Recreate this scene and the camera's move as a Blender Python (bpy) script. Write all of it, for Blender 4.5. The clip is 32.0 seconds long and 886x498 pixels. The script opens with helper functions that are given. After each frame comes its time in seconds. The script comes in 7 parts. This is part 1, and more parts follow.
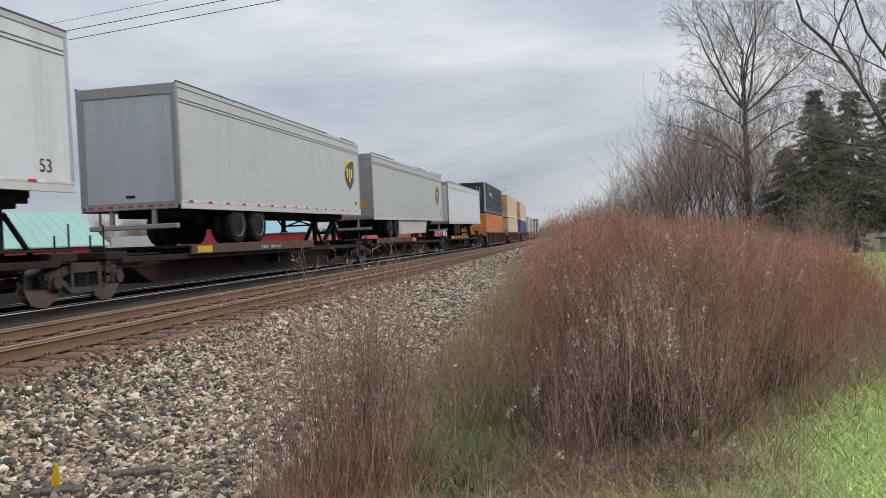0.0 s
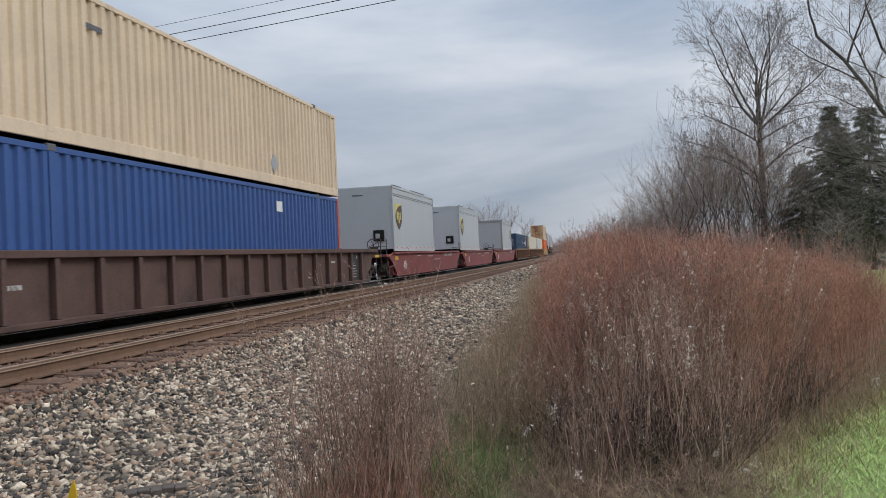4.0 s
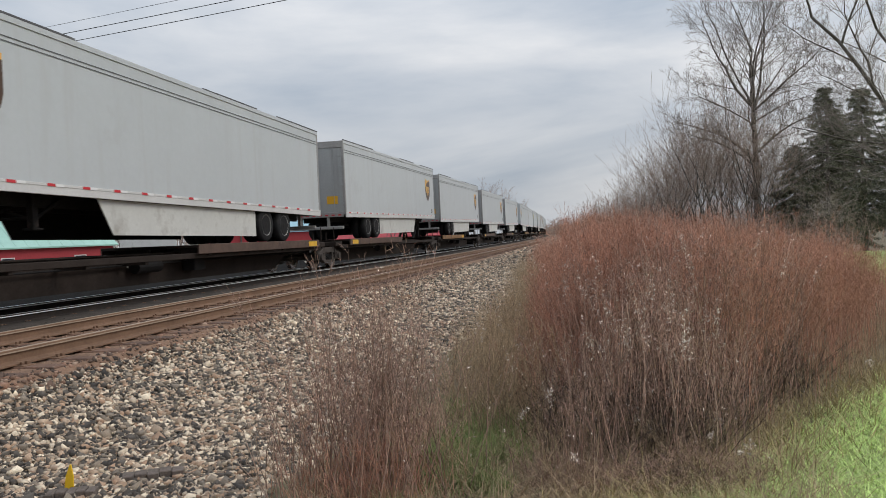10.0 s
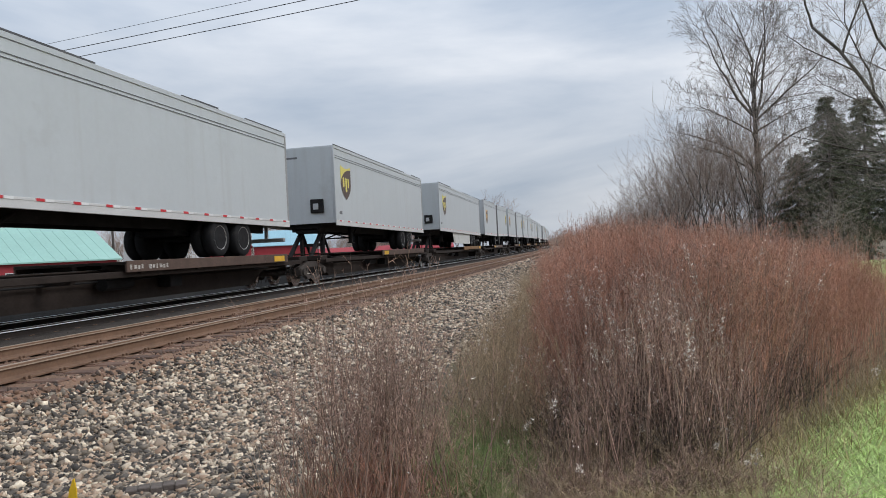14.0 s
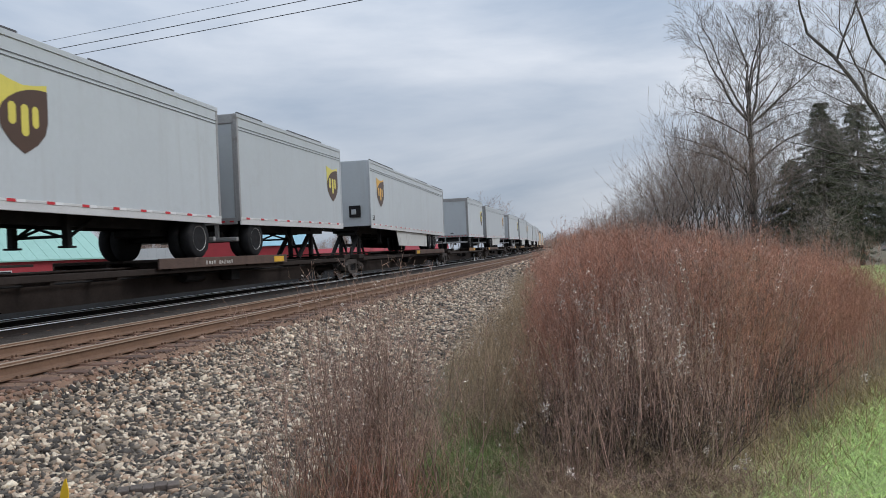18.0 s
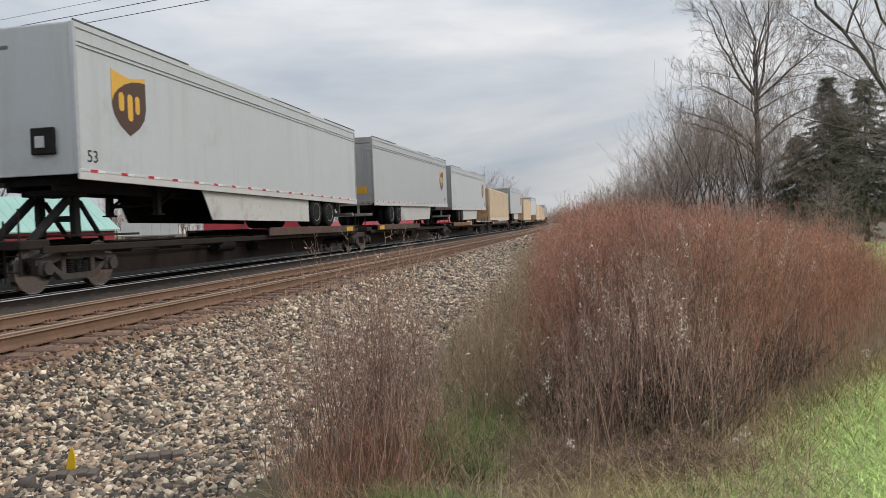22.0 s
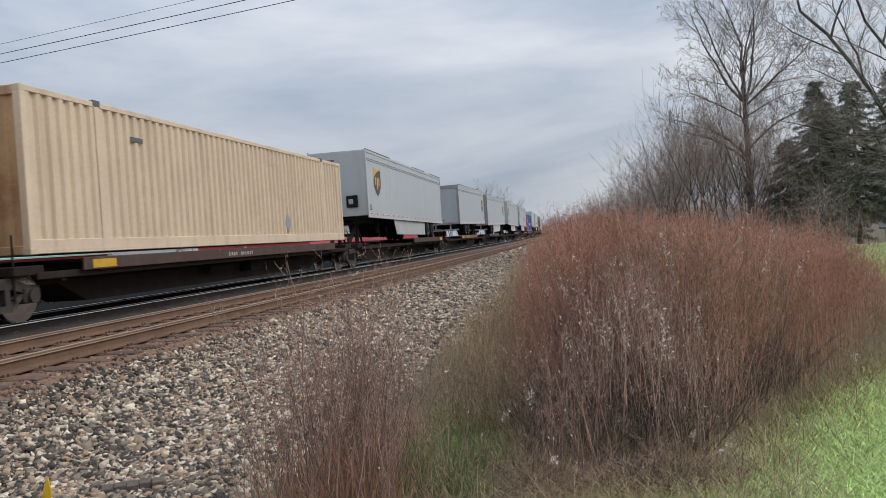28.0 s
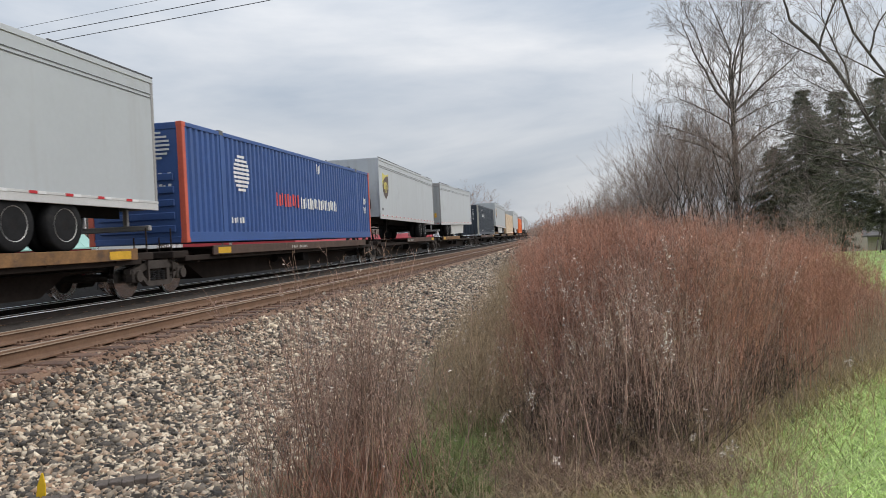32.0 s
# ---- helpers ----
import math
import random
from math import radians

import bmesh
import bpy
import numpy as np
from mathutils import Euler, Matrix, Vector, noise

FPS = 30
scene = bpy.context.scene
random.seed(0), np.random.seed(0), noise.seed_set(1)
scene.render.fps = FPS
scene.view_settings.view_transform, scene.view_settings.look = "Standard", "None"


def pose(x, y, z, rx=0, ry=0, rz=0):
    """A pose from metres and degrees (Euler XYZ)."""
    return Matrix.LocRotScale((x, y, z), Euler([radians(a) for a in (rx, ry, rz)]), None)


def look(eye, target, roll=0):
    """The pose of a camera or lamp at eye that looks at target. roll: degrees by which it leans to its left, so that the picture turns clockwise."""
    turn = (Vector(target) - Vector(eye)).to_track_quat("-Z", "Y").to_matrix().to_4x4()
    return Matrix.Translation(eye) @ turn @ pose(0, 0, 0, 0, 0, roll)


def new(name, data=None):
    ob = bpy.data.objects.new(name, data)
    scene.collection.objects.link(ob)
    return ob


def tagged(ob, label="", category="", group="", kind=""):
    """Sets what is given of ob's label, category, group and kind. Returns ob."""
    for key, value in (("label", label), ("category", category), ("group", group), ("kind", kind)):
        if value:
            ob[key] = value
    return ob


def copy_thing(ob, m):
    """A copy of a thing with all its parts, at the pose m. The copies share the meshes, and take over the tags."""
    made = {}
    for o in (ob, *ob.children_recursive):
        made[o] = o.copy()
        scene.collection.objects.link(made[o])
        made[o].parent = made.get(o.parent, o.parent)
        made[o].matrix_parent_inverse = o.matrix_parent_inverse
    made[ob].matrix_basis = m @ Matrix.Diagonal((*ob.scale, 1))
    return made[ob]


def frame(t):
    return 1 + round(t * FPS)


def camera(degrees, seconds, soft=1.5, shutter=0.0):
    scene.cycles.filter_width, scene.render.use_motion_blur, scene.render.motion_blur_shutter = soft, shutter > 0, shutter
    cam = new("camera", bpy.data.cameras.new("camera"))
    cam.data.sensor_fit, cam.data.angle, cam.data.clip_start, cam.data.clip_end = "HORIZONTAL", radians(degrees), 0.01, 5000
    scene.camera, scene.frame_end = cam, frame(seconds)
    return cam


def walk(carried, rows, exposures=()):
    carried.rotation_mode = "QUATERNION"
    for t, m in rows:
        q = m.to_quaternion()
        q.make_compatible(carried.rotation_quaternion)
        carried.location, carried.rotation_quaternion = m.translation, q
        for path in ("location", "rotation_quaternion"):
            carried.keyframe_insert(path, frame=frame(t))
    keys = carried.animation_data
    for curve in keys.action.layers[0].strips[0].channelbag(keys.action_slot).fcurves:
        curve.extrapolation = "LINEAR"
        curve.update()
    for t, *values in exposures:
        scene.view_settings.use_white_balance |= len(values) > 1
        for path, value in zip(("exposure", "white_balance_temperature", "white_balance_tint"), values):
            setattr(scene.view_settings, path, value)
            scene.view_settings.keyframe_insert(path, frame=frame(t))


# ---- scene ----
# The camera: hand-held beside the line, turning a little all the time.
EYE_Z = 1.70


def aim(x, y, z, yaw, pitch, roll):
    """A pose from the eye, the turn to the left from +y, the tilt upwards and the lean, in degrees."""
    return pose(x, y, z, 0, 0, yaw) @ pose(0, 0, 0, 90 + pitch, 0, 0) @ pose(0, 0, 0, 0, 0, roll)


cam = camera(61.52, 32.0, soft=0.5, shutter=0.05)
walk(cam, [(t, aim(x, y, EYE_Z + z, yaw, pitch, roll)) for t, x, y, z, yaw, pitch, roll in (
    (0, 0.041, -0.011, -0.019, 11.35, -0.89, -2.39),
    (0.5, 0.054, -0.034, -0.007, 11.23, -0.44, -2.43),
    (1, 0.052, -0.033, -0.005, 11.38, -0.07, -2.38),
    (1.5, 0.045, -0.014, -0.022, 11.54, 0.14, -2.44),
    (2, 0.047, -0.032, -0.011, 11.70, 0.38, -2.40),
    (2.5, 0.051, -0.040, 0.002, 11.81, 0.44, -2.33),
    (3, 0.042, -0.035, -0.000, 12.05, 0.46, -2.40),
    (3.5, 0.029, -0.020, -0.015, 12.20, 0.53, -2.44),
    (5.5, -0.002, 0.004, -0.001, 12.65, -0.24, -2.31),
    (6, -0.005, 0.009, -0.001, 12.66, -0.41, -2.24),
    (6.5, -0.003, -0.000, 0.007, 12.58, -0.55, -2.15),
    (7, -0.003, -0.000, -0.000, 12.48, -0.84, -2.22),
    (7.5, 0.012, -0.005, 0.007, 12.22, -1.32, -2.37),
    (8, -0.005, 0.015, -0.015, 11.93, -1.34, -2.51),
    (8.5, 0.010, -0.007, 0.000, 11.66, -1.36, -2.41),
    (9, -0.007, 0.011, -0.005, 11.57, -1.38, -2.38),
    (9.5, 0.007, -0.006, -0.003, 11.75, -1.27, -2.46),
    (10, -0.004, 0.001, 0.001, 11.88, -0.97, -2.51),
    (10.5, 0.003, 0.001, -0.004, 11.76, -0.84, -2.55),
    (11, 0.014, -0.012, 0.003, 11.68, -1.10, -2.61),
    (11.5, 0.007, -0.001, -0.008, 11.69, -1.12, -2.90),
    (12, 0.001, 0.005, -0.012, 11.75, -0.64, -3.05),
    (12.5, 0.000, 0.010, -0.011, 12.04, -0.21, -3.07),
    (13, 0.015, -0.012, 0.009, 12.12, -0.21, -3.02),
    (13.5, -0.012, 0.009, -0.006, 12.06, -0.08, -2.90),
    (14, -0.003, 0.004, -0.008, 12.08, -0.03, -2.92),
    (14.5, 0.012, -0.011, 0.002, 12.30, 0.10, -3.11),
    (16.5, 0.038, -0.045, 0.004, 12.04, 0.97, -2.51),
    (17, 0.008, -0.018, -0.001, 11.97, 0.85, -2.38),
    (17.5, 0.006, -0.026, 0.008, 11.92, 0.52, -2.34),
    (18, 0.012, -0.019, 0.006, 11.68, 0.06, -2.42),
    (18.5, 0.028, -0.027, 0.011, 11.53, -0.27, -2.51),
    (19, 0.037, -0.042, 0.014, 11.53, -0.51, -2.49),
    (19.5, 0.035, -0.032, 0.007, 11.66, -0.99, -2.57),
    (20, 0.026, -0.018, -0.010, 11.66, -1.46, -2.54),
    (20.5, 0.022, -0.027, 0.005, 11.83, -1.63, -2.13),
    (21, 0.033, -0.039, 0.012, 12.29, -1.69, -1.94),
    (21.5, 0.019, -0.019, -0.008, 12.21, -1.73, -2.14),
    (22, 0.014, -0.022, -0.001, 12.01, -1.93, -2.07),
    (22.5, 0.020, -0.032, -0.007, 11.94, -2.00, -2.40),
    (23, 0.018, -0.033, -0.000, 11.97, -1.96, -2.38),
    (23.5, 0.022, -0.040, 0.008, 11.93, -1.70, -2.36),
    (24, 0.012, -0.027, -0.005, 11.79, -1.36, -2.48),
    (24.5, 0.016, -0.035, 0.007, 11.75, -1.12, -2.57),
    (25, 0.035, -0.057, 0.014, 11.78, -1.03, -2.48),
    (25.5, 0.014, -0.036, -0.003, 11.77, -1.29, -2.05),
    (27.5, 0.041, 0.014, 0.010, 11.14, -0.78, -3.07),
    (28, 0.131, 0.077, 0.004, 11.67, -0.88, -3.72),
    (28.5, 0.162, 0.132, -0.002, 12.66, -1.06, -4.03),
    (29, 0.086, 0.079, -0.000, 12.22, -1.20, -3.15),
    (29.5, 0.045, 0.028, 0.014, 11.34, -1.30, -2.69),
    (30, 0.014, 0.051, -0.007, 10.84, -1.29, -2.61),
    (30.5, 0.025, 0.032, 0.013, 10.80, -1.16, -2.54),
    (31, 0.029, 0.043, -0.002, 10.72, -0.93, -2.63),
    (31.5, 0.015, 0.060, 0.003, 10.50, -0.84, -2.55),
    (32, 0.001, 0.063, -0.001, 10.55, -0.88, -2.68),
)], exposures=(
    (0, 0.01, 6580, 10),
    (1, 0.03, 6460, 10),
    (3, -0.10, 6350, 10),
    (5.5, -0.22, 5990, 10),
    (7, -0.17, 6020, 10),
    (8, -0.22, 6060, 10),
    (9, -0.16, 6240, 10),
    (10, 0.00, 6620, 10),
    (11, 0.02, 6500, 10),
    (12, 0.10, 6500, 10),
    (13, 0.03, 6380, 10),
    (14, 0.06, 6310, 10),
    (17, -0.04, 5990, 10),
    (18, -0.05, 6140, 10),
    (19, -0.08, 6240, 10),
    (21, 0.06, 6730, 10),
    (22, 0.08, 6770, 10),
    (23, 0.16, 6950, 10),
    (24, 0.10, 6960, 10),
    (25, 0.04, 6420, 10),
    (28, -0.07, 6280, 10),
    (29, 0.00, 6460, 10),
    (30, 0.06, 6580, 10),
    (32, 0.11, 6580, 10),
))

# The train runs towards the camera on a very wide left-hand curve.
SPEED = 27.45
RADIUS = 3846.0
X_MAIN, X_NEAR = -10.45, -6.86      # centre lines of the train's track and of the empty near track
RAIL_Z = 0.71                        # top of the rails
BED_Z = 0.495                        # top of the ballast, with the sleepers let into it


def on_line(lateral, s, z=0.0):
    """A point beside the train's centre line: metres to its right, metres along it, height."""
    a = s / RADIUS
    return (X_MAIN - RADIUS + (RADIUS + lateral) * math.cos(a), (RADIUS + lateral) * math.sin(a), z)


def line_pose(s, z, pitch=0.0, lateral=0.0):
    x, y, _ = on_line(lateral, s)
    return pose(x, y, z, 0, 0, math.degrees(s / RADIUS)) @ pose(0, 0, 0, pitch, 0, 0)


def lateral_of(x, y):
    return math.hypot(x - X_MAIN + RADIUS, y) - RADIUS


# ---- sky and light: a high overcast, with a weak broad sun behind it ----
world = bpy.data.worlds.new("overcast_sky")
scene.world = world
world.use_nodes = True
wn, wl = world.node_tree.nodes, world.node_tree.links
wn.clear()
w_out = wn.new("ShaderNodeOutputWorld")
w_bg = wn.new("ShaderNodeBackground")
w_sky = wn.new("ShaderNodeTexSky")
w_sky.sky_type, w_sky.sun_disc = "NISHITA", False
w_sky.sun_elevation, w_sky.sun_rotation = radians(40), radians(79)
w_sky.air_density, w_sky.dust_density = 1.0, 2.5
w_tc = wn.new("ShaderNodeTexCoord")
w_map = wn.new("ShaderNodeMapping")
w_map.inputs["Scale"].default_value = (0.9, 0.9, 4.2)
w_map.inputs["Rotation"].default_value = (0.10, 0.16, 0.5)
w_no = wn.new("ShaderNodeTexNoise")
w_no.inputs["Scale"].default_value = 1.7
w_no.inputs["Detail"].default_value = 7.0
w_no.inputs["Roughness"].default_value = 0.52
w_no.inputs["Distortion"].default_value = 0.35
w_rm = wn.new("ShaderNodeValToRGB")
w_rm.color_ramp.elements[0].position, w_rm.color_ramp.elements[0].color = 0.34, (2.45, 3.02, 3.8, 1)
w_rm.color_ramp.elements[1].position, w_rm.color_ramp.elements[1].color = 0.66, (5.6, 5.75, 6.0, 1)
w_mx = wn.new("ShaderNodeMix")
w_mx.data_type = "RGBA"
w_mx.inputs["Factor"].default_value = 0.93
wl.new(w_tc.outputs["Generated"], w_map.inputs["Vector"])
wl.new(w_map.outputs["Vector"], w_no.inputs["Vector"])
wl.new(w_no.outputs["Fac"], w_rm.inputs["Fac"])
wl.new(w_sky.outputs["Color"], w_mx.inputs["A"])
w_sep = wn.new("ShaderNodeSeparateXYZ")
w_up = wn.new("ShaderNodeMapRange")
w_up.inputs["From Min"].default_value, w_up.inputs["From Max"].default_value = 0.05, 1.0
w_up.inputs["To Min"].default_value, w_up.inputs["To Max"].default_value = 1.0, 2.35
w_gr = wn.new("ShaderNodeVectorMath")
w_gr.operation = "SCALE"
wl.new(w_tc.outputs["Generated"], w_sep.inputs["Vector"])
wl.new(w_sep.outputs["Z"], w_up.inputs["Value"])
wl.new(w_rm.outputs["Color"], w_gr.inputs[0])
wl.new(w_up.outputs["Result"], w_gr.inputs["Scale"])
wl.new(w_gr.outputs["Vector"], w_mx.inputs["B"])
wl.new(w_mx.outputs["Result"], w_bg.inputs["Color"])
w_bg.inputs["Strength"].default_value = 0.115
wl.new(w_bg.outputs["Background"], w_out.inputs["Surface"])

sun = new("sun", bpy.data.lights.new("sun", "SUN"))
sun.data.energy, sun.data.angle, sun.data.color = 1.3, radians(28), (1.0, 0.96, 0.9)
sun.matrix_world = look((0, 0, 0), (-0.75, -0.15, -0.65))


# ---- materials ----
def material(name, color, rough=0.6, metal=0.0, vary=0.12, scale=3.0, fine=40.0, bump=0.0, bump_scale=60.0,
             island=0.0, per_object=0.0, dirt=None, dirt_scale=1.5, dirt_at=0.55, streak=None, specular=0.5, emit=None):
    """A surface with colour variation at two scales, optional relief, a change from piece to piece, blotches and run-down streaks."""
    m = bpy.data.materials.new(name)
    m.use_nodes = True
    n, l = m.node_tree.nodes, m.node_tree.links
    b = n["Principled BSDF"]
    b.inputs["Roughness"].default_value, b.inputs["Metallic"].default_value = rough, metal
    b.inputs["Specular IOR Level"].default_value = specular
    tc = n.new("ShaderNodeTexCoord")

    def mix(kind, fac, a, c):
        x = n.new("ShaderNodeMix")
        x.data_type, x.blend_type = "RGBA", kind
        for key, value in (("Factor", fac), ("A", a), ("B", c)):
            if isinstance(value, (int, float)):
                x.inputs[key].default_value = value
            elif isinstance(value, tuple):
                x.inputs[key].default_value = (*value[:3], 1)
            else:
                l.new(value, x.inputs[key])
        return x.outputs["Result"]

    def noise_of(sc, detail, stretch=None, rough_=0.6):
        t = n.new("ShaderNodeTexNoise")
        t.inputs["Scale"].default_value, t.inputs["Detail"].default_value = sc, detail
        t.inputs["Roughness"].default_value = rough_
        if stretch:
            mp = n.new("ShaderNodeMapping")
            mp.inputs["Scale"].default_value = stretch
            l.new(tc.outputs["Object"], mp.inputs["Vector"])
            l.new(mp.outputs["Vector"], t.inputs["Vector"])
        else:
            l.new(tc.outputs["Object"], t.inputs["Vector"])
        return t.outputs["Fac"]

    def ramp(src, lo, hi, a=(0, 0, 0), c=(1, 1, 1)):
        r = n.new("ShaderNodeValToRGB")
        r.color_ramp.elements[0].position, r.color_ramp.elements[0].color = lo, (*a, 1)
        r.color_ramp.elements[1].position, r.color_ramp.elements[1].color = hi, (*c, 1)
        l.new(src, r.inputs["Fac"])
        return r.outputs["Color"]

    lo, hi = 1 - vary, 1 + vary
    out = mix("MULTIPLY", 1.0, color, ramp(noise_of(scale, 5.0), 0.3, 0.7, (lo, lo, lo), (hi, hi, hi)))
    out = mix("MULTIPLY", 0.7, out, ramp(noise_of(fine, 3.0), 0.3, 0.7, (lo, lo, lo), (hi, hi, hi)))
    if island:
        g = n.new("ShaderNodeNewGeometry")
        out = mix("MULTIPLY", 1.0, out, ramp(g.outputs["Random Per Island"], 0.0, 1.0, (1 - island,) * 3, (1 + island, 1 + island * 0.93, 1 + island * 0.82)))
    if per_object:
        o = n.new("ShaderNodeObjectInfo")
        out = mix("MULTIPLY", 1.0, out, ramp(o.outputs["Random"], 0.0, 1.0, (1 - per_object,) * 3, (1 + per_object,) * 3))
    if dirt:
        out = mix("MIX", ramp(noise_of(dirt_scale, 8.0, None, 0.7), dirt_at, dirt_at + 0.16), out, dirt)
    if streak:
        out = mix("MIX", mix("MULTIPLY", 1.0, ramp(noise_of(1.0, 6.0, (3.0, 3.0, 0.22)), 0.52, 0.78), (0.55, 0.55, 0.55)), out, streak)
    l.new(out, b.inputs["Base Color"])
    if bump:
        bp = n.new("ShaderNodeBump")
        bp.inputs["Strength"].default_value, bp.inputs["Distance"].default_value = bump, 0.02
        l.new(noise_of(bump_scale, 6.0), bp.inputs["Height"])
        l.new(bp.outputs["Normal"], b.inputs["Normal"])
    if emit:
        b.inputs["Emission Color"].default_value, b.inputs["Emission Strength"].default_value = (*emit, 1), 1.0
    return m


M = {}
M["trailer"] = material("trailer_grey", (0.485, 0.51, 0.52), 0.42, 0.0, 0.03, 0.5, 9.0, per_object=0.07, dirt=(0.42, 0.43, 0.43), dirt_scale=0.4, dirt_at=0.60, streak=(0.41, 0.41, 0.40))
M["trailer_white"] = material("trailer_white", (0.66, 0.69, 0.71), 0.4, 0.0, 0.04, 0.7, 9.0, streak=(0.42, 0.42, 0.40))
M["trailer_frame"] = material("trailer_frame", (0.34, 0.33, 0.32), 0.5, 0.2, 0.12, 1.5, 20.0, dirt=(0.16, 0.13, 0.11), dirt_at=0.6)
# Rear doors: grimy body grey, darkened to include the shade on the rear.
M["rear_shade_grey"] = material("shaded_rear_grey", (0.37, 0.38, 0.38), 0.5, 0.0, 0.06, 1.0, 14.0, dirt=(0.22, 0.22, 0.21), dirt_scale=1.0, dirt_at=0.58, streak=(0.19, 0.18, 0.17))
M["rail_white"] = material("pale_bottom_rail", (0.62, 0.615, 0.60), 0.45, 0.15, 0.07, 1.2, 25.0, dirt=(0.36, 0.34, 0.32), dirt_at=0.62)
M["rail_alu"] = material("aluminium_rail", (0.50, 0.51, 0.52), 0.38, 0.5, 0.08, 1.5, 25.0, dirt=(0.28, 0.27, 0.26), dirt_at=0.6)
M["roof_edge"] = material("dark_roof_edge", (0.08, 0.08, 0.085), 0.6, 0.0, 0.2, 2.0, 20.0, dirt=(0.3, 0.3, 0.3), dirt_at=0.62)
M["seam"] = material("dark_seam", (0.13, 0.13, 0.135), 0.6, 0.0, 0.1)
M["panel_dark"] = material("dark_data_panel", (0.045, 0.042, 0.042), 0.65, 0.0, 0.15)
M["red_mark"] = material("red_reflector", (0.55, 0.03, 0.04), 0.35, 0.0, 0.06)
M["white_mark"] = material("white_reflector", (0.75, 0.75, 0.74), 0.35, 0.0, 0.05)
M["skirt"] = material("skirt_panel", (0.56, 0.56, 0.53), 0.5, 0.0, 0.06, 1.0, 10.0, dirt=(0.36, 0.34, 0.31), dirt_scale=0.9, dirt_at=0.56)
M["tyre"] = material("tyre_rubber", (0.022, 0.022, 0.023), 0.85, 0.0, 0.25, 4.0, 40.0, dirt=(0.06, 0.055, 0.05), dirt_at=0.6, specular=0.12)
M["rim"] = material("wheel_rim", (0.48, 0.47, 0.45), 0.45, 0.5, 0.15, 6.0, 40.0, dirt=(0.15, 0.12, 0.1), dirt_at=0.58)
M["black_steel"] = material("black_steel", (0.022, 0.021, 0.021), 0.7, 0.1, 0.3, 3.0, 30.0, dirt=(0.07, 0.05, 0.04), dirt_at=0.6, specular=0.12)
M["bogie"] = material("bogie_steel", (0.075, 0.064, 0.057), 0.8, 0.1, 0.3, 4.0, 30.0, bump=0.2, dirt=(0.07, 0.055, 0.045), dirt_at=0.58, specular=0.12)
M["wheel_steel"] = material("wheel_steel", (0.040, 0.036, 0.034), 0.6, 0.15, 0.2, 4.0, 30.0, dirt=(0.09, 0.06, 0.045), dirt_at=0.55, specular=0.2)
M["tread"] = material("bright_tread", (0.6, 0.6, 0.6), 0.25, 1.0, 0.05)
M["spine"] = material("spine_brown", (0.034, 0.026, 0.022), 0.75, 0.0, 0.25, 2.0, 24.0, dirt=(0.045, 0.034, 0.028), dirt_at=0.62, specular=0.12)
M["deck_brown"] = material("worn_brown_edge", (0.085, 0.052, 0.038), 0.75, 0.0, 0.3, 2.5, 24.0, dirt=(0.22, 0.17, 0.13), dirt_scale=2.2, dirt_at=0.60)
M["deck_yellow"] = material("worn_deck_edge", (0.22, 0.115, 0.045), 0.75, 0.0, 0.3, 2.5, 24.0, dirt=(0.07, 0.045, 0.035), dirt_scale=1.8, dirt_at=0.50)
M["yellow"] = material("yellow_paint", (0.66, 0.38, 0.03), 0.55, 0.0, 0.12, 3.0, 25.0, dirt=(0.25, 0.14, 0.06), dirt_at=0.6)
M["hitch_red"] = material("hitch_red", (0.45, 0.06, 0.06), 0.6, 0.0, 0.2, 3.0, 25.0, dirt=(0.12, 0.04, 0.035), dirt_at=0.58)
M["well_brown"] = material("well_brown", (0.115, 0.066, 0.052), 0.75, 0.0, 0.2, 1.2, 20.0, dirt=(0.05, 0.035, 0.03), dirt_at=0.55, streak=(0.06, 0.045, 0.04), dirt_scale=0.9)
M["well_tan"] = material("well_tan_brown", (0.185, 0.098, 0.055), 0.7, 0.0, 0.2, 1.2, 20.0, dirt=(0.10, 0.055, 0.04), dirt_at=0.57, streak=(0.09, 0.06, 0.045), dirt_scale=0.9)
M["chord_tan"] = material("worn_tan_chord", (0.33, 0.19, 0.095), 0.7, 0.0, 0.2, 1.6, 20.0, dirt=(0.15, 0.085, 0.055), dirt_scale=1.2, dirt_at=0.57)
M["well_red"] = material("well_red", (0.24, 0.062, 0.058), 0.65, 0.0, 0.16, 1.0, 18.0, dirt=(0.12, 0.06, 0.055), dirt_at=0.57, streak=(0.13, 0.06, 0.06))
M["well_yellow"] = material("well_yellow", (0.46, 0.27, 0.075), 0.65, 0.0, 0.16, 1.0, 18.0, dirt=(0.22, 0.13, 0.06), dirt_at=0.55, streak=(0.2, 0.13, 0.07))
M["tan"] = material("container_tan", (0.76, 0.60, 0.425), 0.55, 0.0, 0.07, 0.8, 14.0, per_object=0.06, dirt=(0.62, 0.43, 0.27), dirt_scale=0.6, dirt_at=0.62, streak=(0.42, 0.31, 0.19))
M["tan_end"] = material("container_tan_rusted_end", (0.58, 0.37, 0.20), 0.65, 0.0, 0.1, 0.9, 14.0, dirt=(0.31, 0.14, 0.058), dirt_scale=0.8, dirt_at=0.47, streak=(0.10, 0.055, 0.035))
M["cream"] = material("container_cream", (0.78, 0.70, 0.565), 0.55, 0.0, 0.06, 0.8, 14.0, dirt=(0.62, 0.50, 0.35), dirt_scale=0.6, dirt_at=0.62, streak=(0.44, 0.34, 0.23))
M["orange"] = material("container_orange", (0.84, 0.165, 0.022), 0.5, 0.0, 0.06, 0.8, 14.0, streak=(0.5, 0.13, 0.04))
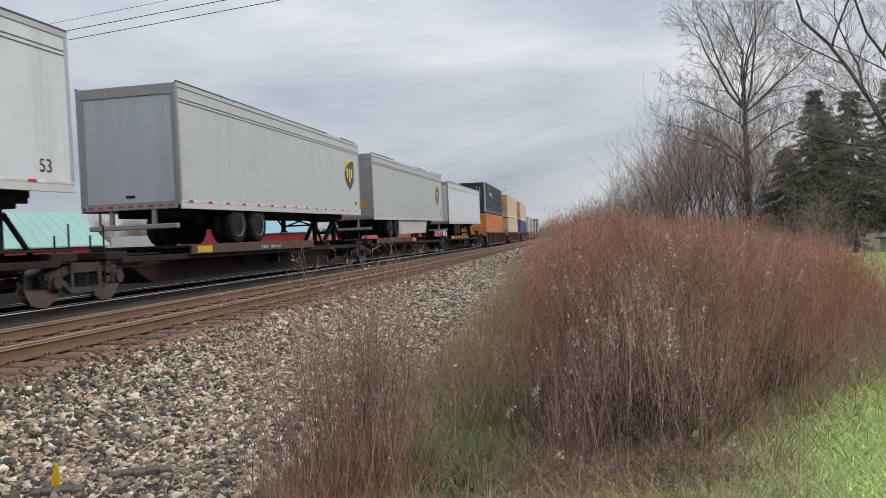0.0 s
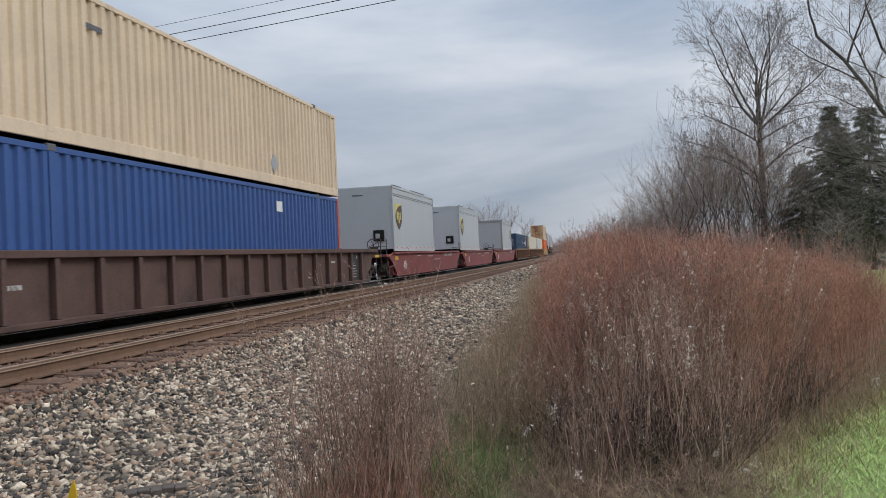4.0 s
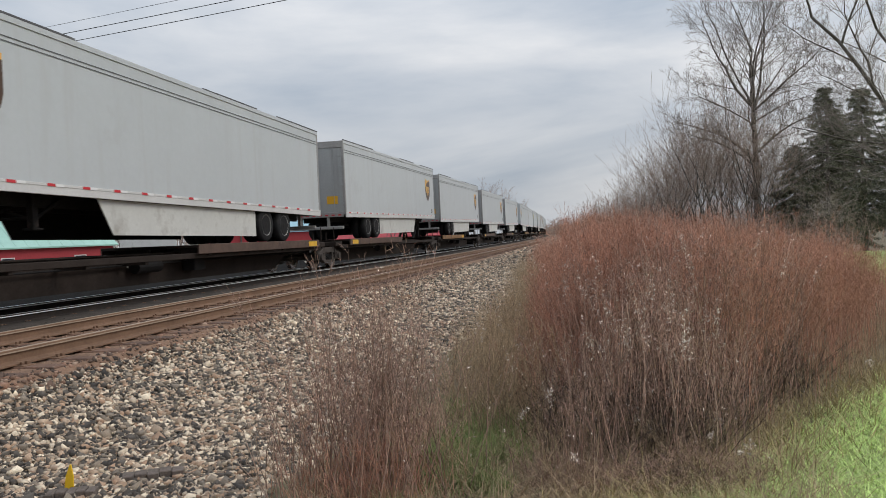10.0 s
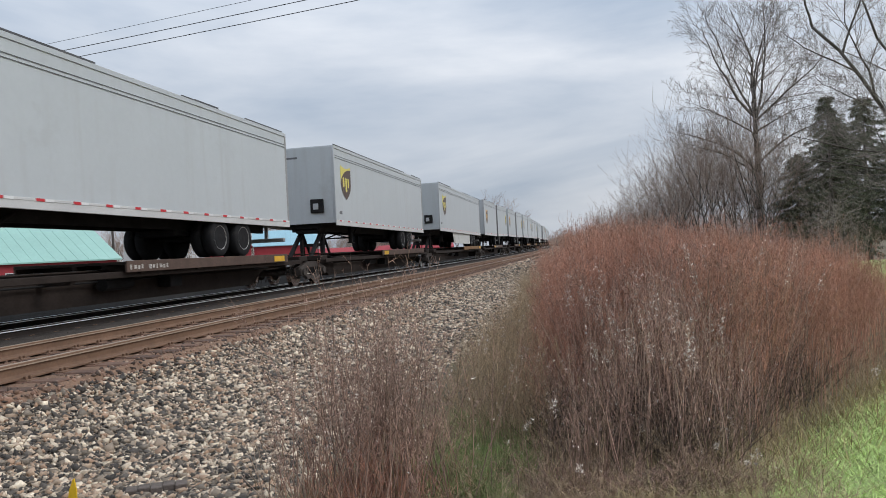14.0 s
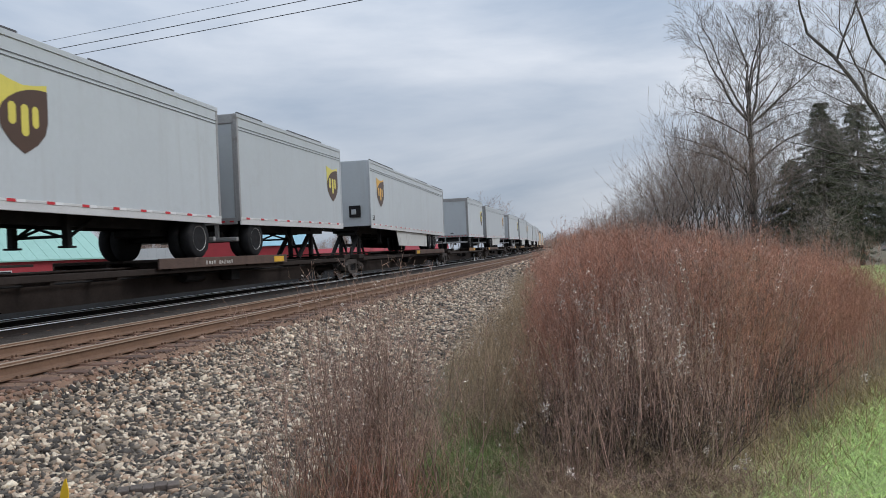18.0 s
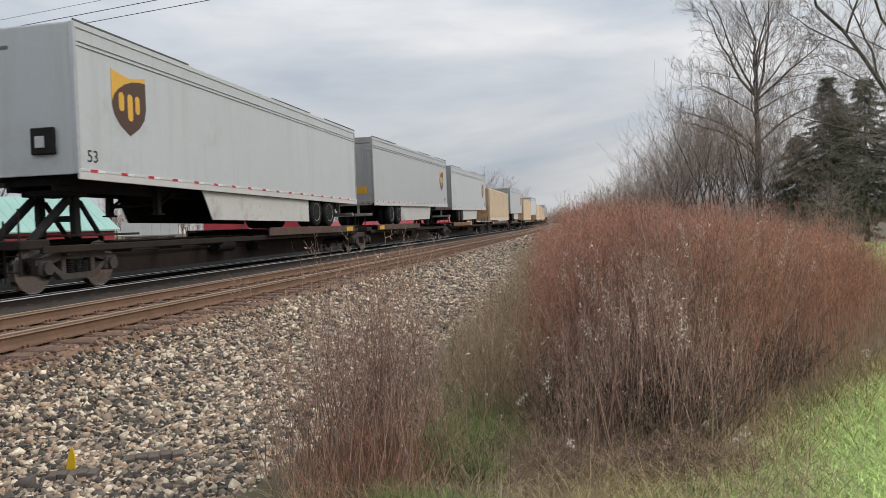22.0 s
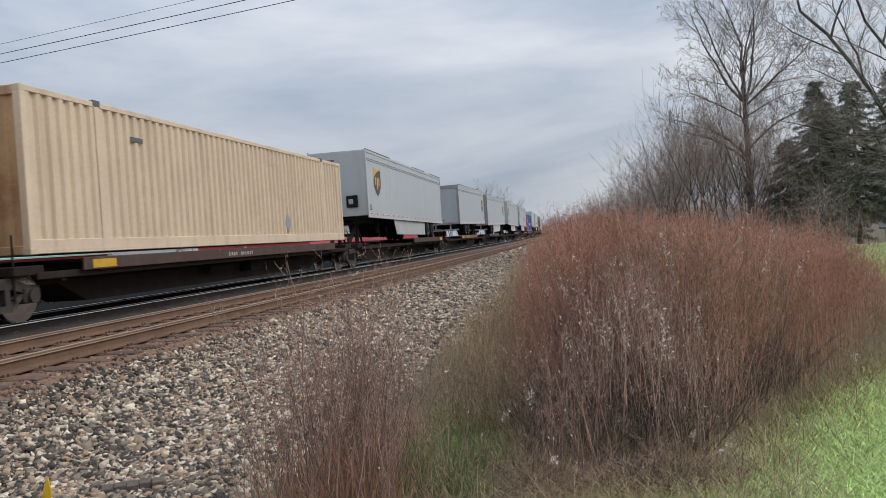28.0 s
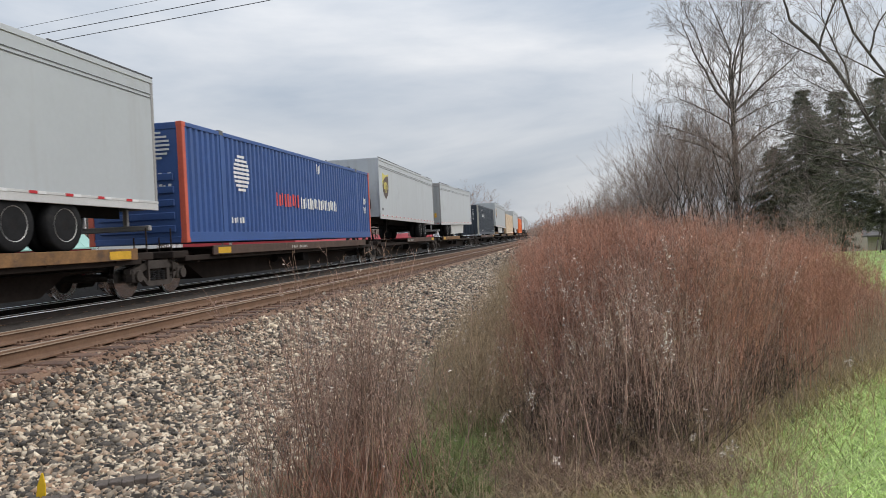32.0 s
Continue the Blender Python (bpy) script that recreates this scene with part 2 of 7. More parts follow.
M["orange_pale"] = material("container_faded_orange", (0.66, 0.24, 0.075), 0.55, 0.0, 0.06, 0.8, 14.0, streak=(0.45, 0.17, 0.07))
M["navy"] = material("container_charcoal_blue", (0.030, 0.042, 0.060), 0.45, 0.0, 0.1, 0.8, 14.0, streak=(0.05, 0.055, 0.06))
M["navy_blue"] = material("container_navy_blue", (0.028, 0.065, 0.13), 0.45, 0.0, 0.1, 0.8, 14.0, streak=(0.05, 0.07, 0.1))
M["blue"] = material("container_blue", (0.045, 0.105, 0.30), 0.45, 0.0, 0.08, 0.8, 14.0, streak=(0.07, 0.11, 0.24))
M["white"] = material("container_white", (0.76, 0.73, 0.655), 0.5, 0.0, 0.05, 0.8, 14.0, streak=(0.48, 0.44, 0.37))
M["red_post"] = material("corner_post_red", (0.60, 0.12, 0.07), 0.5, 0.0, 0.1, 2.0, 20.0)
M["grey_post"] = material("corner_post_grey", (0.50, 0.47, 0.40), 0.55, 0.0, 0.12, 2.0, 20.0, dirt=(0.5, 0.33, 0.1), dirt_scale=1.3, dirt_at=0.6)
M["paint_white"] = material("white_lettering", (0.78, 0.78, 0.76), 0.5, 0.0, 0.08)
M["paint_worn"] = material("worn_white_lettering", (0.52, 0.50, 0.46), 0.6, 0.0, 0.12, dirt=(0.12, 0.09, 0.07), dirt_scale=9.0, dirt_at=0.5)
M["paint_black"] = material("black_lettering", (0.03, 0.025, 0.022), 0.6, 0.0, 0.1)
M["paint_blue"] = material("blue_lettering", (0.03, 0.16, 0.42), 0.5, 0.0, 0.1)
M["paint_red"] = material("red_lettering", (0.62, 0.07, 0.06), 0.5, 0.0, 0.1)
M["gold"] = material("shield_gold", (0.72, 0.40, 0.06), 0.4, 0.0, 0.06)
M["lime"] = material("shield_yellow", (0.68, 0.58, 0.10), 0.4, 0.0, 0.06)
M["shield_brown"] = material("shield_brown", (0.075, 0.038, 0.022), 0.45, 0.0, 0.08)
M["placard"] = material("yellow_placard", (0.75, 0.40, 0.02), 0.5, 0.0, 0.05)
M["placard_orange"] = material("orange_placard", (0.75, 0.16, 0.05), 0.5, 0.0, 0.05)


def stone_material(name, tones):
    """Broken stone with one of several tones to each stone."""
    m = material(name, (0.95, 0.92, 0.9), 0.85, 0.0, 0.2, 18.0, 90.0, bump=0.3, bump_scale=60.0)
    n, l = m.node_tree.nodes, m.node_tree.links
    geo_, rm = n.new("ShaderNodeNewGeometry"), n.new("ShaderNodeValToRGB")
    rm.color_ramp.interpolation = "LINEAR"
    rm.color_ramp.elements[0].position, rm.color_ramp.elements[0].color = 0.0, (*tones[0][1], 1)
    rm.color_ramp.elements[1].position, rm.color_ramp.elements[1].color = 1.0, (*tones[-1][1], 1)
    for at_, col_ in tones[1:-1]:
        rm.color_ramp.elements.new(at_).color = (*col_, 1)
    mul = n.new("ShaderNodeMix")
    mul.data_type, mul.blend_type = "RGBA", "MULTIPLY"
    mul.inputs["Factor"].default_value = 1.0
    b = n["Principled BSDF"]
    old = b.inputs["Base Color"].links[0].from_socket
    l.new(geo_.outputs["Random Per Island"], rm.inputs["Fac"])
    l.new(rm.outputs["Color"], mul.inputs["A"])
    l.new(old, mul.inputs["B"])
    l.new(mul.outputs["Result"], b.inputs["Base Color"])
    return m


# Tones differ by stone; the two darkest are lowered further for shadowed gaps.
M["stone"] = stone_material("ballast_stone", ((0, (0.038, 0.034, 0.031)), (0.30, (0.115, 0.10, 0.084)), (0.52, (0.33, 0.275, 0.21)), (0.66, (0.42, 0.275, 0.18)), (0.82, (0.56, 0.47, 0.36)), (1, (0.88, 0.77, 0.60))))
M["stone_rust"] = stone_material("rust_stained_stone", ((0, (0.05, 0.038, 0.032)), (0.3, (0.11, 0.072, 0.052)), (0.6, (0.21, 0.125, 0.085)), (0.8, (0.30, 0.17, 0.115)), (1, (0.42, 0.33, 0.25))))
# Bed kept dark so the shade between loose stones is in its colour.
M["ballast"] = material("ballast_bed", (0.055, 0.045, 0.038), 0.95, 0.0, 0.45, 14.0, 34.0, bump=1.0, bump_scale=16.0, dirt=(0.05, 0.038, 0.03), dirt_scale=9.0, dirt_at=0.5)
M["rail_rust"] = material("rusty_rail", (0.20, 0.118, 0.074), 0.75, 0.2, 0.16, 3.0, 30.0, dirt=(0.09, 0.052, 0.033), dirt_at=0.58)
M["rail_head"] = material("dull_rail_head", (0.36, 0.27, 0.195), 0.5, 0.3, 0.1, 3.0, 30.0)
M["rail_bright"] = material("polished_rail_head", (0.97, 0.97, 0.97), 0.3, 0.75, 0.02)
M["rail_dark"] = material("dark_rail_side", (0.030, 0.024, 0.021), 0.7, 0.2, 0.2, 3.0, 30.0, specular=0.12)
M["track_fill"] = material("rust_brown_fill", (0.21, 0.125, 0.08), 0.95, 0.0, 0.3, 5.0, 30.0, bump=0.9, bump_scale=22.0, dirt=(0.09, 0.062, 0.045), dirt_scale=5.0, dirt_at=0.56)
# Near-black colour stands in for the shade under the passing train.
M["oily_fill"] = material("under_train_shade", (0.008, 0.007, 0.0065), 0.95, 0.0, 0.35, 5.0, 30.0, bump=0.8, bump_scale=20.0, specular=0.12)
M["sooty_gravel"] = material("fine_sooty_gravel", (0.075, 0.064, 0.056), 0.95, 0.0, 0.25, 3.0, 30.0, bump=0.8, bump_scale=30.0, specular=0.12)
# Bank colour holds the darkness seen below the cars.
M["far_bank"] = material("shade_dark_bank", (0.016, 0.014, 0.012), 0.95, 0.0, 0.35, 1.0, 9.0, bump=0.8, bump_scale=9.0, specular=0.12)
M["sleeper"] = material("timber_sleeper", (0.13, 0.075, 0.052), 0.9, 0.0, 0.3, 4.0, 30.0, bump=0.5, bump_scale=25.0, per_object=0.3, dirt=(0.19, 0.10, 0.068), dirt_scale=4.0, dirt_at=0.5)
M["soil"] = material("field_ground", (0.11, 0.088, 0.055), 0.95, 0.0, 0.35, 0.4, 6.0, bump=0.6, bump_scale=9.0, dirt=(0.14, 0.125, 0.06), dirt_scale=0.25, dirt_at=0.46)
M["grass"] = material("lawn_blade", (0.56, 0.71, 0.27), 0.7, 0.0, 0.2, 0.9, 14.0, island=0.4)
M["turf"] = material("green_turf", (0.27, 0.35, 0.12), 0.95, 0.0, 0.35, 2.0, 40.0, bump=0.8, bump_scale=60.0, dirt=(0.24, 0.21, 0.10), dirt_scale=2.5, dirt_at=0.6)
# Dark stems: the fallen clump, and shade inside the thicket put into colour.
M["litter"] = material("dark_stem_gap_shade", (0.085, 0.062, 0.050), 0.95, 0.0, 0.3, 2.0, 20.0, island=0.4)
M["tuft"] = material("green_tuft_blade", (0.20, 0.265, 0.085), 0.75, 0.0, 0.25, 0.9, 14.0, island=0.45)
M["grass_dry"] = material("dry_grass_blade", (0.40, 0.33, 0.16), 0.8, 0.0, 0.25, 0.9, 14.0, island=0.4)
M["weed_stem"] = material("dead_weed_stem", (0.34, 0.222, 0.178), 0.85, 0.0, 0.38, 1.6, 10.0, island=0.5)
M["weed_red"] = material("red_brown_weed", (0.45, 0.235, 0.165), 0.85, 0.0, 0.32, 1.1, 10.0, island=0.4)
M["weed_low"] = material("straw_coloured_weed", (0.38, 0.285, 0.185), 0.85, 0.0, 0.3, 0.8, 10.0, island=0.5)
M["weed_pale"] = material("pale_pinkish_stem", (0.46, 0.345, 0.275), 0.85, 0.0, 0.25, 0.8, 10.0, island=0.45)
M["seed"] = material("pale_seed_head", (0.74, 0.67, 0.61), 0.9, 0.0, 0.2, 2.0, 20.0, island=0.5)
M["bark"] = material("grey_bark", (0.15, 0.13, 0.118), 0.9, 0.0, 0.25, 3.0, 20.0, bump=0.5, bump_scale=30.0)
M["twig"] = material("bare_twig", (0.20, 0.168, 0.148), 0.9, 0.0, 0.2, 1.0, 8.0)
M["twig_far"] = material("brown_twig", (0.33, 0.25, 0.205), 0.9, 0.0, 0.2, 0.3, 4.0, per_object=0.15)
M["twig_pale"] = material("pale_dry_twig", (0.40, 0.345, 0.29), 0.9, 0.0, 0.2, 1.0, 8.0)
M["dark_bark"] = material("dark_tree_bark", (0.095, 0.082, 0.072), 0.9, 0.0, 0.2, 3.0, 20.0)
M["needle"] = material("conifer_needles", (0.115, 0.122, 0.078), 0.8, 0.0, 0.3, 0.8, 6.0, island=0.4)
# Brush tone made near black to serve as shade behind the wheels.
M["shade_brush"] = material("shade_dark_brush", (0.035, 0.028, 0.024), 0.95, 0.0, 0.25, 1.0, 8.0, island=0.4, specular=0.12)
M["pole"] = material("weathered_pole", (0.09, 0.075, 0.065), 0.9, 0.0, 0.2, 3.0, 20.0)
M["wire"] = material("black_wire", (0.02, 0.02, 0.022), 0.6)
M["teal"] = material("pale_teal_roof", (0.30, 0.50, 0.43), 0.5, 0.0, 0.06, 0.3, 5.0)
M["teal_blue"] = material("pale_blue_roof", (0.30, 0.50, 0.58), 0.5, 0.0, 0.06, 0.3, 5.0)
M["barn_red"] = material("barn_red_boards", (0.36, 0.035, 0.045), 0.7, 0.0, 0.1, 0.5, 8.0)
M["wall_grey"] = material("weathered_grey_siding", (0.25, 0.25, 0.24), 0.7, 0.0, 0.1, 0.5, 8.0)
M["wall_white"] = material("white_siding", (0.62, 0.62, 0.6), 0.6, 0.0, 0.06, 0.5, 8.0)
M["wall_pale"] = material("pale_tan_siding", (0.46, 0.42, 0.36), 0.7, 0.0, 0.08, 0.5, 8.0)
M["slate"] = material("grey_shingles", (0.15, 0.14, 0.135), 0.85, 0.0, 0.15, 1.0, 10.0)
M["window_dark"] = material("dark_window", (0.03, 0.035, 0.04), 0.1, 0.0, 0.05)
M["marker_yellow"] = material("yellow_plastic_stake", (0.80, 0.50, 0.02), 0.5, 0.0, 0.08)
M["old_wood"] = material("weathered_board", (0.13, 0.105, 0.09), 0.9, 0.0, 0.25, 4.0, 40.0, bump=0.4, bump_scale=40.0)


# ---- mesh helpers ----
class Shape:
    """Collects vertices and faces for one mesh."""

    def __init__(self):
        self.v, self.f = [], []

    def add(self, verts, faces):
        k = len(self.v)
        self.v += verts
        self.f += [tuple(i + k for i in f) for f in faces]
        return self

    def box(self, x0, x1, y0, y1, z0, z1, c=0.0):
        """A block, with its edges chamfered by c."""
        if c <= 0:
            v = [(x, y, z) for x in (x0, x1) for y in (y0, y1) for z in (z0, z1)]
            return self.add(v, [(0, 1, 3, 2), (4, 6, 7, 5), (0, 4, 5, 1), (2, 3, 7, 6), (0, 2, 6, 4), (1, 5, 7, 3)])
        c = min(c, 0.45 * min(x1 - x0, y1 - y0, z1 - z0))
        v, idx = [], {}
        for ix, (x, dx) in enumerate(((x0, c), (x1, -c))):
            for iy, (y, dy) in enumerate(((y0, c), (y1, -c))):
                for iz, (z, dz) in enumerate(((z0, c), (z1, -c))):
                    for ax, p in enumerate(((x, y + dy, z + dz), (x + dx, y, z + dz), (x + dx, y + dy, z))):
                        idx[ix, iy, iz, ax] = len(v)
                        v.append(p)
        f = []
        for ax in range(3):
            for s in (0, 1):
                q = []
                for a, b in ((0, 0), (1, 0), (1, 1), (0, 1)):
                    key = [0, 0, 0]
                    key[ax], key[(ax + 1) % 3], key[(ax + 2) % 3] = s, a, b
                    q.append(idx[(*key, ax)])
                f.append(tuple(q if s else q[::-1]))
        for ax in range(3):
            o1, o2 = (ax + 1) % 3, (ax + 2) % 3
            for a in (0, 1):
                for b in (0, 1):
                    k0, k1 = [0, 0, 0], [0, 0, 0]
                    k0[o1] = k1[o1] = a
                    k0[o2] = k1[o2] = b
                    k1[ax] = 1
                    f.append((idx[(*k0, o1)], idx[(*k1, o1)], idx[(*k1, o2)], idx[(*k0, o2)]))
        for key in ((a, b, d) for a in (0, 1) for b in (0, 1) for d in (0, 1)):
            f.append(tuple(idx[(*key, ax)] for ax in range(3)))
        return self.add(v, f)

    def cyl(self, axis, c, r, length, n=16, r2=None):
        """A solid round bar along an axis, centred at c."""
        r2 = r if r2 is None else r2
        o1, o2 = (axis + 1) % 3, (axis + 2) % 3
        v = []
        for end, rr in ((-0.5, r), (0.5, r2)):
            for i in range(n):
                p = [0.0, 0.0, 0.0]
                p[axis] = c[axis] + end * length
                p[o1] = c[o1] + rr * math.cos(2 * math.pi * i / n)
                p[o2] = c[o2] + rr * math.sin(2 * math.pi * i / n)
                v.append(tuple(p))
        f = [(i, (i + 1) % n, n + (i + 1) % n, n + i) for i in range(n)] + [tuple(range(n))[::-1], tuple(range(n, 2 * n))]
        return self.add(v, f)

    def lathe(self, axis, c, profile, n=20):
        """A turned form: profile rows of (place along the axis, radius)."""
        o1, o2 = (axis + 1) % 3, (axis + 2) % 3
        v, f, m = [], [], len(profile)
        for d, r in profile:
            for i in range(n):
                p = [0.0, 0.0, 0.0]
                p[axis] = c[axis] + d
                p[o1] = c[o1] + r * math.cos(2 * math.pi * i / n)
                p[o2] = c[o2] + r * math.sin(2 * math.pi * i / n)
                v.append(tuple(p))
        for j in range(m - 1):
            f += [(j * n + i, j * n + (i + 1) % n, (j + 1) * n + (i + 1) % n, (j + 1) * n + i) for i in range(n)]
        f += [tuple(range(n))[::-1], tuple(range((m - 1) * n, m * n))]
        return self.add(v, f)

    def plate(self, axis, at, thick, outline):
        """A flat piece of any outline (pairs in the two other axes, in order), from at to at + thick along the axis."""
        o1, o2 = (axis + 1) % 3, (axis + 2) % 3
        v, n = [], len(outline)
        for d in (at, at + thick):
            for a, b in outline:
                p = [0.0, 0.0, 0.0]
                p[axis], p[o1], p[o2] = d, a, b
                v.append(tuple(p))
        f = [(i, (i + 1) % n, n + (i + 1) % n, n + i) for i in range(n)] + [tuple(range(n))[::-1], tuple(range(n, 2 * n))]
        return self.add(v, f)

    def bar(self, a, b, r, n=6, r2=None):
        """A round bar from a to b."""
        a, b = Vector(a), Vector(b)
        w = (b - a).normalized()
        u = w.cross(Vector((0, 0, 1)) if abs(w.z) < 0.9 else Vector((1, 0, 0))).normalized()
        s = w.cross(u)
        r2 = r if r2 is None else r2
        v = [tuple(p + rr * (math.cos(2 * math.pi * i / n) * u + math.sin(2 * math.pi * i / n) * s)) for p, rr in ((a, r), (b, r2)) for i in range(n)]
        f = [(i, (i + 1) % n, n + (i + 1) % n, n + i) for i in range(n)] + [tuple(range(n))[::-1], tuple(range(n, 2 * n))]
        return self.add(v, f)

    def mesh(self, name, mat, smooth=False):
        me = bpy.data.meshes.new(name)
        me.from_pydata(self.v, [], self.f)
        me.materials.append(mat)
        if smooth:
            me.polygons.foreach_set("use_smooth", [True] * len(me.polygons))
        me.update()
        return me


def part(name, shape, mat, parent, label="", smooth=False, m=None, kind=""):
    """One mesh object under a thing or under a part."""
    ob = new(name, shape if isinstance(shape, bpy.types.Mesh) else shape.mesh(name, M[mat], smooth))
    ob.parent = parent
    if m is not None:
        ob.matrix_basis = m
    return tagged(ob, label, kind=kind)


def thing(name, label, category, group="", kind=""):
    return tagged(new(name), label, category, group, kind)


def array_mesh(name, verts, faces, mat, smooth=False):
    """A mesh from numpy arrays of vertices (n, 3) and triangles or quads (m, 3 or 4)."""
    me = bpy.data.meshes.new(name)
    k = faces.shape[1]
    me.vertices.add(len(verts))
    me.vertices.foreach_set("co", np.ascontiguousarray(verts, dtype=np.float32).ravel())
    me.loops.add(faces.size)
    me.loops.foreach_set("vertex_index", np.ascontiguousarray(faces, dtype=np.int32).ravel())
    me.polygons.add(len(faces))
    me.polygons.foreach_set("loop_start", np.arange(0, faces.size, k, dtype=np.int32))
    if smooth:
        me.polygons.foreach_set("use_smooth", [True] * len(faces))
    me.materials.append(mat)
    me.update(calc_edges=True)
    return me


# ---- the ground: one sheet to the horizon, hollowed beside the line ----
def ground_z(x, y):
    l = lateral_of(x, y)
    if l > 9.0:
        z = 0.0
    elif l > 7.4:
        z = -0.12 + 0.12 * (l - 7.4) / 1.6
    elif l > -5.0:
        z = -0.12
    else:
        z = -0.12 - 0.45 * min(1.0, (-5.0 - l) / 8.0)
    near = max(0.0, 1.0 - math.hypot(x, y) / 60.0)
    if y > 40 and x > 6:        # it falls away under the spruces
        z -= 0.085 * min(y - 40, 26.0) * min(1.0, (x - 6) / 6.0)
    return z + 0.05 * near * noise.noise((x * 0.35, y * 0.35, 1.7)) if l > 7.4 else z


def graded(near, far, step, grow):
    out, d = [0.0], step
    while out[-1] < far:
        out.append(out[-1] + d)
        if out[-1] > near:
            d *= grow
    return out


side = graded(16, 2500, 0.6, 1.25)
xs = sorted({-v for v in side} | set(side))
ahead_ = graded(40, 3000, 1.0, 1.22)
behind_ = graded(8, 2000, 1.0, 1.5)
ys = sorted({-v for v in behind_} | set(ahead_))
gv = [(x, y, ground_z(x, y)) for y in ys for x in xs]
nx = len(xs)
gf = [(j * nx + i, j * nx + i + 1, (j + 1) * nx + i + 1, (j + 1) * nx + i) for j in range(len(ys) - 1) for i in range(nx - 1)]
ground = new("ground", Shape().add(gv, gf).mesh("ground", M["soil"], True))
tagged(ground, "rough grassy ground beside the railway line", "ground", kind="structure")


# ---- the two tracks ----
def strip(profile, s_rows):
    """A form of constant section (rows of lateral, z) along the line."""
    sh, m = Shape(), len(profile)
    v = [on_line(l, s, z) for s in s_rows for l, z in profile]
    f = [(j * m + i, j * m + i + 1, (j + 1) * m + i + 1, (j + 1) * m + i) for j in range(len(s_rows) - 1) for i in range(m - 1)]
    return sh.add(v, f)


S_ROWS = [-80 + 4 * i for i in range(70)] + [200 + 25 * i for i in range(40)]
NEAR_L = X_NEAR - X_MAIN
TOE = NEAR_L + 4.5
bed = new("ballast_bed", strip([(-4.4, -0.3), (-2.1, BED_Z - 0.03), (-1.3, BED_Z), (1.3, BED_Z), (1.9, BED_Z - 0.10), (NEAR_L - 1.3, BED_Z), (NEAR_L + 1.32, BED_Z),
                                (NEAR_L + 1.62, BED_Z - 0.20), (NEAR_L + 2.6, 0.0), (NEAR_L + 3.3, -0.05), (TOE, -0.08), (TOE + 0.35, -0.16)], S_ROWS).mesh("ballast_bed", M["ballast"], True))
tagged(bed, "bed of broken stone under two tracks, gap shade in its colour", "ballast", kind="structure")

# Added bank: hides the bright ground beyond, coloured as shade under the cars.
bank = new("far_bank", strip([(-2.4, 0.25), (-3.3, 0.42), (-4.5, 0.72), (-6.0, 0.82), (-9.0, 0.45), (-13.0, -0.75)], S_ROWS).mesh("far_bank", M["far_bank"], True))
tagged(bank, "added low bank beyond the main track, shade in its colour", "bank", kind="structure")

RAIL = [(-0.070, 0.0), (-0.070, 0.016), (-0.018, 0.032), (-0.010, 0.05), (-0.010, 0.125), (-0.036, 0.140), (-0.036, 0.166), (-0.030, 0.171)]
RAIL = [(a, z - 0.171) for a, z in RAIL]
RAIL_FULL = RAIL + [(-a, z) for a, z in RAIL[::-1]]
HEAD = [(-0.0382, -0.036), (-0.0335, -0.003), (-0.022, 0.0028), (0.0, 0.0036), (0.022, 0.0028), (0.0335, -0.003), (0.0382, -0.036)]


def track(name, lateral, head, label, side_mat="rail_rust"):
    root = thing(name, label, "railway track", kind="structure")
    for side_ in (-1, 1):
        c = lateral + side_ * 0.7525
        rail = part("rail", strip([(c + a, RAIL_Z + z) for a, z in RAIL_FULL], S_ROWS), side_mat, root, "rust-brown steel rail" if side_mat == "rail_rust" else "dark steel rail")
        part("rail_head", strip([(c + a, RAIL_Z + z) for a, z in HEAD], S_ROWS), head, rail, "worn running surface of the rail")
    return root


fill = new("track_fill", strip([(1.75, 0.40), (NEAR_L - 1.36, 0.506), (NEAR_L - 1.2, 0.512), (NEAR_L + 1.2, 0.512), (NEAR_L + 1.34, 0.506), (NEAR_L + 1.46, 0.40)], S_ROWS).mesh("track_fill", M["track_fill"], True))
tagged(fill, "rust-brown dirt between the sleepers of the near track", "ballast", kind="structure")
shaded = new("oily_fill", strip([(-2.2, 0.42), (-1.3, 0.512), (1.3, 0.512), (1.6, 0.44), (1.80, 0.40)], S_ROWS).mesh("oily_fill", M["oily_fill"], True))
tagged(shaded, "bed of the main track, under-train shade in its colour", "ballast", kind="structure")
between = new("gravel_shoulder", strip([(0.80, 0.52), (0.87, 0.566), (1.40, 0.545), (1.78, 0.44), (2.02, 0.41), (NEAR_L - 1.40, 0.507)], S_ROWS).mesh("gravel_shoulder", M["sooty_gravel"], True))
tagged(between, "fine sooty gravel between the two tracks", "ballast", kind="structure")
near_track = track("near_track", NEAR_L, "rail_head", "empty near track with rusty rails on timber sleepers")
main_track = track("main_track", 0.0, "rail_bright", "main track with polished rails under the train", "rail_dark")


# ---- pieces of a rail vehicle ----
def wheelset_shapes():
    wheel = Shape().lathe(0, (0, 0, 0), [(-0.07, 0.12), (-0.07, 0.30), (-0.03, 0.36), (-0.065, 0.40), (-0.065, 0.455), (-0.035, 0.457), (0.065, 0.452), (0.065, 0.40), (0.04, 0.36), (0.0, 0.30), (0.03, 0.14), (0.09, 0.12)], 28)
    return wheel


WHEEL_MESH = wheelset_shapes().mesh("wheel", M["wheel_steel"], False)
AXLE_MESH = Shape().cyl(0, (0, 0, 0), 0.085, 1.9, 12).mesh("axle", M["bogie"])
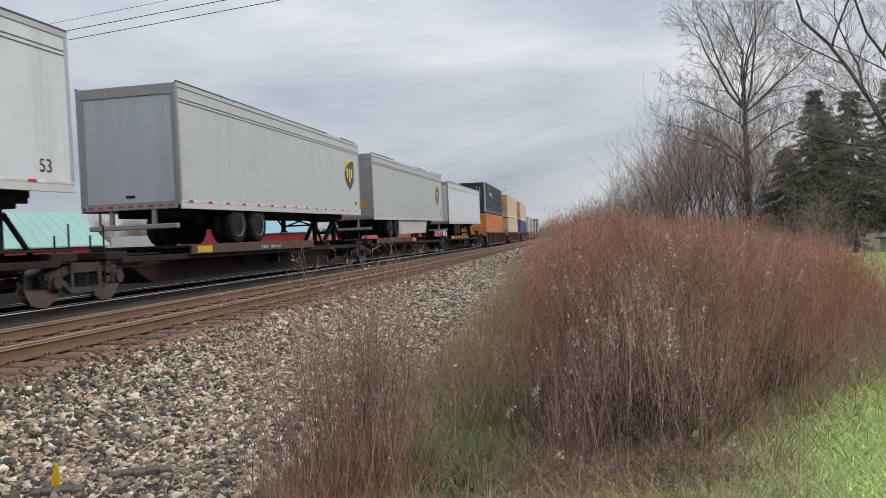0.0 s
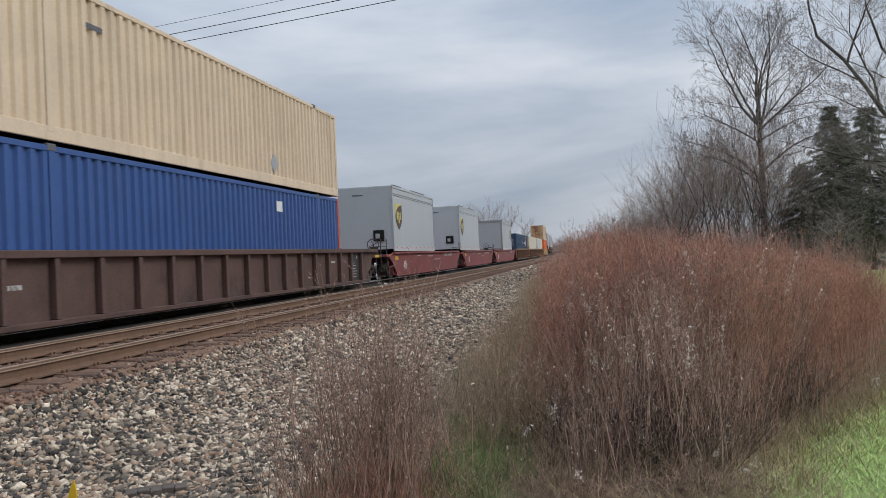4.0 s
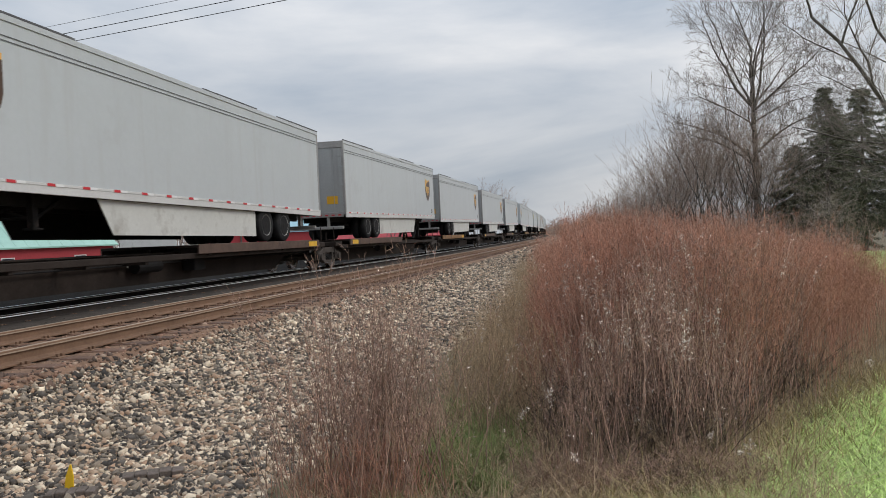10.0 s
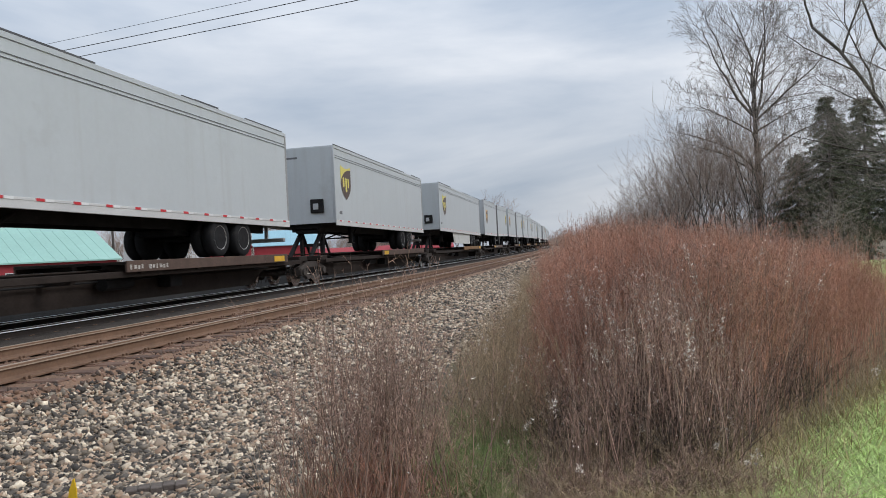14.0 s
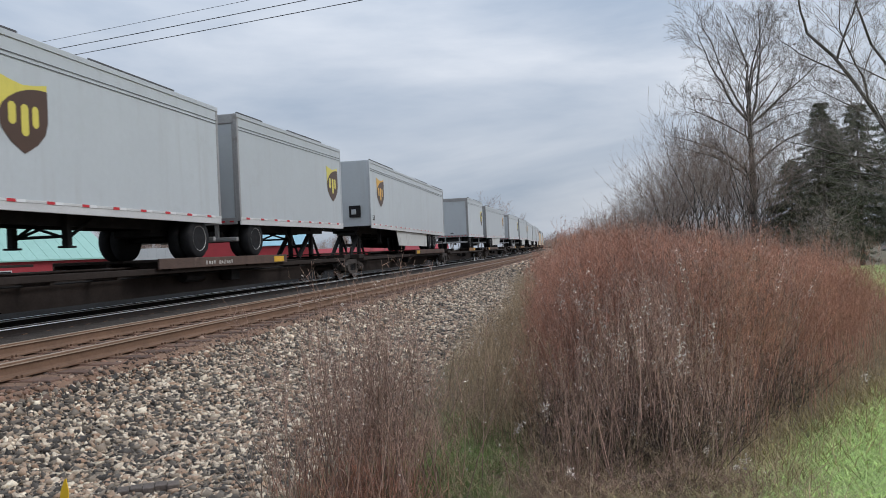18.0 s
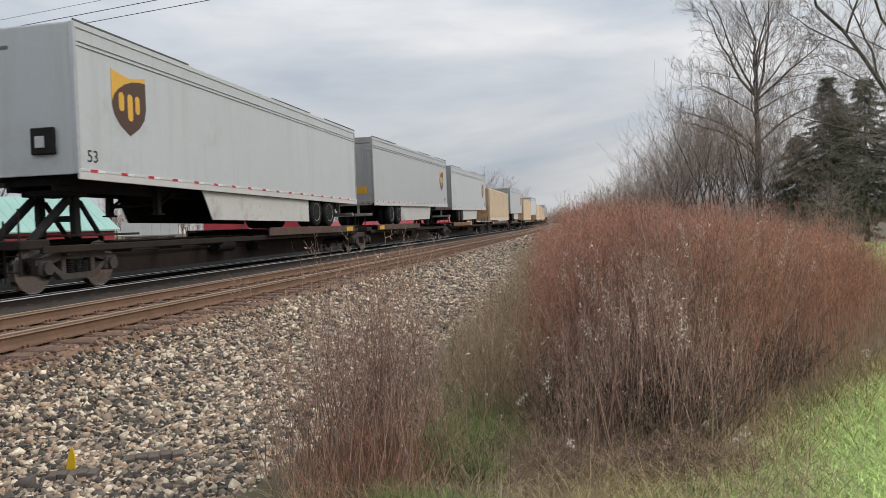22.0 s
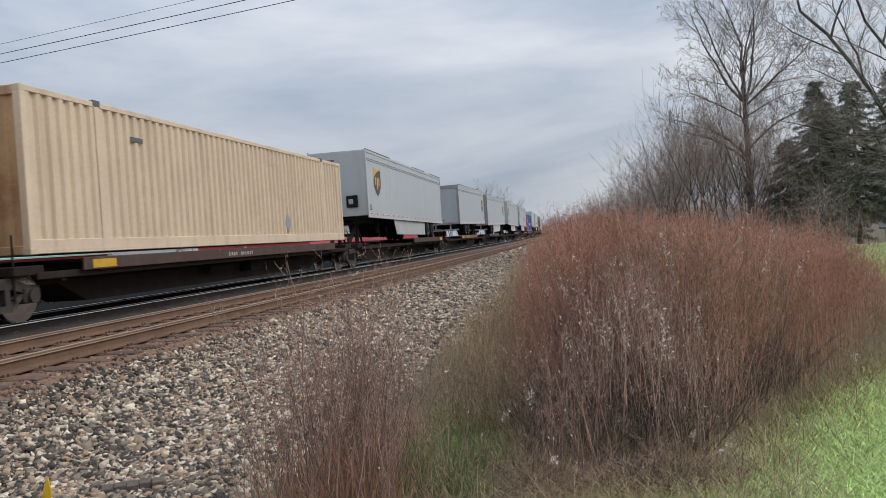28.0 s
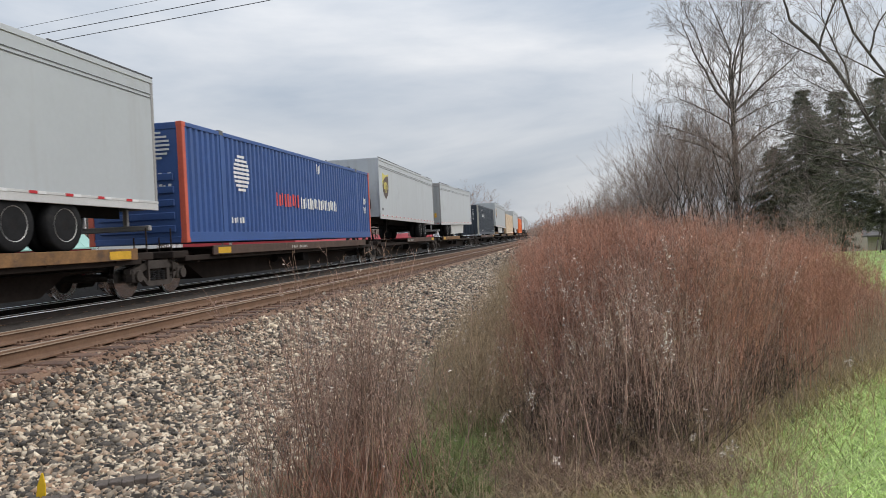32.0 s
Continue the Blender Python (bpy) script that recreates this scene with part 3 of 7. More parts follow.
TREAD_MESH = Shape().lathe(0, (0, 0, 0), [(-0.066, 0.425), (-0.0665, 0.4565), (-0.03, 0.4585), (0.066, 0.4535), (0.0662, 0.425)], 28).mesh("tread", M["tread"])


def side_frame():
    """The cast side frame of a three-piece bogie, with its spring group opening."""
    sh = Shape()
    top = [(-1.12, 0.52), (-1.10, 0.62), (-0.82, 0.66), (-0.48, 0.78), (0.48, 0.78), (0.82, 0.66), (1.10, 0.62), (1.12, 0.52), (0.80, 0.50), (0.46, 0.60), (-0.46, 0.60), (-0.80, 0.50)]
    low = [(-0.80, 0.50), (-0.44, 0.22), (0.44, 0.22), (0.80, 0.50), (0.66, 0.50), (0.40, 0.33), (-0.40, 0.33), (-0.66, 0.50)]
    for o in (top, low):
        sh.plate(0, -0.07, 0.14, o)
    for y in (-0.40, 0.40):
        sh.box(-0.065, 0.065, y - 0.06, y + 0.06, 0.30, 0.62, 0.01)
    for y in (-0.89, 0.89):
        sh.box(-0.09, 0.11, y - 0.17, y + 0.17, 0.33, 0.60, 0.03)
        sh.cyl(0, (0.12, y, 0.457), 0.12, 0.10, 14)
    return sh


FRAME_MESH = side_frame().mesh("side_frame", M["bogie"])
SPRING_MESH = Shape()
for yy in (-0.19, 0.0, 0.19):
    for k in range(5):
        SPRING_MESH.cyl(2, (0.0, yy, 0.36 + 0.042 * k), 0.082, 0.026, 10)
SPRING_MESH = SPRING_MESH.mesh("spring_group", M["black_steel"])
BOLSTER_MESH = Shape().box(-1.02, 1.02, -0.20, 0.20, 0.55, 0.78, 0.03).mesh("bolster", M["bogie"])


def bogie(parent, y):
    """A two-axle bogie under a car, at y along it; the car's space has the rail top at z = 0."""
    b = part("bogie", BOLSTER_MESH, "", parent, "dark cast-steel bogie with two wheelsets", m=pose(0, y, 0))
    for sx in (-1, 1):
        part("side_frame", FRAME_MESH, "", b, m=pose(sx * 0.99, 0, 0, 0, 0, 0 if sx > 0 else 180))
        part("spring_nest", SPRING_MESH, "", b, m=pose(sx * 0.99, 0, 0))
    for yy in (-0.89, 0.89):
        part("axle", AXLE_MESH, "", b, m=pose(0, yy, 0.457))
        for sx in (-1, 1):
            part("wheel", WHEEL_MESH, "", b, m=pose(sx * 0.7525, yy, 0.457, 0, 0, 0 if sx > 0 else 180))
            part("tread", TREAD_MESH, "", b, m=pose(sx * 0.7525, yy, 0.457, 0, 0, 0 if sx > 0 else 180))


DECK = 1.05        # deck of the spine cars over the rail top


def spine_car(length, hitch_y, plat_y, ends, marks=0):
    """One unit of an articulated spine car: a deep centre sill, cross arms, a long side platform for the trailer's wheels, a hitch stand.
    hitch_y: places of the stands; plat_y: stretches of the platforms; ends: (near, far) coupler overhang or None for a shared bogie."""
    h = length / 2
    car = thing("spine_car", "dark brown articulated spine rail car with wheel platforms", "rail car", "spine cars of the train")
    part("centre_sill", Shape().plate(0, -0.48, 0.96, [(-h + 0.15, 0.86), (-h + 0.15, 0.60), (-h + 2.3, 0.60), (-h + 3.1, 0.20), (h - 3.1, 0.20), (h - 2.3, 0.60), (h - 0.15, 0.60), (h - 0.15, 0.86)]), "spine", car, "deep fish-bellied centre sill")
    part("deck_beam", Shape().box(-0.52, 0.52, -h + 1.3, h - 1.3, 0.865, 0.90, 0.01), "spine", car, "flat-topped beam along the deck")
    for y0, y1 in plat_y:
        for sx in (-1, 1):
            xo, xi = 1.33 * sx, 0.46 * sx
            x0, x1 = min(xo, xi), max(xo, xi)
            p = part("wheel_platform", Shape().box(x0, x1, y0, y1, DECK - 0.06, DECK - 0.004), "spine", car)
            e0, e1 = (1.285, 1.335) if sx > 0 else (-1.335, -1.285)
            part("side_sill", Shape().box(e0, e1, y0, y1, DECK - 0.225, DECK + 0.012, 0.008), ("deck_yellow", "deck_brown", "deck_brown")[marks % 3], p, "worn rust-brown side sill")
            for k, yy in enumerate(np.linspace(y0 + 0.6, y1 - 0.6, 4)):
                a0, a1 = (0.34, 1.29) if sx > 0 else (-1.29, -0.34)
                part("cross_arm", Shape().box(a0, a1, yy - 0.07, yy + 0.07, DECK - 0.26, DECK - 0.062, 0.01), "spine", p)
            ty = y0 + 0.25 if marks % 2 else y1 - 0.95
            t0 = 1.336 if sx > 0 else -1.342
            part("yellow_mark", Shape().box(t0, t0 + 0.006, ty, ty + 0.7, DECK - 0.195, DECK - 0.035), "yellow", p, "yellow reflective mark")
    for k, hy in enumerate(hitch_y):
        st = Shape().box(-0.44, 0.44, hy - 0.45, hy + 0.45, 1.80, 1.93, 0.02)
        st.box(-0.55, 0.55, hy - 0.5, hy + 0.5, 0.90, 0.96, 0.01)
        for sx in (-0.40, 0.40):
            st.box(sx - 0.07, sx + 0.07, hy - 0.09, hy + 0.09, 0.95, 1.80, 0.02)
            st.bar((sx, hy - 0.18, 1.75), (sx, hy - 1.25, 0.92), 0.085, 8).bar((sx, hy + 0.15, 1.70), (sx, hy + 0.8, 0.92), 0.05, 8)
        st.box(-0.36, 0.36, hy - 0.05, hy + 0.05, 1.30, 1.42, 0.01)
        part("hitch_stand", st, "black_steel", car, "black trailer hitch stand")
        part("hitch_base", Shape().box(-1.15, 1.15, hy - 0.9, hy + 1.0, DECK - 0.05, DECK - 0.006, 0.005), "spine", car, "flat hitch base")
    arms = Shape()
    for yy in np.arange(-h + 1.6, h - 1.4, 1.9):
        if not any(y0 - 0.2 < yy < y1 + 0.2 for y0, y1 in plat_y):
            arms.box(-1.18, 1.18, yy - 0.06, yy + 0.06, 0.66, 0.84, 0.01)
    arms.box(-1.22, -1.14, -h + 0.9, h - 0.9, 0.72, 0.85, 0.01).box(1.14, 1.22, -h + 0.9, h - 0.9, 0.72, 0.85, 0.01)
    part("outrigger_frame", arms, "spine", car)
    pipe = Shape()
    pipe.bar((0.60, -h + 0.6, 0.66), (0.60, h - 0.6, 0.66), 0.025).cyl(1, (0.70, -1.2, 0.60), 0.14, 0.9, 12).box(0.50, 0.85, 0.6, 1.1, 0.42, 0.76, 0.02)
    part("brake_gear", pipe, "black_steel", car)
    for sgn, over in zip((-1, 1), ends):
        e = Shape().box(-1.2, 1.2, sgn * (h - 0.75) - 0.35, sgn * (h - 0.75) + 0.35, 0.80, 0.97, 0.02)
        e.bar((1.1, sgn * (h - 0.5), 0.35), (1.1, sgn * (h - 0.5), 1.5), 0.018).bar((0.8, sgn * (h - 0.5), 0.35), (0.8, sgn * (h - 0.5), 1.3), 0.018)
        for zz in (0.42, 0.7, 1.05):
            e.bar((0.8, sgn * (h - 0.5), zz), (1.1, sgn * (h - 0.5), zz), 0.014)
        part("end_platform", e, "spine", car, "end platform with a grab-iron ladder")
        if over is not None:
            part("coupler", Shape().box(-0.13, 0.13, sgn * (h - 0.1) - 0.5, sgn * (h - 0.1) + 0.5, 0.70, 0.98, 0.03), "bogie", car)
            bogie(car, sgn * (h - over))
        elif sgn < 0:
            bogie(car, -h)
    wide = any(y0 < -1.6 and y1 > 0.75 for y0, y1 in plat_y)
    xn, zn, tall_ = (1.336, DECK - 0.17, 0.10) if wide else (0.481, 0.60, 0.16)
    digits = Shape()
    for k, yy in enumerate((-1.6, -1.47, -1.34, -1.21, -0.95, -0.82, -0.69, -0.56, -0.43, -0.30)):
        digits.box(xn, xn + 0.004, yy, yy + (0.05, 0.085, 0.07)[k % 3], zn + 0.012 * (k % 2), zn + tall_ - 0.01 * (k % 3))
    part("number_panel", digits, "paint_worn", car, "worn white painted number")
    return car


def well_car(length, mat, label, ribs=True, ends=(1.6, 1.6), mark="", inset=2.55, big=""):
    """A well car: side walls with outside ribs and a top chord, a low floor between two end decks over the bogies."""
    h = length / 2
    car = thing("well_car", label, "rail car", "well cars of the train")
    w0, w1 = -h + inset, h - inset
    for sx in (-1, 1):
        a, b = (1.30, 1.345) if sx > 0 else (-1.345, -1.30)
        if ribs:
            a, b = (1.305, 1.335) if sx > 0 else (-1.335, -1.305)
            out = [(w0 - 0.55, 0.62), (w0 - 0.15, 0.40), (w0 + 0.15, 0.12), (w1 - 0.15, 0.12), (w1 + 0.15, 0.40), (w1 + 0.55, 0.62), (w1 + 0.9, 1.26), (w0 - 0.9, 1.26)]
        else:
            out = [(w0 - 0.2, 0.62), (w0 + 0.35, 0.10), (w1 - 0.35, 0.10), (w1 + 0.2, 0.62), (w1 + 0.9, 0.98), (w1 + 0.35, 1.16), (w0 - 0.35, 1.16), (w0 - 0.9, 0.98)]
        wall = part("side_wall", Shape().plate(0, a, b - a, out), mat, car)
        c0, c1 = (1.30, 1.485) if sx > 0 else (-1.485, -1.30)
        if ribs:
            part("top_chord", Shape().box(c0, c1, w0 - 1.1, w1 + 1.1, 1.20, 1.335, 0.012), "chord_tan" if mat == "well_tan" else mat, wall)
            part("bottom_chord", Shape().box(c0, c1 - 0.02 if sx > 0 else c1, w0 + 0.2, w1 - 0.2, 0.06, 0.16, 0.012), mat, wall)
            r0, r1 = (1.336, 1.47) if sx > 0 else (-1.47, -1.336)
            rib = Shape().box(r0, r1, -0.06, 0.06, 0.165, 1.195, 0.012).mesh("rib", M[mat])
            for yy in np.arange(w0 + 0.35, w1 - 0.1, 1.16):
                part("rib", rib, "", wall, m=pose(0, yy, 0))
        else:
            part("top_chord", Shape().box(c0, c1 - 0.04 if sx > 0 else c1, w0 - 0.3, w1 + 0.3, 1.10, 1.20, 0.02), mat, wall)
    part("well_floor", Shape().box(-1.28, 1.28, w0 + 0.1, w1 - 0.1, 0.16, 0.235, 0.01), mat, car)
    for sgn, over in zip((-1, 1), ends):
        y_in = (w0 if sgn < 0 else w1)
        y0, y1 = sorted((y_in - sgn * 0.15, sgn * (h - 0.3)))
        e = part("end_deck", Shape().box(-1.3, 1.3, y0, y1, 0.98, 1.10, 0.015).box(-1.25, 1.25, min(y_in, y_in + sgn * 0.08), max(y_in, y_in + sgn * 0.08), 0.24, 0.98), mat, car)
        g = Shape()
        yy = sgn * (h - 0.35)
        for sx in (-1.28, -0.8, 0.8, 1.28):
            g.bar((sx, yy, 0.35), (sx, yy, 1.75 if abs(sx) > 1 else 1.45), 0.02)
        for zz in (0.40, 0.68, 1.25, 1.44):
            for sx in (-1, 1):
                g.bar((sx * 0.8, yy, zz), (sx * 1.28, yy, zz), 0.015)
        part("end_ladder", g, "bogie", e)
        part("corner_mark", Shape().box(1.302, 1.308, *sorted((yy - sgn * 0.9, yy - sgn * 0.35)), 0.985, 1.095), "yellow", e, "yellow reflective mark")
        if over is not None:
            part("coupler", Shape().box(-0.13, 0.13, sgn * (h - 0.1) - 0.5, sgn * (h - 0.1) + 0.5, 0.70, 0.98, 0.03), "bogie", car)
            bogie(car, sgn * (h - over))
        elif sgn < 0:
            bogie(car, -h)
    if big:
        words(big, car, "paint_black", 0.40, (1.342, w0 + 0.35 + 1.16 * (int((w1 - w0 - 0.46) / 1.16) - 2) + 0.26, 0.50))
    if ribs:
        last = w0 + 0.35 + 1.16 * int((w1 - 0.1 - w0 - 0.35 - 0.01) / 1.16)
        for y0 in (w0 + 0.43, last - 1.08):
            pl = part("data_panel", Shape().box(1.337, 1.342, y0, y0 + 1.0, 0.20, 1.17), "panel_dark", car, "dark stencilled data panel")
            lines_ = Shape()
            for k, (u, q) in enumerate(((0.10, 0.62), (0.14, 0.5), (0.10, 0.7), (0.18, 0.42), (0.10, 0.58), (0.34, 0.16))):
                lines_.box(1.3425, 1.345, y0 + u, y0 + u + q, 0.30 + 0.10 * k, 0.325 + 0.10 * k)
            for u in (0.16, 0.72):
                lines_.box(1.3425, 1.345, y0 + u, y0 + u + 0.13, 0.98, 1.08)
            part("data_text", lines_, "paint_worn", pl)
    if sum(x is not None for x in ends):
        bw, yb = Shape(), -h + 0.75
        for i in range(16):
            q0, q1 = 2 * math.pi * i / 16, 2 * math.pi * (i + 1) / 16
            bw.bar((0.55 + 0.26 * math.cos(q0), yb, 1.55 + 0.26 * math.sin(q0)), (0.55 + 0.26 * math.cos(q1), yb, 1.55 + 0.26 * math.sin(q1)), 0.018, 6)
        for i in range(4):
            bw.bar((0.55, yb, 1.55), (0.55 + 0.26 * math.cos(0.4 + 1.571 * i), yb, 1.55 + 0.26 * math.sin(0.4 + 1.571 * i)), 0.013, 5)
        bw.bar((0.55, yb + 0.05, 1.1), (0.55, yb + 0.05, 1.55), 0.03).box(0.38, 0.72, yb + 0.05, yb + 0.25, 1.1, 1.45, 0.02)
        part("hand_brake", bw, "bogie", car, "brake wheel on its stand")
    if mark:
        words(mark, car, "paint_white", 0.42, (1.349 if not ribs else 1.352, w0 + 1.4, 0.38))
        worn = Shape()
        for k, (u, q) in enumerate(((w1 - 4.2, 1.0), (w1 - 2.9, 1.1))):
            for i in range(6):
                worn.box(1.347, 1.351, u + q * i / 6, u + q * (i + 0.62) / 6, 0.91 + 0.012 * (i % 2), 1.06 - 0.01 * (i % 3))
        for u, q, z in ((-1.0, 1.3, 0.93), (0.6, 1.6, 0.74), (-3.4, 0.9, 0.98), (-0.9, 0.25, 0.60), (w0 + 2.9, 0.16, 0.70)):
            worn.box(1.347, 1.351, u, u + q, z, z + 0.045)
        part("number_panel", worn, "paint_worn", car, "worn white painted number")
        part("side_mark", Shape().box(1.347, 1.351, w0 + 0.02, w0 + 0.55, 0.84, 1.02), "yellow", car, "yellow reflective mark")
        part("fold", Shape().box(1.345, 1.352, w0 - 0.1, w1 + 0.1, 0.60, 0.622), mat, car, "pressed fold along the side")
    else:
        part("number_panel", Shape().box(1.337, 1.34, w0 + 1.65, w0 + 2.0, 0.70, 0.78).box(1.337, 1.34, w1 - 3.9, w1 - 3.5, 0.86, 0.92) if ribs else
             Shape().box(1.347, 1.351, w0 + 2.3, w0 + 5.0, 0.68, 0.88), "paint_worn" if ribs else "paint_black", car, "small worn painted number")
    if not ribs and not mark:
        for k in range(11):
            u = w0 + 2.42 + 0.225 * k + (0.15 if k > 3 else 0.0)
            part("painted_digit", Shape().box(1.351, 1.353, u, u + (0.11, 0.15, 0.08)[k % 3], 0.72, 0.84 - 0.015 * (k % 2)), "paint_worn", car)
        for u in (w0 + 0.1, w1 - 0.8):
            part("side_mark", Shape().box(1.347, 1.351, u, u + 0.6, 0.90, 1.04), "yellow", car, "yellow reflective mark")
    return car


def words(text, parent, mat, height, at, m_turn=None, name="lettering"):
    """Upright lettering on the side that faces the line's right; at: x, first letter's y, base z."""
    cu = bpy.data.curves.new(name, "FONT")
    cu.body, cu.size, cu.extrude = text, height * 1.38, 0.003
    cu.materials.append(M[mat])
    ob = new(name, cu)
    me = bpy.data.meshes.new_from_object(ob)
    bpy.data.objects.remove(ob)
    me.name = name
    return part(name, me, "", parent, "painted number " + text, m=pose(at[0], at[1], at[2]) @ (m_turn or pose(0, 0, 0, 90, 0, 90)))


# ---- loads ----
SHIELD = [(-0.5, 0.62), (-0.5, -0.05), (-0.44, -0.28), (-0.27, -0.48), (0.0, -0.66), (0.27, -0.48), (0.44, -0.28), (0.5, -0.05), (0.5, 0.62), (0.25, 0.56), (0.0, 0.52), (-0.25, 0.56)]


def shield(parent, x, y, z, size, tone):
    """A shield badge on a trailer's side: a yellow crest, a brown field that sweeps up to one side, and plain rounded bars on it."""
    root = part("shield_badge", Shape().plate(0, x, 0.004, [(y + a * size * 1.14, z + b * size) for a, b in SHIELD]), tone, parent, "brown and yellow shield emblem")
    low = [(a, b) for a, b in SHIELD if b < 0.3]
    sweep = [(0.5, 0.50), (0.30, 0.495), (0.08, 0.45), (-0.12, 0.37), (-0.30, 0.25), (-0.42, 0.13)]
    part("shield_field", Shape().plate(0, x + 0.004, 0.003, [(y + a * size * 1.15, z + b * size * 1.01) for a, b in low + sweep]), "shield_brown", root)
    for a, b0, b1, w in ((-0.27, -0.19, 0.19, 0.085), (0.02, -0.36, 0.19, 0.085), (0.27, -0.19, 0.19, 0.075)):
        c = 0.05
        out = [(a - w, b0 + c), (a - w + c, b0), (a + w - c, b0), (a + w, b0 + c), (a + w, b1 - c), (a + w - c, b1), (a - w + c, b1), (a - w, b1 - c)]
        part("shield_bar", Shape().plate(0, x + 0.007, 0.002, [(y + p * size, z + q * size) for p, q in out]), tone, root)


def wheel_shapes():
    t = Shape().lathe(0, (0, 0, 0), [(-0.13, 0.30), (-0.14, 0.44), (-0.10, 0.485), (0.10, 0.485), (0.14, 0.44), (0.13, 0.30)], 26)
    r = Shape().lathe(0, (0, 0, 0), [(0.02, 0.05), (0.03, 0.10), (0.02, 0.14), (0.06, 0.22), (0.125, 0.285), (0.135, 0.305), (0.12, 0.305)], 22)
    hub = Shape().lathe(0, (0, 0, 0), [(0.05, 0.225), (0.075, 0.215), (0.078, 0.12), (0.13, 0.10), (0.135, 0.04)], 18)
    return t.mesh("tyre", M["tyre"], True), r.mesh("rim", M["rim"], False), hub.mesh("hub", M["black_steel"])


TYRE_MESH, RIM_MESH, HUB_MESH = wheel_shapes()


def trailer(length, nose_far, tone="gold", body="trailer", skirt=True, badge=True, axles=2, mark="", placard=False, badge_at=None, tall=2.93, edge_marks=True):
    """A box trailer. Its space: y along it, z = 0 where its wheels stand; the nose rests on the hitch stand."""
    h, w = length / 2, 1.295
    d = 1 if nose_far else -1
    z0, z1 = 0.86, 0.86 + tall
    look_ = {"trailer": "grey", "trailer_white": "white"}[body]
    root = thing("box_trailer", f"{look_} {'short ' if length < 10 else ''}box trailer on a rail car" + (" with shield emblem" if badge else ""), "trailer", "trailers on the train")
    part("body", Shape().box(-w + 0.01, w - 0.01, -h + 0.02, h - 0.02, z0 + 0.16, z1 - 0.05, 0.02), body, root)
    part("roof", Shape().box(-w + 0.03, w - 0.03, -h + 0.04, h - 0.04, z1 - 0.05, z1 - 0.015, 0.01), "rail_alu", root)
    for sx in (-1, 1):
        a, b = (w - 0.012, w + 0.012) if sx > 0 else (-w - 0.012, -w + 0.012)
        tr = part("top_rail", Shape().box(a, b, -h, h, z1 - 0.13, z1 - 0.02, 0.006), "rail_alu" if body == "trailer_white" else body, root)
        # a torn dark edge of roof sealant
        dark = Shape()
        rnd = random.Random(int(length * 100) + sx)
        yy = -h
        while yy < h - 0.3:
            step = rnd.uniform(0.5, 2.4)
            if rnd.random() < 0.75:
                dark.box(*sorted((b + 0.001 if sx > 0 else a - 0.001, b - 0.03 if sx > 0 else a + 0.03)), yy, min(h, yy + step), z1 - 0.022, z1 + rnd.uniform(0.004, 0.02))
            yy += step
        part("roof_edge", dark, "roof_edge", tr, "torn dark sealant along the roof", kind="stuff")
        g0, g1 = (w - 0.002, w + 0.005) if sx > 0 else (-w - 0.005, -w + 0.002)
        part("seam", Shape().box(g0, g1, -h + 0.1, h - 0.1, z1 - 0.383, z1 - 0.369).box(g0, g1, -h + 0.1, h - 0.1, z1 - 0.463, z1 - 0.449), "seam", root)
        br = part("bottom_rail", Shape().box(*sorted((sx * (w - 0.03), sx * (w + 0.014))), -h, h, z0, z0 + 0.19, 0.008).box(*sorted((sx * (w + 0.012), sx * (w + 0.022))), -h, h, z0 + 0.15, z0 + 0.20, 0.003), "rail_white", root, "pale aluminium bottom rail")
        if edge_marks:
            red, white = Shape(), Shape()
            for yy in np.arange(-h + 0.3, h - 0.3, 0.92):
                m0, m1 = (w + 0.023, w + 0.026) if sx > 0 else (-w - 0.026, -w - 0.023)
                red.box(m0, m1, yy, yy + 0.20, z0 + 0.148, z0 + 0.2)
                white.box(m0, m1, yy + 0.21, yy + 0.42, z0 + 0.148, z0 + 0.2)
            part("red_reflector_tape", red, "red_mark", br, "row of red reflectors", kind="stuff")
            part("white_reflector_tape", white, "white_mark", br, "row of white reflectors", kind="stuff")
    # corner posts and the two end walls
    for sy in (-1, 1):
        nose = (sy == d)
        for sx in (-1, 1):
            part("corner_post", Shape().box(*sorted((sx * (w - 0.10), sx * (w + 0.006))), *sorted((sy * (h - 0.08), sy * (h + 0.012))), z0 + 0.10, z1 - 0.02, 0.012), "rail_alu" if nose else "trailer_frame", root)
        ya = sy * h
        if nose:
            n = part("nose_wall", Shape().box(-w + 0.1, w - 0.1, *sorted((ya, ya - sy * 0.03)), z0 + 0.10, z1 - 0.05, 0.008), body, root)
            yf = ya + sy * 0.002
            part("plug_box", Shape().box(0.35, 0.85, *sorted((yf, yf + sy * 0.08)), z0 + 0.48, z0 + 0.98, 0.02), "black_steel", n, "black connector box")
            part("plug_plate", Shape().box(0.46, 0.66, *sorted((yf + sy * 0.08, yf + sy * 0.1)), z0 + 0.6, z0 + 0.82, 0.01), "rail_alu", n)
            part("number_panel", Shape().box(-0.62, -0.10, *sorted((yf, yf + sy * 0.004)), z1 - 0.44, z1 - 0.37), "seam", n, "small dark painted number")
            if placard:
                part("placard", Shape().box(-0.35, 0.2, *sorted((yf, yf + sy * 0.005)), z0 + 0.55, z0 + 0.85), "placard_orange", n, "orange placard")
        else:
            part("rear_header", Shape().box(-w + 0.1, w - 0.1, *sorted((ya + sy * 0.01, ya - sy * 0.05)), z1 - 0.28, z1 - 0.03, 0.01), "trailer_frame", root, "worn header over the rear doors")
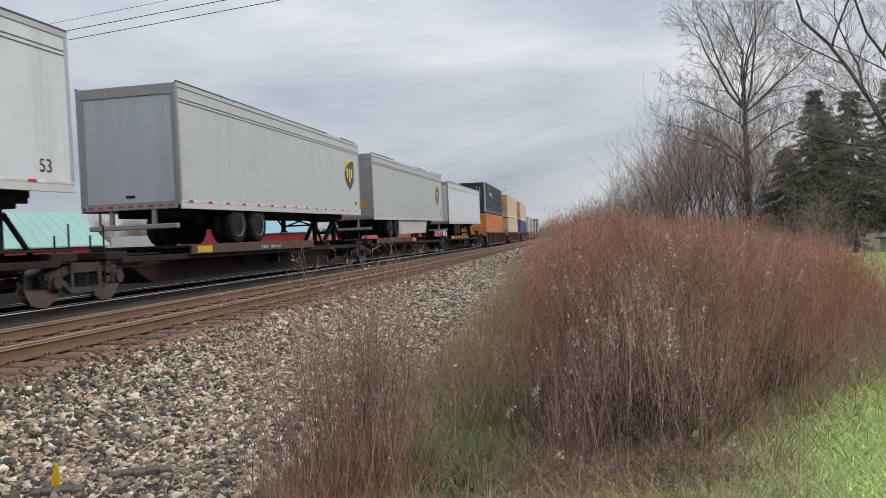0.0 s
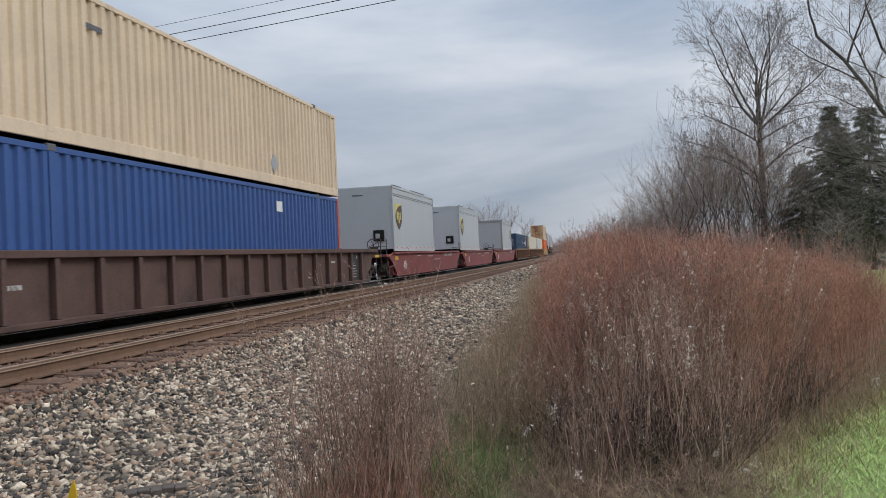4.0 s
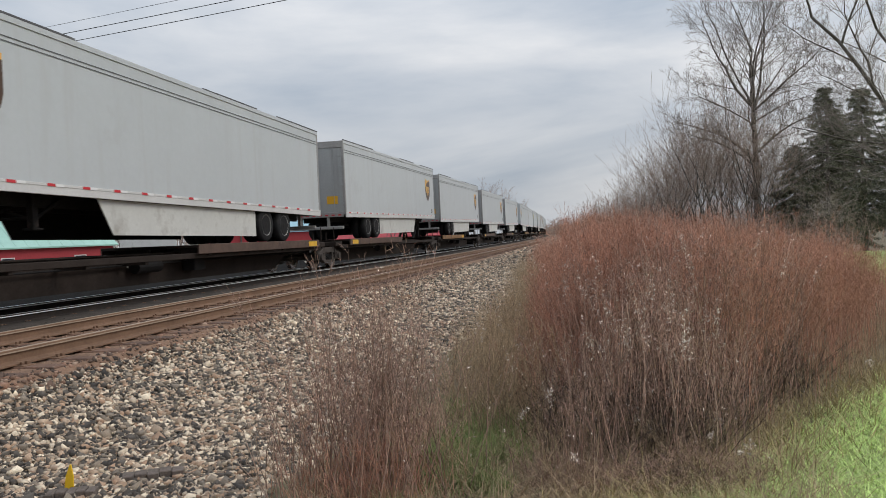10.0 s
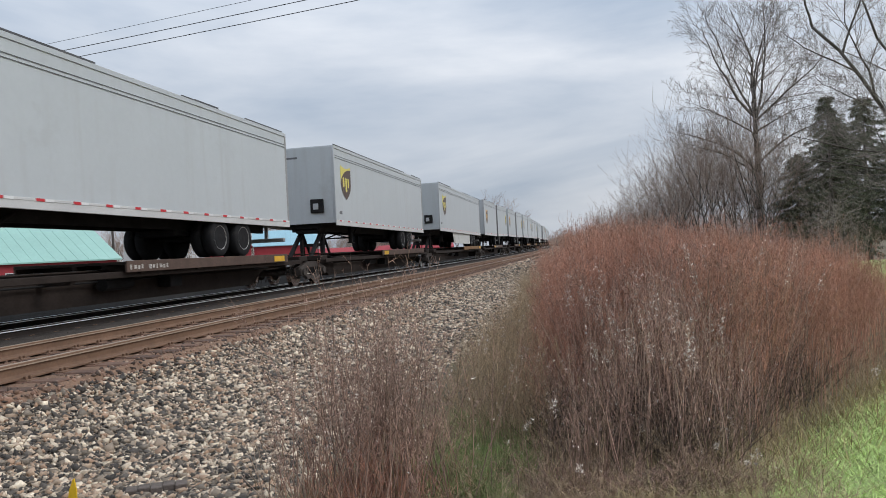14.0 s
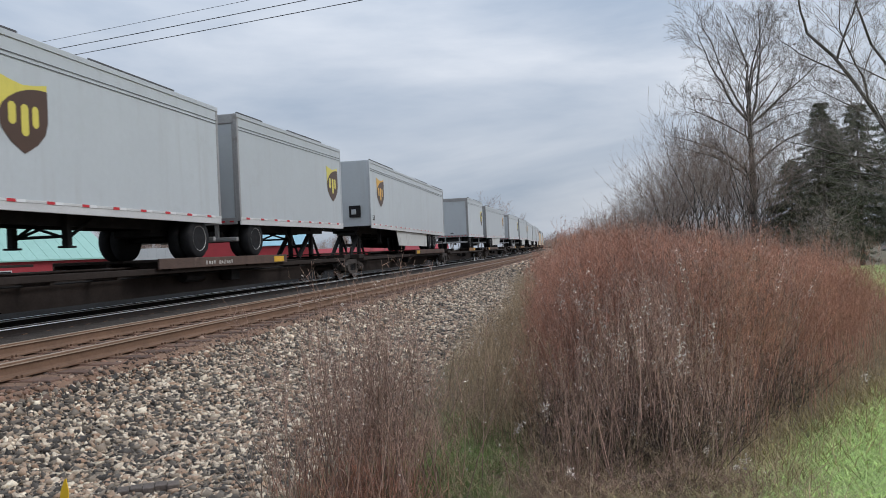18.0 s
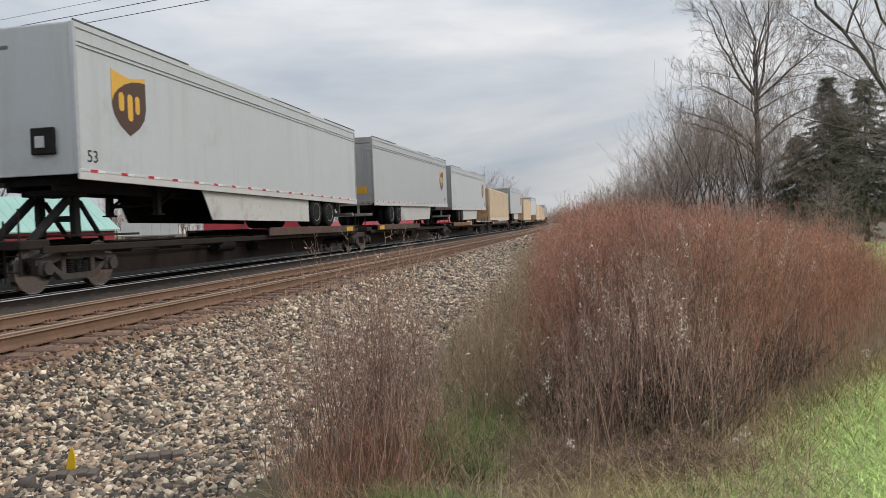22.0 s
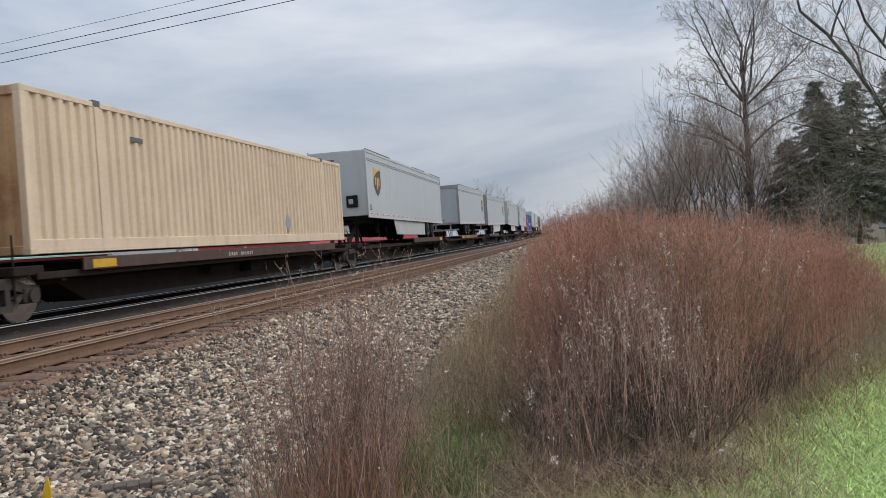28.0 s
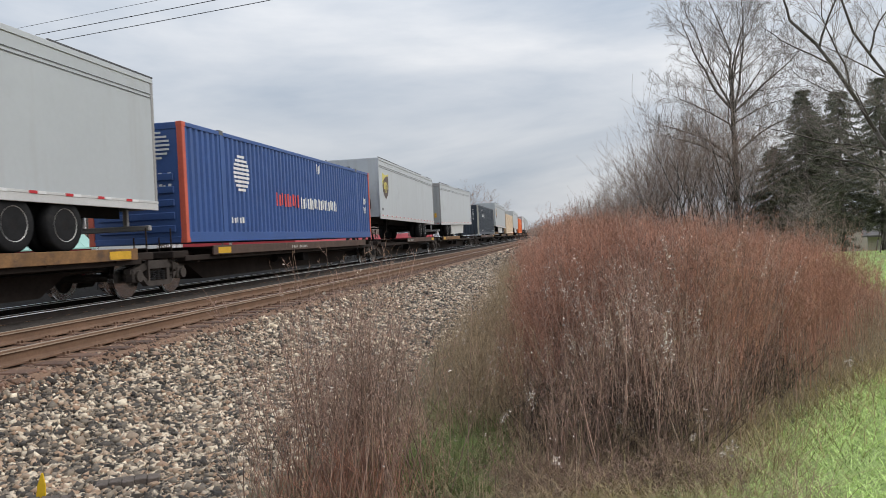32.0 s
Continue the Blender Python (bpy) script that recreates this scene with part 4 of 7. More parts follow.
            rf = part("rear_sill", Shape().box(-w + 0.1, w - 0.1, *sorted((ya + sy * 0.01, ya - sy * 0.05)), z0 + 0.02, z0 + 0.2, 0.01), "trailer_frame", root, "worn sill under the rear doors")
            if length < 15:
                dr = part("rear_door", Shape().box(-w + 0.105, w - 0.105, *sorted((ya - sy * 0.03, ya - sy * 0.06)), z0 + 0.205, z1 - 0.285, 0.008), "rear_shade_grey" if body == "trailer" else body, root, "flush grey roll-up rear door")
                part("door_handle", Shape().box(-0.12, 0.12, *sorted((ya - sy * 0.03, ya - sy * 0.005)), z0 + 0.30, z0 + 0.36, 0.005), "black_steel", dr)
                for sx in (-1, 1):
                    part("door_jamb", Shape().box(*sorted((sx * (w - 0.16), sx * (w - 0.104))), *sorted((ya - sy * 0.028, ya + sy * 0.008)), z0 + 0.2, z1 - 0.28, 0.006), "trailer_frame", dr)
            else:
                for sx in (-1, 1):
                    dr = part("rear_door", Shape().box(*sorted((sx * 0.012, sx * (w - 0.105))), *sorted((ya - sy * 0.015, ya - sy * 0.045)), z0 + 0.205, z1 - 0.285, 0.008), "rear_shade_grey" if body == "trailer" else body, root)
                    rods = Shape()
                    for xx in (0.28, 0.85):
                        rods.bar((sx * xx, ya + sy * 0.002, z0 + 0.12), (sx * xx, ya + sy * 0.002, z1 - 0.2), 0.011)
                    for zz in (z0 + 0.5, z0 + 1.2, z0 + 1.9, z1 - 0.6):
                        rods.box(*sorted((sx * (w - 0.22), sx * (w - 0.06))), *sorted((ya - sy * 0.014, ya + sy * 0.02)), zz, zz + 0.07)
                    part("lock_gear", rods, "rear_shade_grey" if body == "trailer" else body, dr, "lock rods and hinges")
            if body == "trailer" and length > 15:
                part("placard", Shape().box(0.55, 0.98, *sorted((ya - sy * 0.014, ya - sy * 0.006)), z0 + 0.52, z0 + 0.82), "placard", rf, "yellow placard")
            marks_ = Shape()
            for k in range(9):
                xx = -1.1 + 0.26 * k
                marks_.box(xx, xx + 0.12, *sorted((ya + sy * 0.011, ya + sy * 0.015)), z0 + 0.075, z0 + 0.12)
            part("rear_reflector_tape", marks_, "red_mark", rf, "row of red reflectors", kind="stuff")
            bp = Shape().box(-1.15, 1.15, *sorted((ya - sy * 0.02, ya - sy * 0.14)), 0.42, 0.54, 0.02)
            for xx in (-0.55, 0.55):
                bp.box(xx - 0.05, xx + 0.05, *sorted((ya - sy * 0.03, ya - sy * 0.12)), 0.5, z0 + 0.06, 0.01)
            part("under_ride_bar", bp, "trailer_frame", rf, "steel under-ride bar")
    # running gear
    fl = part("floor", Shape().box(-w + 0.04, w - 0.04, -h + 0.1, h - 0.1, z0 + 0.10, z0 + 0.158), "black_steel", root)
    for xx in (-0.5, 0.5):
        part("floor_beam", Shape().box(xx - 0.05, xx + 0.05, -h + 0.3, h - 0.3, z0 - 0.16, z0 + 0.098), "black_steel", fl)
    ax_y = [-d * (h - 2.95 - 1.26 * k) for k in range(axles)] if axles > 1 else [-d * (h - 1.0)]
    run = Shape()
    run.box(-0.5, 0.5, min(ax_y) - 0.9, max(ax_y) + 0.9, 0.55, 0.72, 0.02)
    for yy in ax_y:
        run.cyl(0, (0, yy, 0.485), 0.07, 2.2, 10)
        run.bar((-0.5, yy - 0.5, 0.7), (-0.5, yy, 0.5), 0.05).bar((0.5, yy - 0.5, 0.7), (0.5, yy, 0.5), 0.05)
    gear = part("running_gear", run, "black_steel", root)
    for yy in ax_y:
        for sx in (-1, 1):
            for xx in (1.10, 0.78):
                part("tyre", TYRE_MESH, "", gear, m=pose(sx * xx, yy, 0.485))
            part("rim", RIM_MESH, "", gear, m=pose(sx * 1.10, yy, 0.485, 0, 0, 0 if sx > 0 else 180))
            part("hub", HUB_MESH, "", gear, m=pose(sx * 1.10, yy, 0.485, 0, 0, 0 if sx > 0 else 180))
    leg_y = d * (h - 3.5)
    lg = Shape()
    for sx in (-0.62, 0.62):
        lg.box(sx - 0.07, sx + 0.07, leg_y - 0.07, leg_y + 0.07, 0.30, z0 + 0.1, 0.01).box(sx - 0.12, sx + 0.12, leg_y - 0.13, leg_y + 0.13, 0.27, 0.31, 0.01)
        lg.bar((sx, leg_y, 0.45), (sx, leg_y - d * 0.75, z0), 0.035)
    lg.bar((-0.62, leg_y, 0.5), (0.62, leg_y, 0.5), 0.035).bar((-0.62, leg_y, 0.45), (0.62, leg_y, z0), 0.03).bar((0.62, leg_y, 0.45), (-0.62, leg_y, z0), 0.03)
    part("landing_gear", lg, "black_steel", root, "black landing legs")
    part("king_pin_plate", Shape().box(-0.6, 0.6, *sorted((d * (h - 1.6), d * (h - 0.3))), z0 - 0.06, z0 + 0.10, 0.01), "black_steel", root)
    if skirt and length > 12:
        s0, s1 = d * (h - 4.55), ax_y[-1] + d * 0.62
        ylo, yhi = sorted((s0, s1))
        for sx in (-1, 1):
            q = sorted((sx * 1.17, sx * 1.195))
            cut = 0.45
            out = [(ylo + (cut if d < 0 else 0), 0.16), (yhi - (cut if d > 0 else 0), 0.16), (yhi, z0), (ylo, z0)] if d > 0 else [(ylo + cut, 0.16), (yhi, 0.16), (yhi, z0), (ylo, z0)]
            sk = part("side_skirt", Shape().plate(0, q[0], q[1] - q[0], out), "skirt", root, "pale side skirt panel")
            # Added black backing: the unlit inside of the skirt as a colour.
            part("inner_panel", Shape().plate(0, q[0] - 0.02 if sx > 0 else q[1] + 0.004, 0.016, out), "black_steel", sk, "black plate added for the shade inside the skirt")
    if badge:
        by = badge_at if badge_at is not None else d * (h - (1.62 if length > 15 else 1.25 if length > 10 else 0.98))
        for sx in (1,):
            shield(root, w - 0.006, by, z0 + 1.64, 0.99, tone)
    if mark:
        words(mark, root, "paint_black", 0.24, (w - 0.006, d * (h - 0.25) - (0.62 if d > 0 else 0), z0 + 0.34))
    elif length > 12:
        part("number_panel", Shape().box(w - 0.008, w - 0.004, *sorted((d * (h - 0.42), d * (h - 0.7))), z0 + 0.42, z0 + 0.54), "seam", root)
    return root


def container(length, mat, post=None, end_mat=None, doors_near=False, deco="", tall=2.896, end_kind="corrugated"):
    """A corrugated steel container; y along it, z = 0 at its foot."""
    h, w = length / 2, 1.295
    post = post or mat
    end_mat = end_mat or mat
    tint = mat.replace("_", " ")
    lab = {"tan": "tan corrugated container with rust-streaked ends", "orange": "bright orange corrugated container", "orange_pale": "faded orange corrugated container", "navy": "charcoal corrugated container with pale corner posts",
           "navy_blue": "navy blue corrugated container with white marks", "blue": "blue corrugated container with red corner posts", "cream": "cream corrugated container with rusted ends", "white": "cream-white corrugated container with blue shapes"}[mat]
    root = thing("freight_container", lab, "container", "containers on the train")
    # side walls: vertical corrugation with sloping flanks
    pitch, depth = 0.278, 0.058
    for sx in (-1, 1):
        v, f = [], []
        rows, y = [], -h + 0.12
        while y < h - 0.12 - pitch:
            rows += [(y, 0.0), (y + 0.104, 0.0), (y + 0.142, depth), (y + 0.238, depth)]
            y += pitch
        rows.append((h - 0.12, 0.0))
        for yy, dd in rows:
            xx = sx * (w - 0.012 - dd)
            v += [(xx, yy, 0.16), (xx, yy, tall - 0.10)]
        f = [(2 * i, 2 * i + 2, 2 * i + 3, 2 * i + 1) for i in range(len(rows) - 1)]
        part("side_wall", Shape().add(v, f), mat, root)
        part("top_rail", Shape().box(*sorted((sx * (w - 0.06), sx * w)), -h + 0.1, h - 0.1, tall - 0.11, tall - 0.005, 0.008), mat, root)
        part("bottom_rail", Shape().box(*sorted((sx * (w - 0.06), sx * w)), -h + 0.1, h - 0.1, 0.01, 0.26, 0.008), mat, root)
        off = (length - 12.192) / 2
        if length > 13:
            for yy in (-h + off, h - off):
                lp = part("lifting_post", Shape().box(*sorted((sx * (w - 0.05), sx * (w + 0.004))), yy - 0.07, yy + 0.07, 0.16, tall - 0.10, 0.006), mat, root)
                part("lifting_casting", Shape().box(*sorted((sx * (w - 0.1), sx * (w + 0.006))), yy - 0.11, yy + 0.11, tall - 0.10, tall + 0.03, 0.01), "seam", lp)
    part("roof", Shape().box(-w + 0.05, w - 0.05, -h + 0.05, h - 0.05, tall - 0.045, tall - 0.015, 0.008), mat, root)
    part("floor", Shape().box(-w + 0.05, w - 0.05, -h + 0.05, h - 0.05, 0.06, 0.14), "black_steel", root)
    for sx in (-1, 1):
        for sy in (-1, 1):
            part("corner_post", Shape().box(*sorted((sx * (w - 0.15), sx * (w + 0.002))), *sorted((sy * (h - 0.14), sy * (h + 0.002))), 0.02, tall - 0.02, 0.012), post, root)
            for zz in (0.0, tall - 0.12):
                part("corner_casting", Shape().box(*sorted((sx * (w - 0.165), sx * (w + 0.005))), *sorted((sy * (h - 0.17), sy * (h + 0.005))), zz, zz + 0.12, 0.012), post, root)
    for sy in (-1, 1):
        ya = sy * (h - 0.03)
        part("end_header", Shape().box(-w + 0.14, w - 0.14, *sorted((ya - sy * 0.06, ya + sy * 0.025)), tall - 0.17, tall - 0.01, 0.01), end_mat, root)
        part("end_sill", Shape().box(-w + 0.14, w - 0.14, *sorted((ya - sy * 0.06, ya + sy * 0.025)), 0.01, 0.16, 0.01), end_mat, root)
        if sy < 0 and (doors_near or end_kind == "doors"):
            for sx in (-1, 1):
                dr = part("door", Shape().box(*sorted((sx * 0.01, sx * (w - 0.15))), *sorted((ya - 0.02, ya + 0.02)), 0.165, tall - 0.175, 0.008), end_mat, root)
                rods = Shape()
                for xx in (0.30, 0.80):
                    rods.bar((sx * xx, ya - 0.045, 0.1), (sx * xx, ya - 0.045, tall - 0.1), 0.018)
                for zz in (0.5, 1.15, 1.8, 2.4):
                    rods.box(*sorted((sx * (w - 0.28), sx * (w - 0.1))), ya - 0.05, ya - 0.02, zz, zz + 0.08)
                part("lock_gear", rods, "seam" if mat != "tan" else end_mat, dr)
        elif sy < 0 and end_kind == "ribbed":
            ew = part("end_wall", Shape().box(-w + 0.14, w - 0.14, ya - 0.005, ya + 0.02, 0.16, tall - 0.17), end_mat, root)
            for k in range(5):
                zz = 0.26 + 0.31 * k
                part("end_rib", Shape().box(-w + 0.28, w - 0.28, ya - 0.05, ya - 0.004, zz, zz + 0.18, 0.025), end_mat, ew)
        else:
            v, rows, x = [], [], -w + 0.14
            while x < w - 0.14 - 0.28:
                rows += [(x, 0.0), (x + 0.08, 0.0), (x + 0.14, 0.045), (x + 0.22, 0.045)]
                x += pitch
            rows.append((w - 0.14, 0.0))
            for xx, dd in rows:
                v += [(xx, ya - sy * (dd - 0.0), 0.15), (xx, ya - sy * (dd - 0.0), tall - 0.16)]
            part("end_wall", Shape().add(v, [(2 * i, 2 * i + 2, 2 * i + 3, 2 * i + 1) for i in range(len(rows) - 1)]), end_mat, root)
    X, e = w - 0.008, -h - 0.004
    def strokes(sh, u0, length, z0_, hgt, n_, on_end=False, up=False):
        """A row of thin upright bars of uneven width that stands for a line of marks."""
        step = length / n_
        for k in range(n_):
            wd = step * (0.42, 0.66, 0.30, 0.58, 0.72)[k % 5]
            lo_, hi_ = z0_ + hgt * (0.0, 0.0, 0.12, 0.0)[k % 4], z0_ + hgt * (1.0, 0.86, 1.0, 0.94)[k % 4]
            u = u0 + step * k
            if up:
                sh.box(z0_, z0_ + hgt * (0.8, 1.0, 0.6, 0.9)[k % 4], e - 0.004, e, u, u + wd)
            elif on_end:
                sh.box(u, u + wd, e - 0.004, e, lo_, hi_)
            else:
                sh.box(X, X + 0.004, u, u + wd, lo_, hi_)

    def ring(sh, u, z, r, t, on_end=False):
        """A square-cornered ring standing on its point."""
        for i in range(4):
            (a0, b0), (a1, b1) = ((r, 0), (0, r), (-r, 0), (0, -r))[i], ((0, r), (-r, 0), (0, -r), (r, 0))[i]
            q = [(a0, b0), (a1, b1), (a1 * (1 - t), b1 * (1 - t)), (a0 * (1 - t), b0 * (1 - t))]
            if on_end:
                sh.plate(1, e - 0.004, 0.004, [(z + b_, u + a_) for a_, b_ in q])
            else:
                sh.plate(0, X, 0.004, [(u + a_, z + b_) for a_, b_ in q])

    if deco == "badge_navy":      # a pale wordmark shown as bars, with a diamond
        bars = Shape()
        strokes(bars, -h + 3.2, 1.45, 1.78, 0.24, 9)
        ring(bars, -h + 5.15, 1.90, 0.36, 0.55)
        strokes(bars, -h + 2.7, 1.2, 0.36, 0.12, 8)
        strokes(bars, h - 2.1, 1.0, 0.34, 0.09, 8)
        strokes(bars, -h + 3.0, 0.9, 2.42, 0.10, 7)
        part("wordmark", bars, "paint_white", root, "white wordmark shown as plain bars", kind="stuff")
        eb = Shape()
        strokes(eb, -0.72, 0.62, 1.94, 0.16, 8, True)
        ring(eb, 0.06, 2.02, 0.17, 0.5, True)
        strokes(eb, 1.42, 1.1, 0.72, 0.11, 9, True, True)
        strokes(eb, 1.85, 0.66, 0.47, 0.10, 5, True, True)
        part("end_mark", eb, "paint_white", root, "white marks shown as plain bars", kind="stuff")
    if deco == "side_navy":
        bars = Shape()
        strokes(bars, h - 5.6, 2.0, 1.66, 0.30, 10)
        ring(bars, h - 2.95, 1.84, 0.42, 0.55)
        strokes(bars, h - 3.4, 1.3, 2.46, 0.12, 8)
        part("wordmark", bars, "paint_white", root, "white wordmark shown as plain bars", kind="stuff")
        part("diamond_plate", Shape().plate(0, X, 0.004, [(-0.10, 1.95), (0.15, 1.66), (0.40, 1.95), (0.15, 2.24)]), "rail_alu", root, "bright diamond plate")
        eb = Shape()
        ring(eb, -0.55, 1.75, 0.26, 0.5, True)
        for k in range(4):
            strokes(eb, 0.25, 0.72, 2.08 - 0.20 * k, 0.11, 7, True)
        part("end_mark", eb, "paint_white", root, "white marks shown as plain bars", kind="stuff")
    if deco == "orange":
        wb = Shape().box(-0.95, 0.78, e - 0.012, e - 0.006, 2.17, 2.205).box(-0.95, 0.78, e - 0.012, e - 0.006, 2.09, 2.115).box(X, X + 0.004, h - 2.7, h - 1.3, 1.36, 1.39)
        strokes(wb, -0.95, 1.75, 2.25, 0.25, 13, True)
        strokes(wb, h - 2.7, 1.4, 1.44, 0.20, 12)
        part("wordmark", wb, "paint_black", root, "dark wordmark shown as plain bars", kind="stuff")
        part("diamond_plate", Shape().plate(1, e - 0.05, 0.01, [(1.32, -0.95), (1.12, -0.75), (0.92, -0.95), (1.12, -1.15)]), "rail_alu", root, "bright diamond plate")
        part("diamond_plate", Shape().plate(0, X, 0.005, [(0.4, 1.75), (0.62, 1.45), (0.84, 1.75), (0.62, 2.05)]), "rail_alu", root, "bright diamond plate")
        part("name_plate", Shape().box(-0.35, 0.25, e - 0.06, e - 0.045, 1.78, 1.86), "rail_alu", root, "small bright plate")
    if deco in ("tan", "tan_patch"):
        for q in ((-0.58, -0.16, e - 0.004, e, 2.51, 2.58), (-0.70, -0.02, e - 0.004, e, 2.36, 2.43)):
            part("number_panel", Shape().box(*q), "seam", root, "black painted number")
        part("number_panel", Shape().box(X, X + 0.004, -h + 3.0, -h + 3.45, 2.25, 2.35), "seam", root, "black painted number")
        part("diamond_plate", Shape().plate(0, X, 0.005, [(2.6, 0.62), (2.85, 0.32), (3.1, 0.62), (2.85, 0.92)]), "rail_alu", root)
    if deco == "tan_patch":
        part("yellow_patch", Shape().box(X, X + 0.004, h - 3.55, h - 2.85, 1.95, 2.55), "lime", root, "yellow square patch")
    if deco == "blue":            # a pale striped disc and two-colour lettering, as plain shapes
        disc = Shape()
        for k in range(9):
            z = 2.34 - 0.115 * k
            r = 0.52
            half = math.sqrt(max(0.02, r * r - (z - 1.88) ** 2))
            disc.box(X, X + 0.004, -h + 3.1 - half * 0.9, -h + 3.1 + half, z - 0.035, z + 0.035)
        part("striped_disc", disc, "paint_white", root, "pale striped disc emblem")
        wr, ww = Shape(), Shape()
        strokes(wr, -h + 5.5, 2.0, 1.06, 0.42, 9)
        strokes(ww, -h + 7.6, 3.9, 1.04, 0.38, 18)
        strokes(ww, -h + 9.3, 0.42, 2.34, 0.34, 3)
        strokes(ww, -h + 2.4, 0.8, 0.50, 0.16, 5)
        strokes(ww, h - 1.05, 0.42, 1.05, 0.28, 3)
        strokes(ww, h - 1.05, 0.42, 1.45, 0.28, 3)
        part("red_wordmark", wr, "paint_red", root, "red lettering shown as plain bars")
        part("white_wordmark", ww, "paint_white", root, "white lettering shown as plain bars")
        eb = Shape()
        for k in range(7):
            half = math.sqrt(0.36 ** 2 - (0.11 * (k - 3)) ** 2)
            eb.box(0.6 - half, 0.6 + half, e - 0.004, e, 2.02 + 0.10 * k, 2.07 + 0.10 * k)
        strokes(eb, 0.15, 0.85, 1.52, 0.17, 7, True)
        strokes(eb, 0.15, 0.85, 1.25, 0.17, 7, True)
        part("end_mark", eb, "paint_white", root, "white marks shown as plain bars", kind="stuff")
    if deco == "white":           # big blue letter forms, as plain shapes
        b = Shape()
        for i in range(13):        # an open ring
            q0, q1 = radians(50 + 20 * i), radians(50 + 20 * (i + 1))
            b.plate(0, X, 0.004, [(-h + 4.55 + r_ * 0.86 * math.cos(q), 1.62 + r_ * math.sin(q)) for r_, q in ((0.78, q0), (0.78, q1), (0.44, q1), (0.44, q0))])
        b.plate(0, X, 0.004, [(-h + 6.8, 0.95), (-h + 7.6, 0.95), (-h + 7.25, 1.62), (-h + 7.6, 2.3), (-h + 6.8, 2.3)])
        strokes(b, -h + 4.2, 0.85, 0.44, 0.22, 4)
        strokes(b, -h + 6.9, 0.6, 0.44, 0.22, 3)
        strokes(b, -1.02, 1.0, 1.72, 0.34, 5, True)
        b.box(-1.05, 0.02, e - 0.06, e - 0.055, 1.52, 1.58)
        part("blue_emblem", b, "paint_blue", root, "big blue lettering shown as plain shapes")
    if deco == "blue_low":
        part("number_panel", Shape().box(X, X + 0.004, h - 5.2, h - 4.8, 2.2, 2.5), "paint_white", root)
        words("53", root, "paint_white", 0.45, (-0.35, e - 0.005, 1.75), pose(0, 0, 0, 90, 0, 0))
    return root


# ---- the train, load by load: metres along it at the clip's start ----
moving = []        # (thing, place along the train, height, pitch)


def ride(ob, s, z, pitch=0.0):
    s += 0.12
    ob.matrix_basis = line_pose(s, z, pitch)
    moving.append((ob, s, z, pitch))
    return ob


stock = {}


def again(key, make, *args, **kw):
    """Builds a kind of thing once, then copies it."""
    if key not in stock:
        stock[key] = make(*args, **kw)
        return stock[key]
    return copy_thing(stock[key], Matrix.Identity(4))


def put_trailer(s0, s1, nose_far, z=RAIL_Z + DECK, tilt=0.62, **kw):
    n = round(s1 - s0, 1)
    n = min((8.4, 13.8, 14.6, 16.2), key=lambda q: abs(q - n))
    key = ("trailer", n, nose_far, tuple(sorted(kw.items())))
    t = again(key, trailer, n, nose_far, **kw)
    p = tilt * (1 if nose_far else -1) * min(1.0, n / 15.0)
    return ride(t, (s0 + s1) / 2, z + math.tan(radians(abs(p))) * n * 0.33, p)


def put_container(s0, z, mat, length=16.154, **kw):
    key = ("container", mat, length, tuple(sorted(kw.items())))
    return ride(again(key, container, length, mat, **kw), s0 + length / 2, z)


def put_spine(a, b, hitches, platforms, ends=(None, None), marks=0):
    """A spine unit from a to b along the train; hitches and platforms are given along the train."""
    c, n = (a + b) / 2, b - a
    hit = tuple(round(y - c, 1) for y in hitches)
    pl = tuple((round(p - c, 1), round(q - c, 1)) for p, q in platforms)
    return ride(again(("spine", round(n, 1), hit, pl, ends, marks % 6), spine_car, n, hit, pl, ends, marks), c, RAIL_Z)


WELL_FLOOR = RAIL_Z + 0.24
TRAILERS = [   # near end, far end, nose away from the camera, emblem
    (-4.3, 11.9, True, "white"), (15.5, 29.3, True, "lime"), (31.1, 47.6, True, "gold"), (49.9, 65.9, True, "plain"),
    (282.6, 298.8, False, "gold"), (301.2, 317.5, True, "gold"), (318.8, 335.2, True, "gold"), (336.9, 353.0, True, "gold"), (354.7, 370.9, True, "gold"),
    (374.0, 390.3, False, "gold_placard"), (391.2, 405.7, False, "lime"), (409.6, 423.5, False, "lime"), (427.6, 443.9, False, "lime"),
    (446.2, 454.6, False, "gold"), (455.3, 463.7, True, "lime"),
    (464.8, 473.2, False, "gold"), (474.2, 482.6, True, "lime"), (483.7, 492.1, False, "gold"), (492.7, 501.1, True, "gold"), (503.2, 511.6, False, "lime"), (512.5, 520.9, True, "lime"),
    (524.35, 540.55, False, "gold"), (550.1, 558.5, True, "lime"), (560.2, 576.4, True, "gold"), (580.7, 594.8, True, "lime"), (595.6, 611.9, True, "gold"), (615.8, 632.0, False, "gold"), (634.1, 650.3, True, "gold"), (651.4, 667.8, True, "gold"),
    (687.8, 703.9, True, "gold"), (725.1, 741.7, True, "plain"), (798.95, 815.15, False, "gold"), (822.1, 835.9, True, "lime"), (838.3, 854.8, True, "gold"), (858.7, 874.9, False, "gold"), (877.1, 893.5, False, "gold"),
    (912.6, 926.2, False, "lime"), (929.1, 945.3, True, "none"), (969.0, 985.2, False, "gold"), (1005.0, 1021.2, False, "none"), (1042.0, 1058.2, True, "plain"), (1061.0, 1077.2, True, "gold"), (1080.0, 1096.2, False, "gold"), (1099.0, 1115.2, True, "none"), (1118.0, 1134.2, True, "gold")]
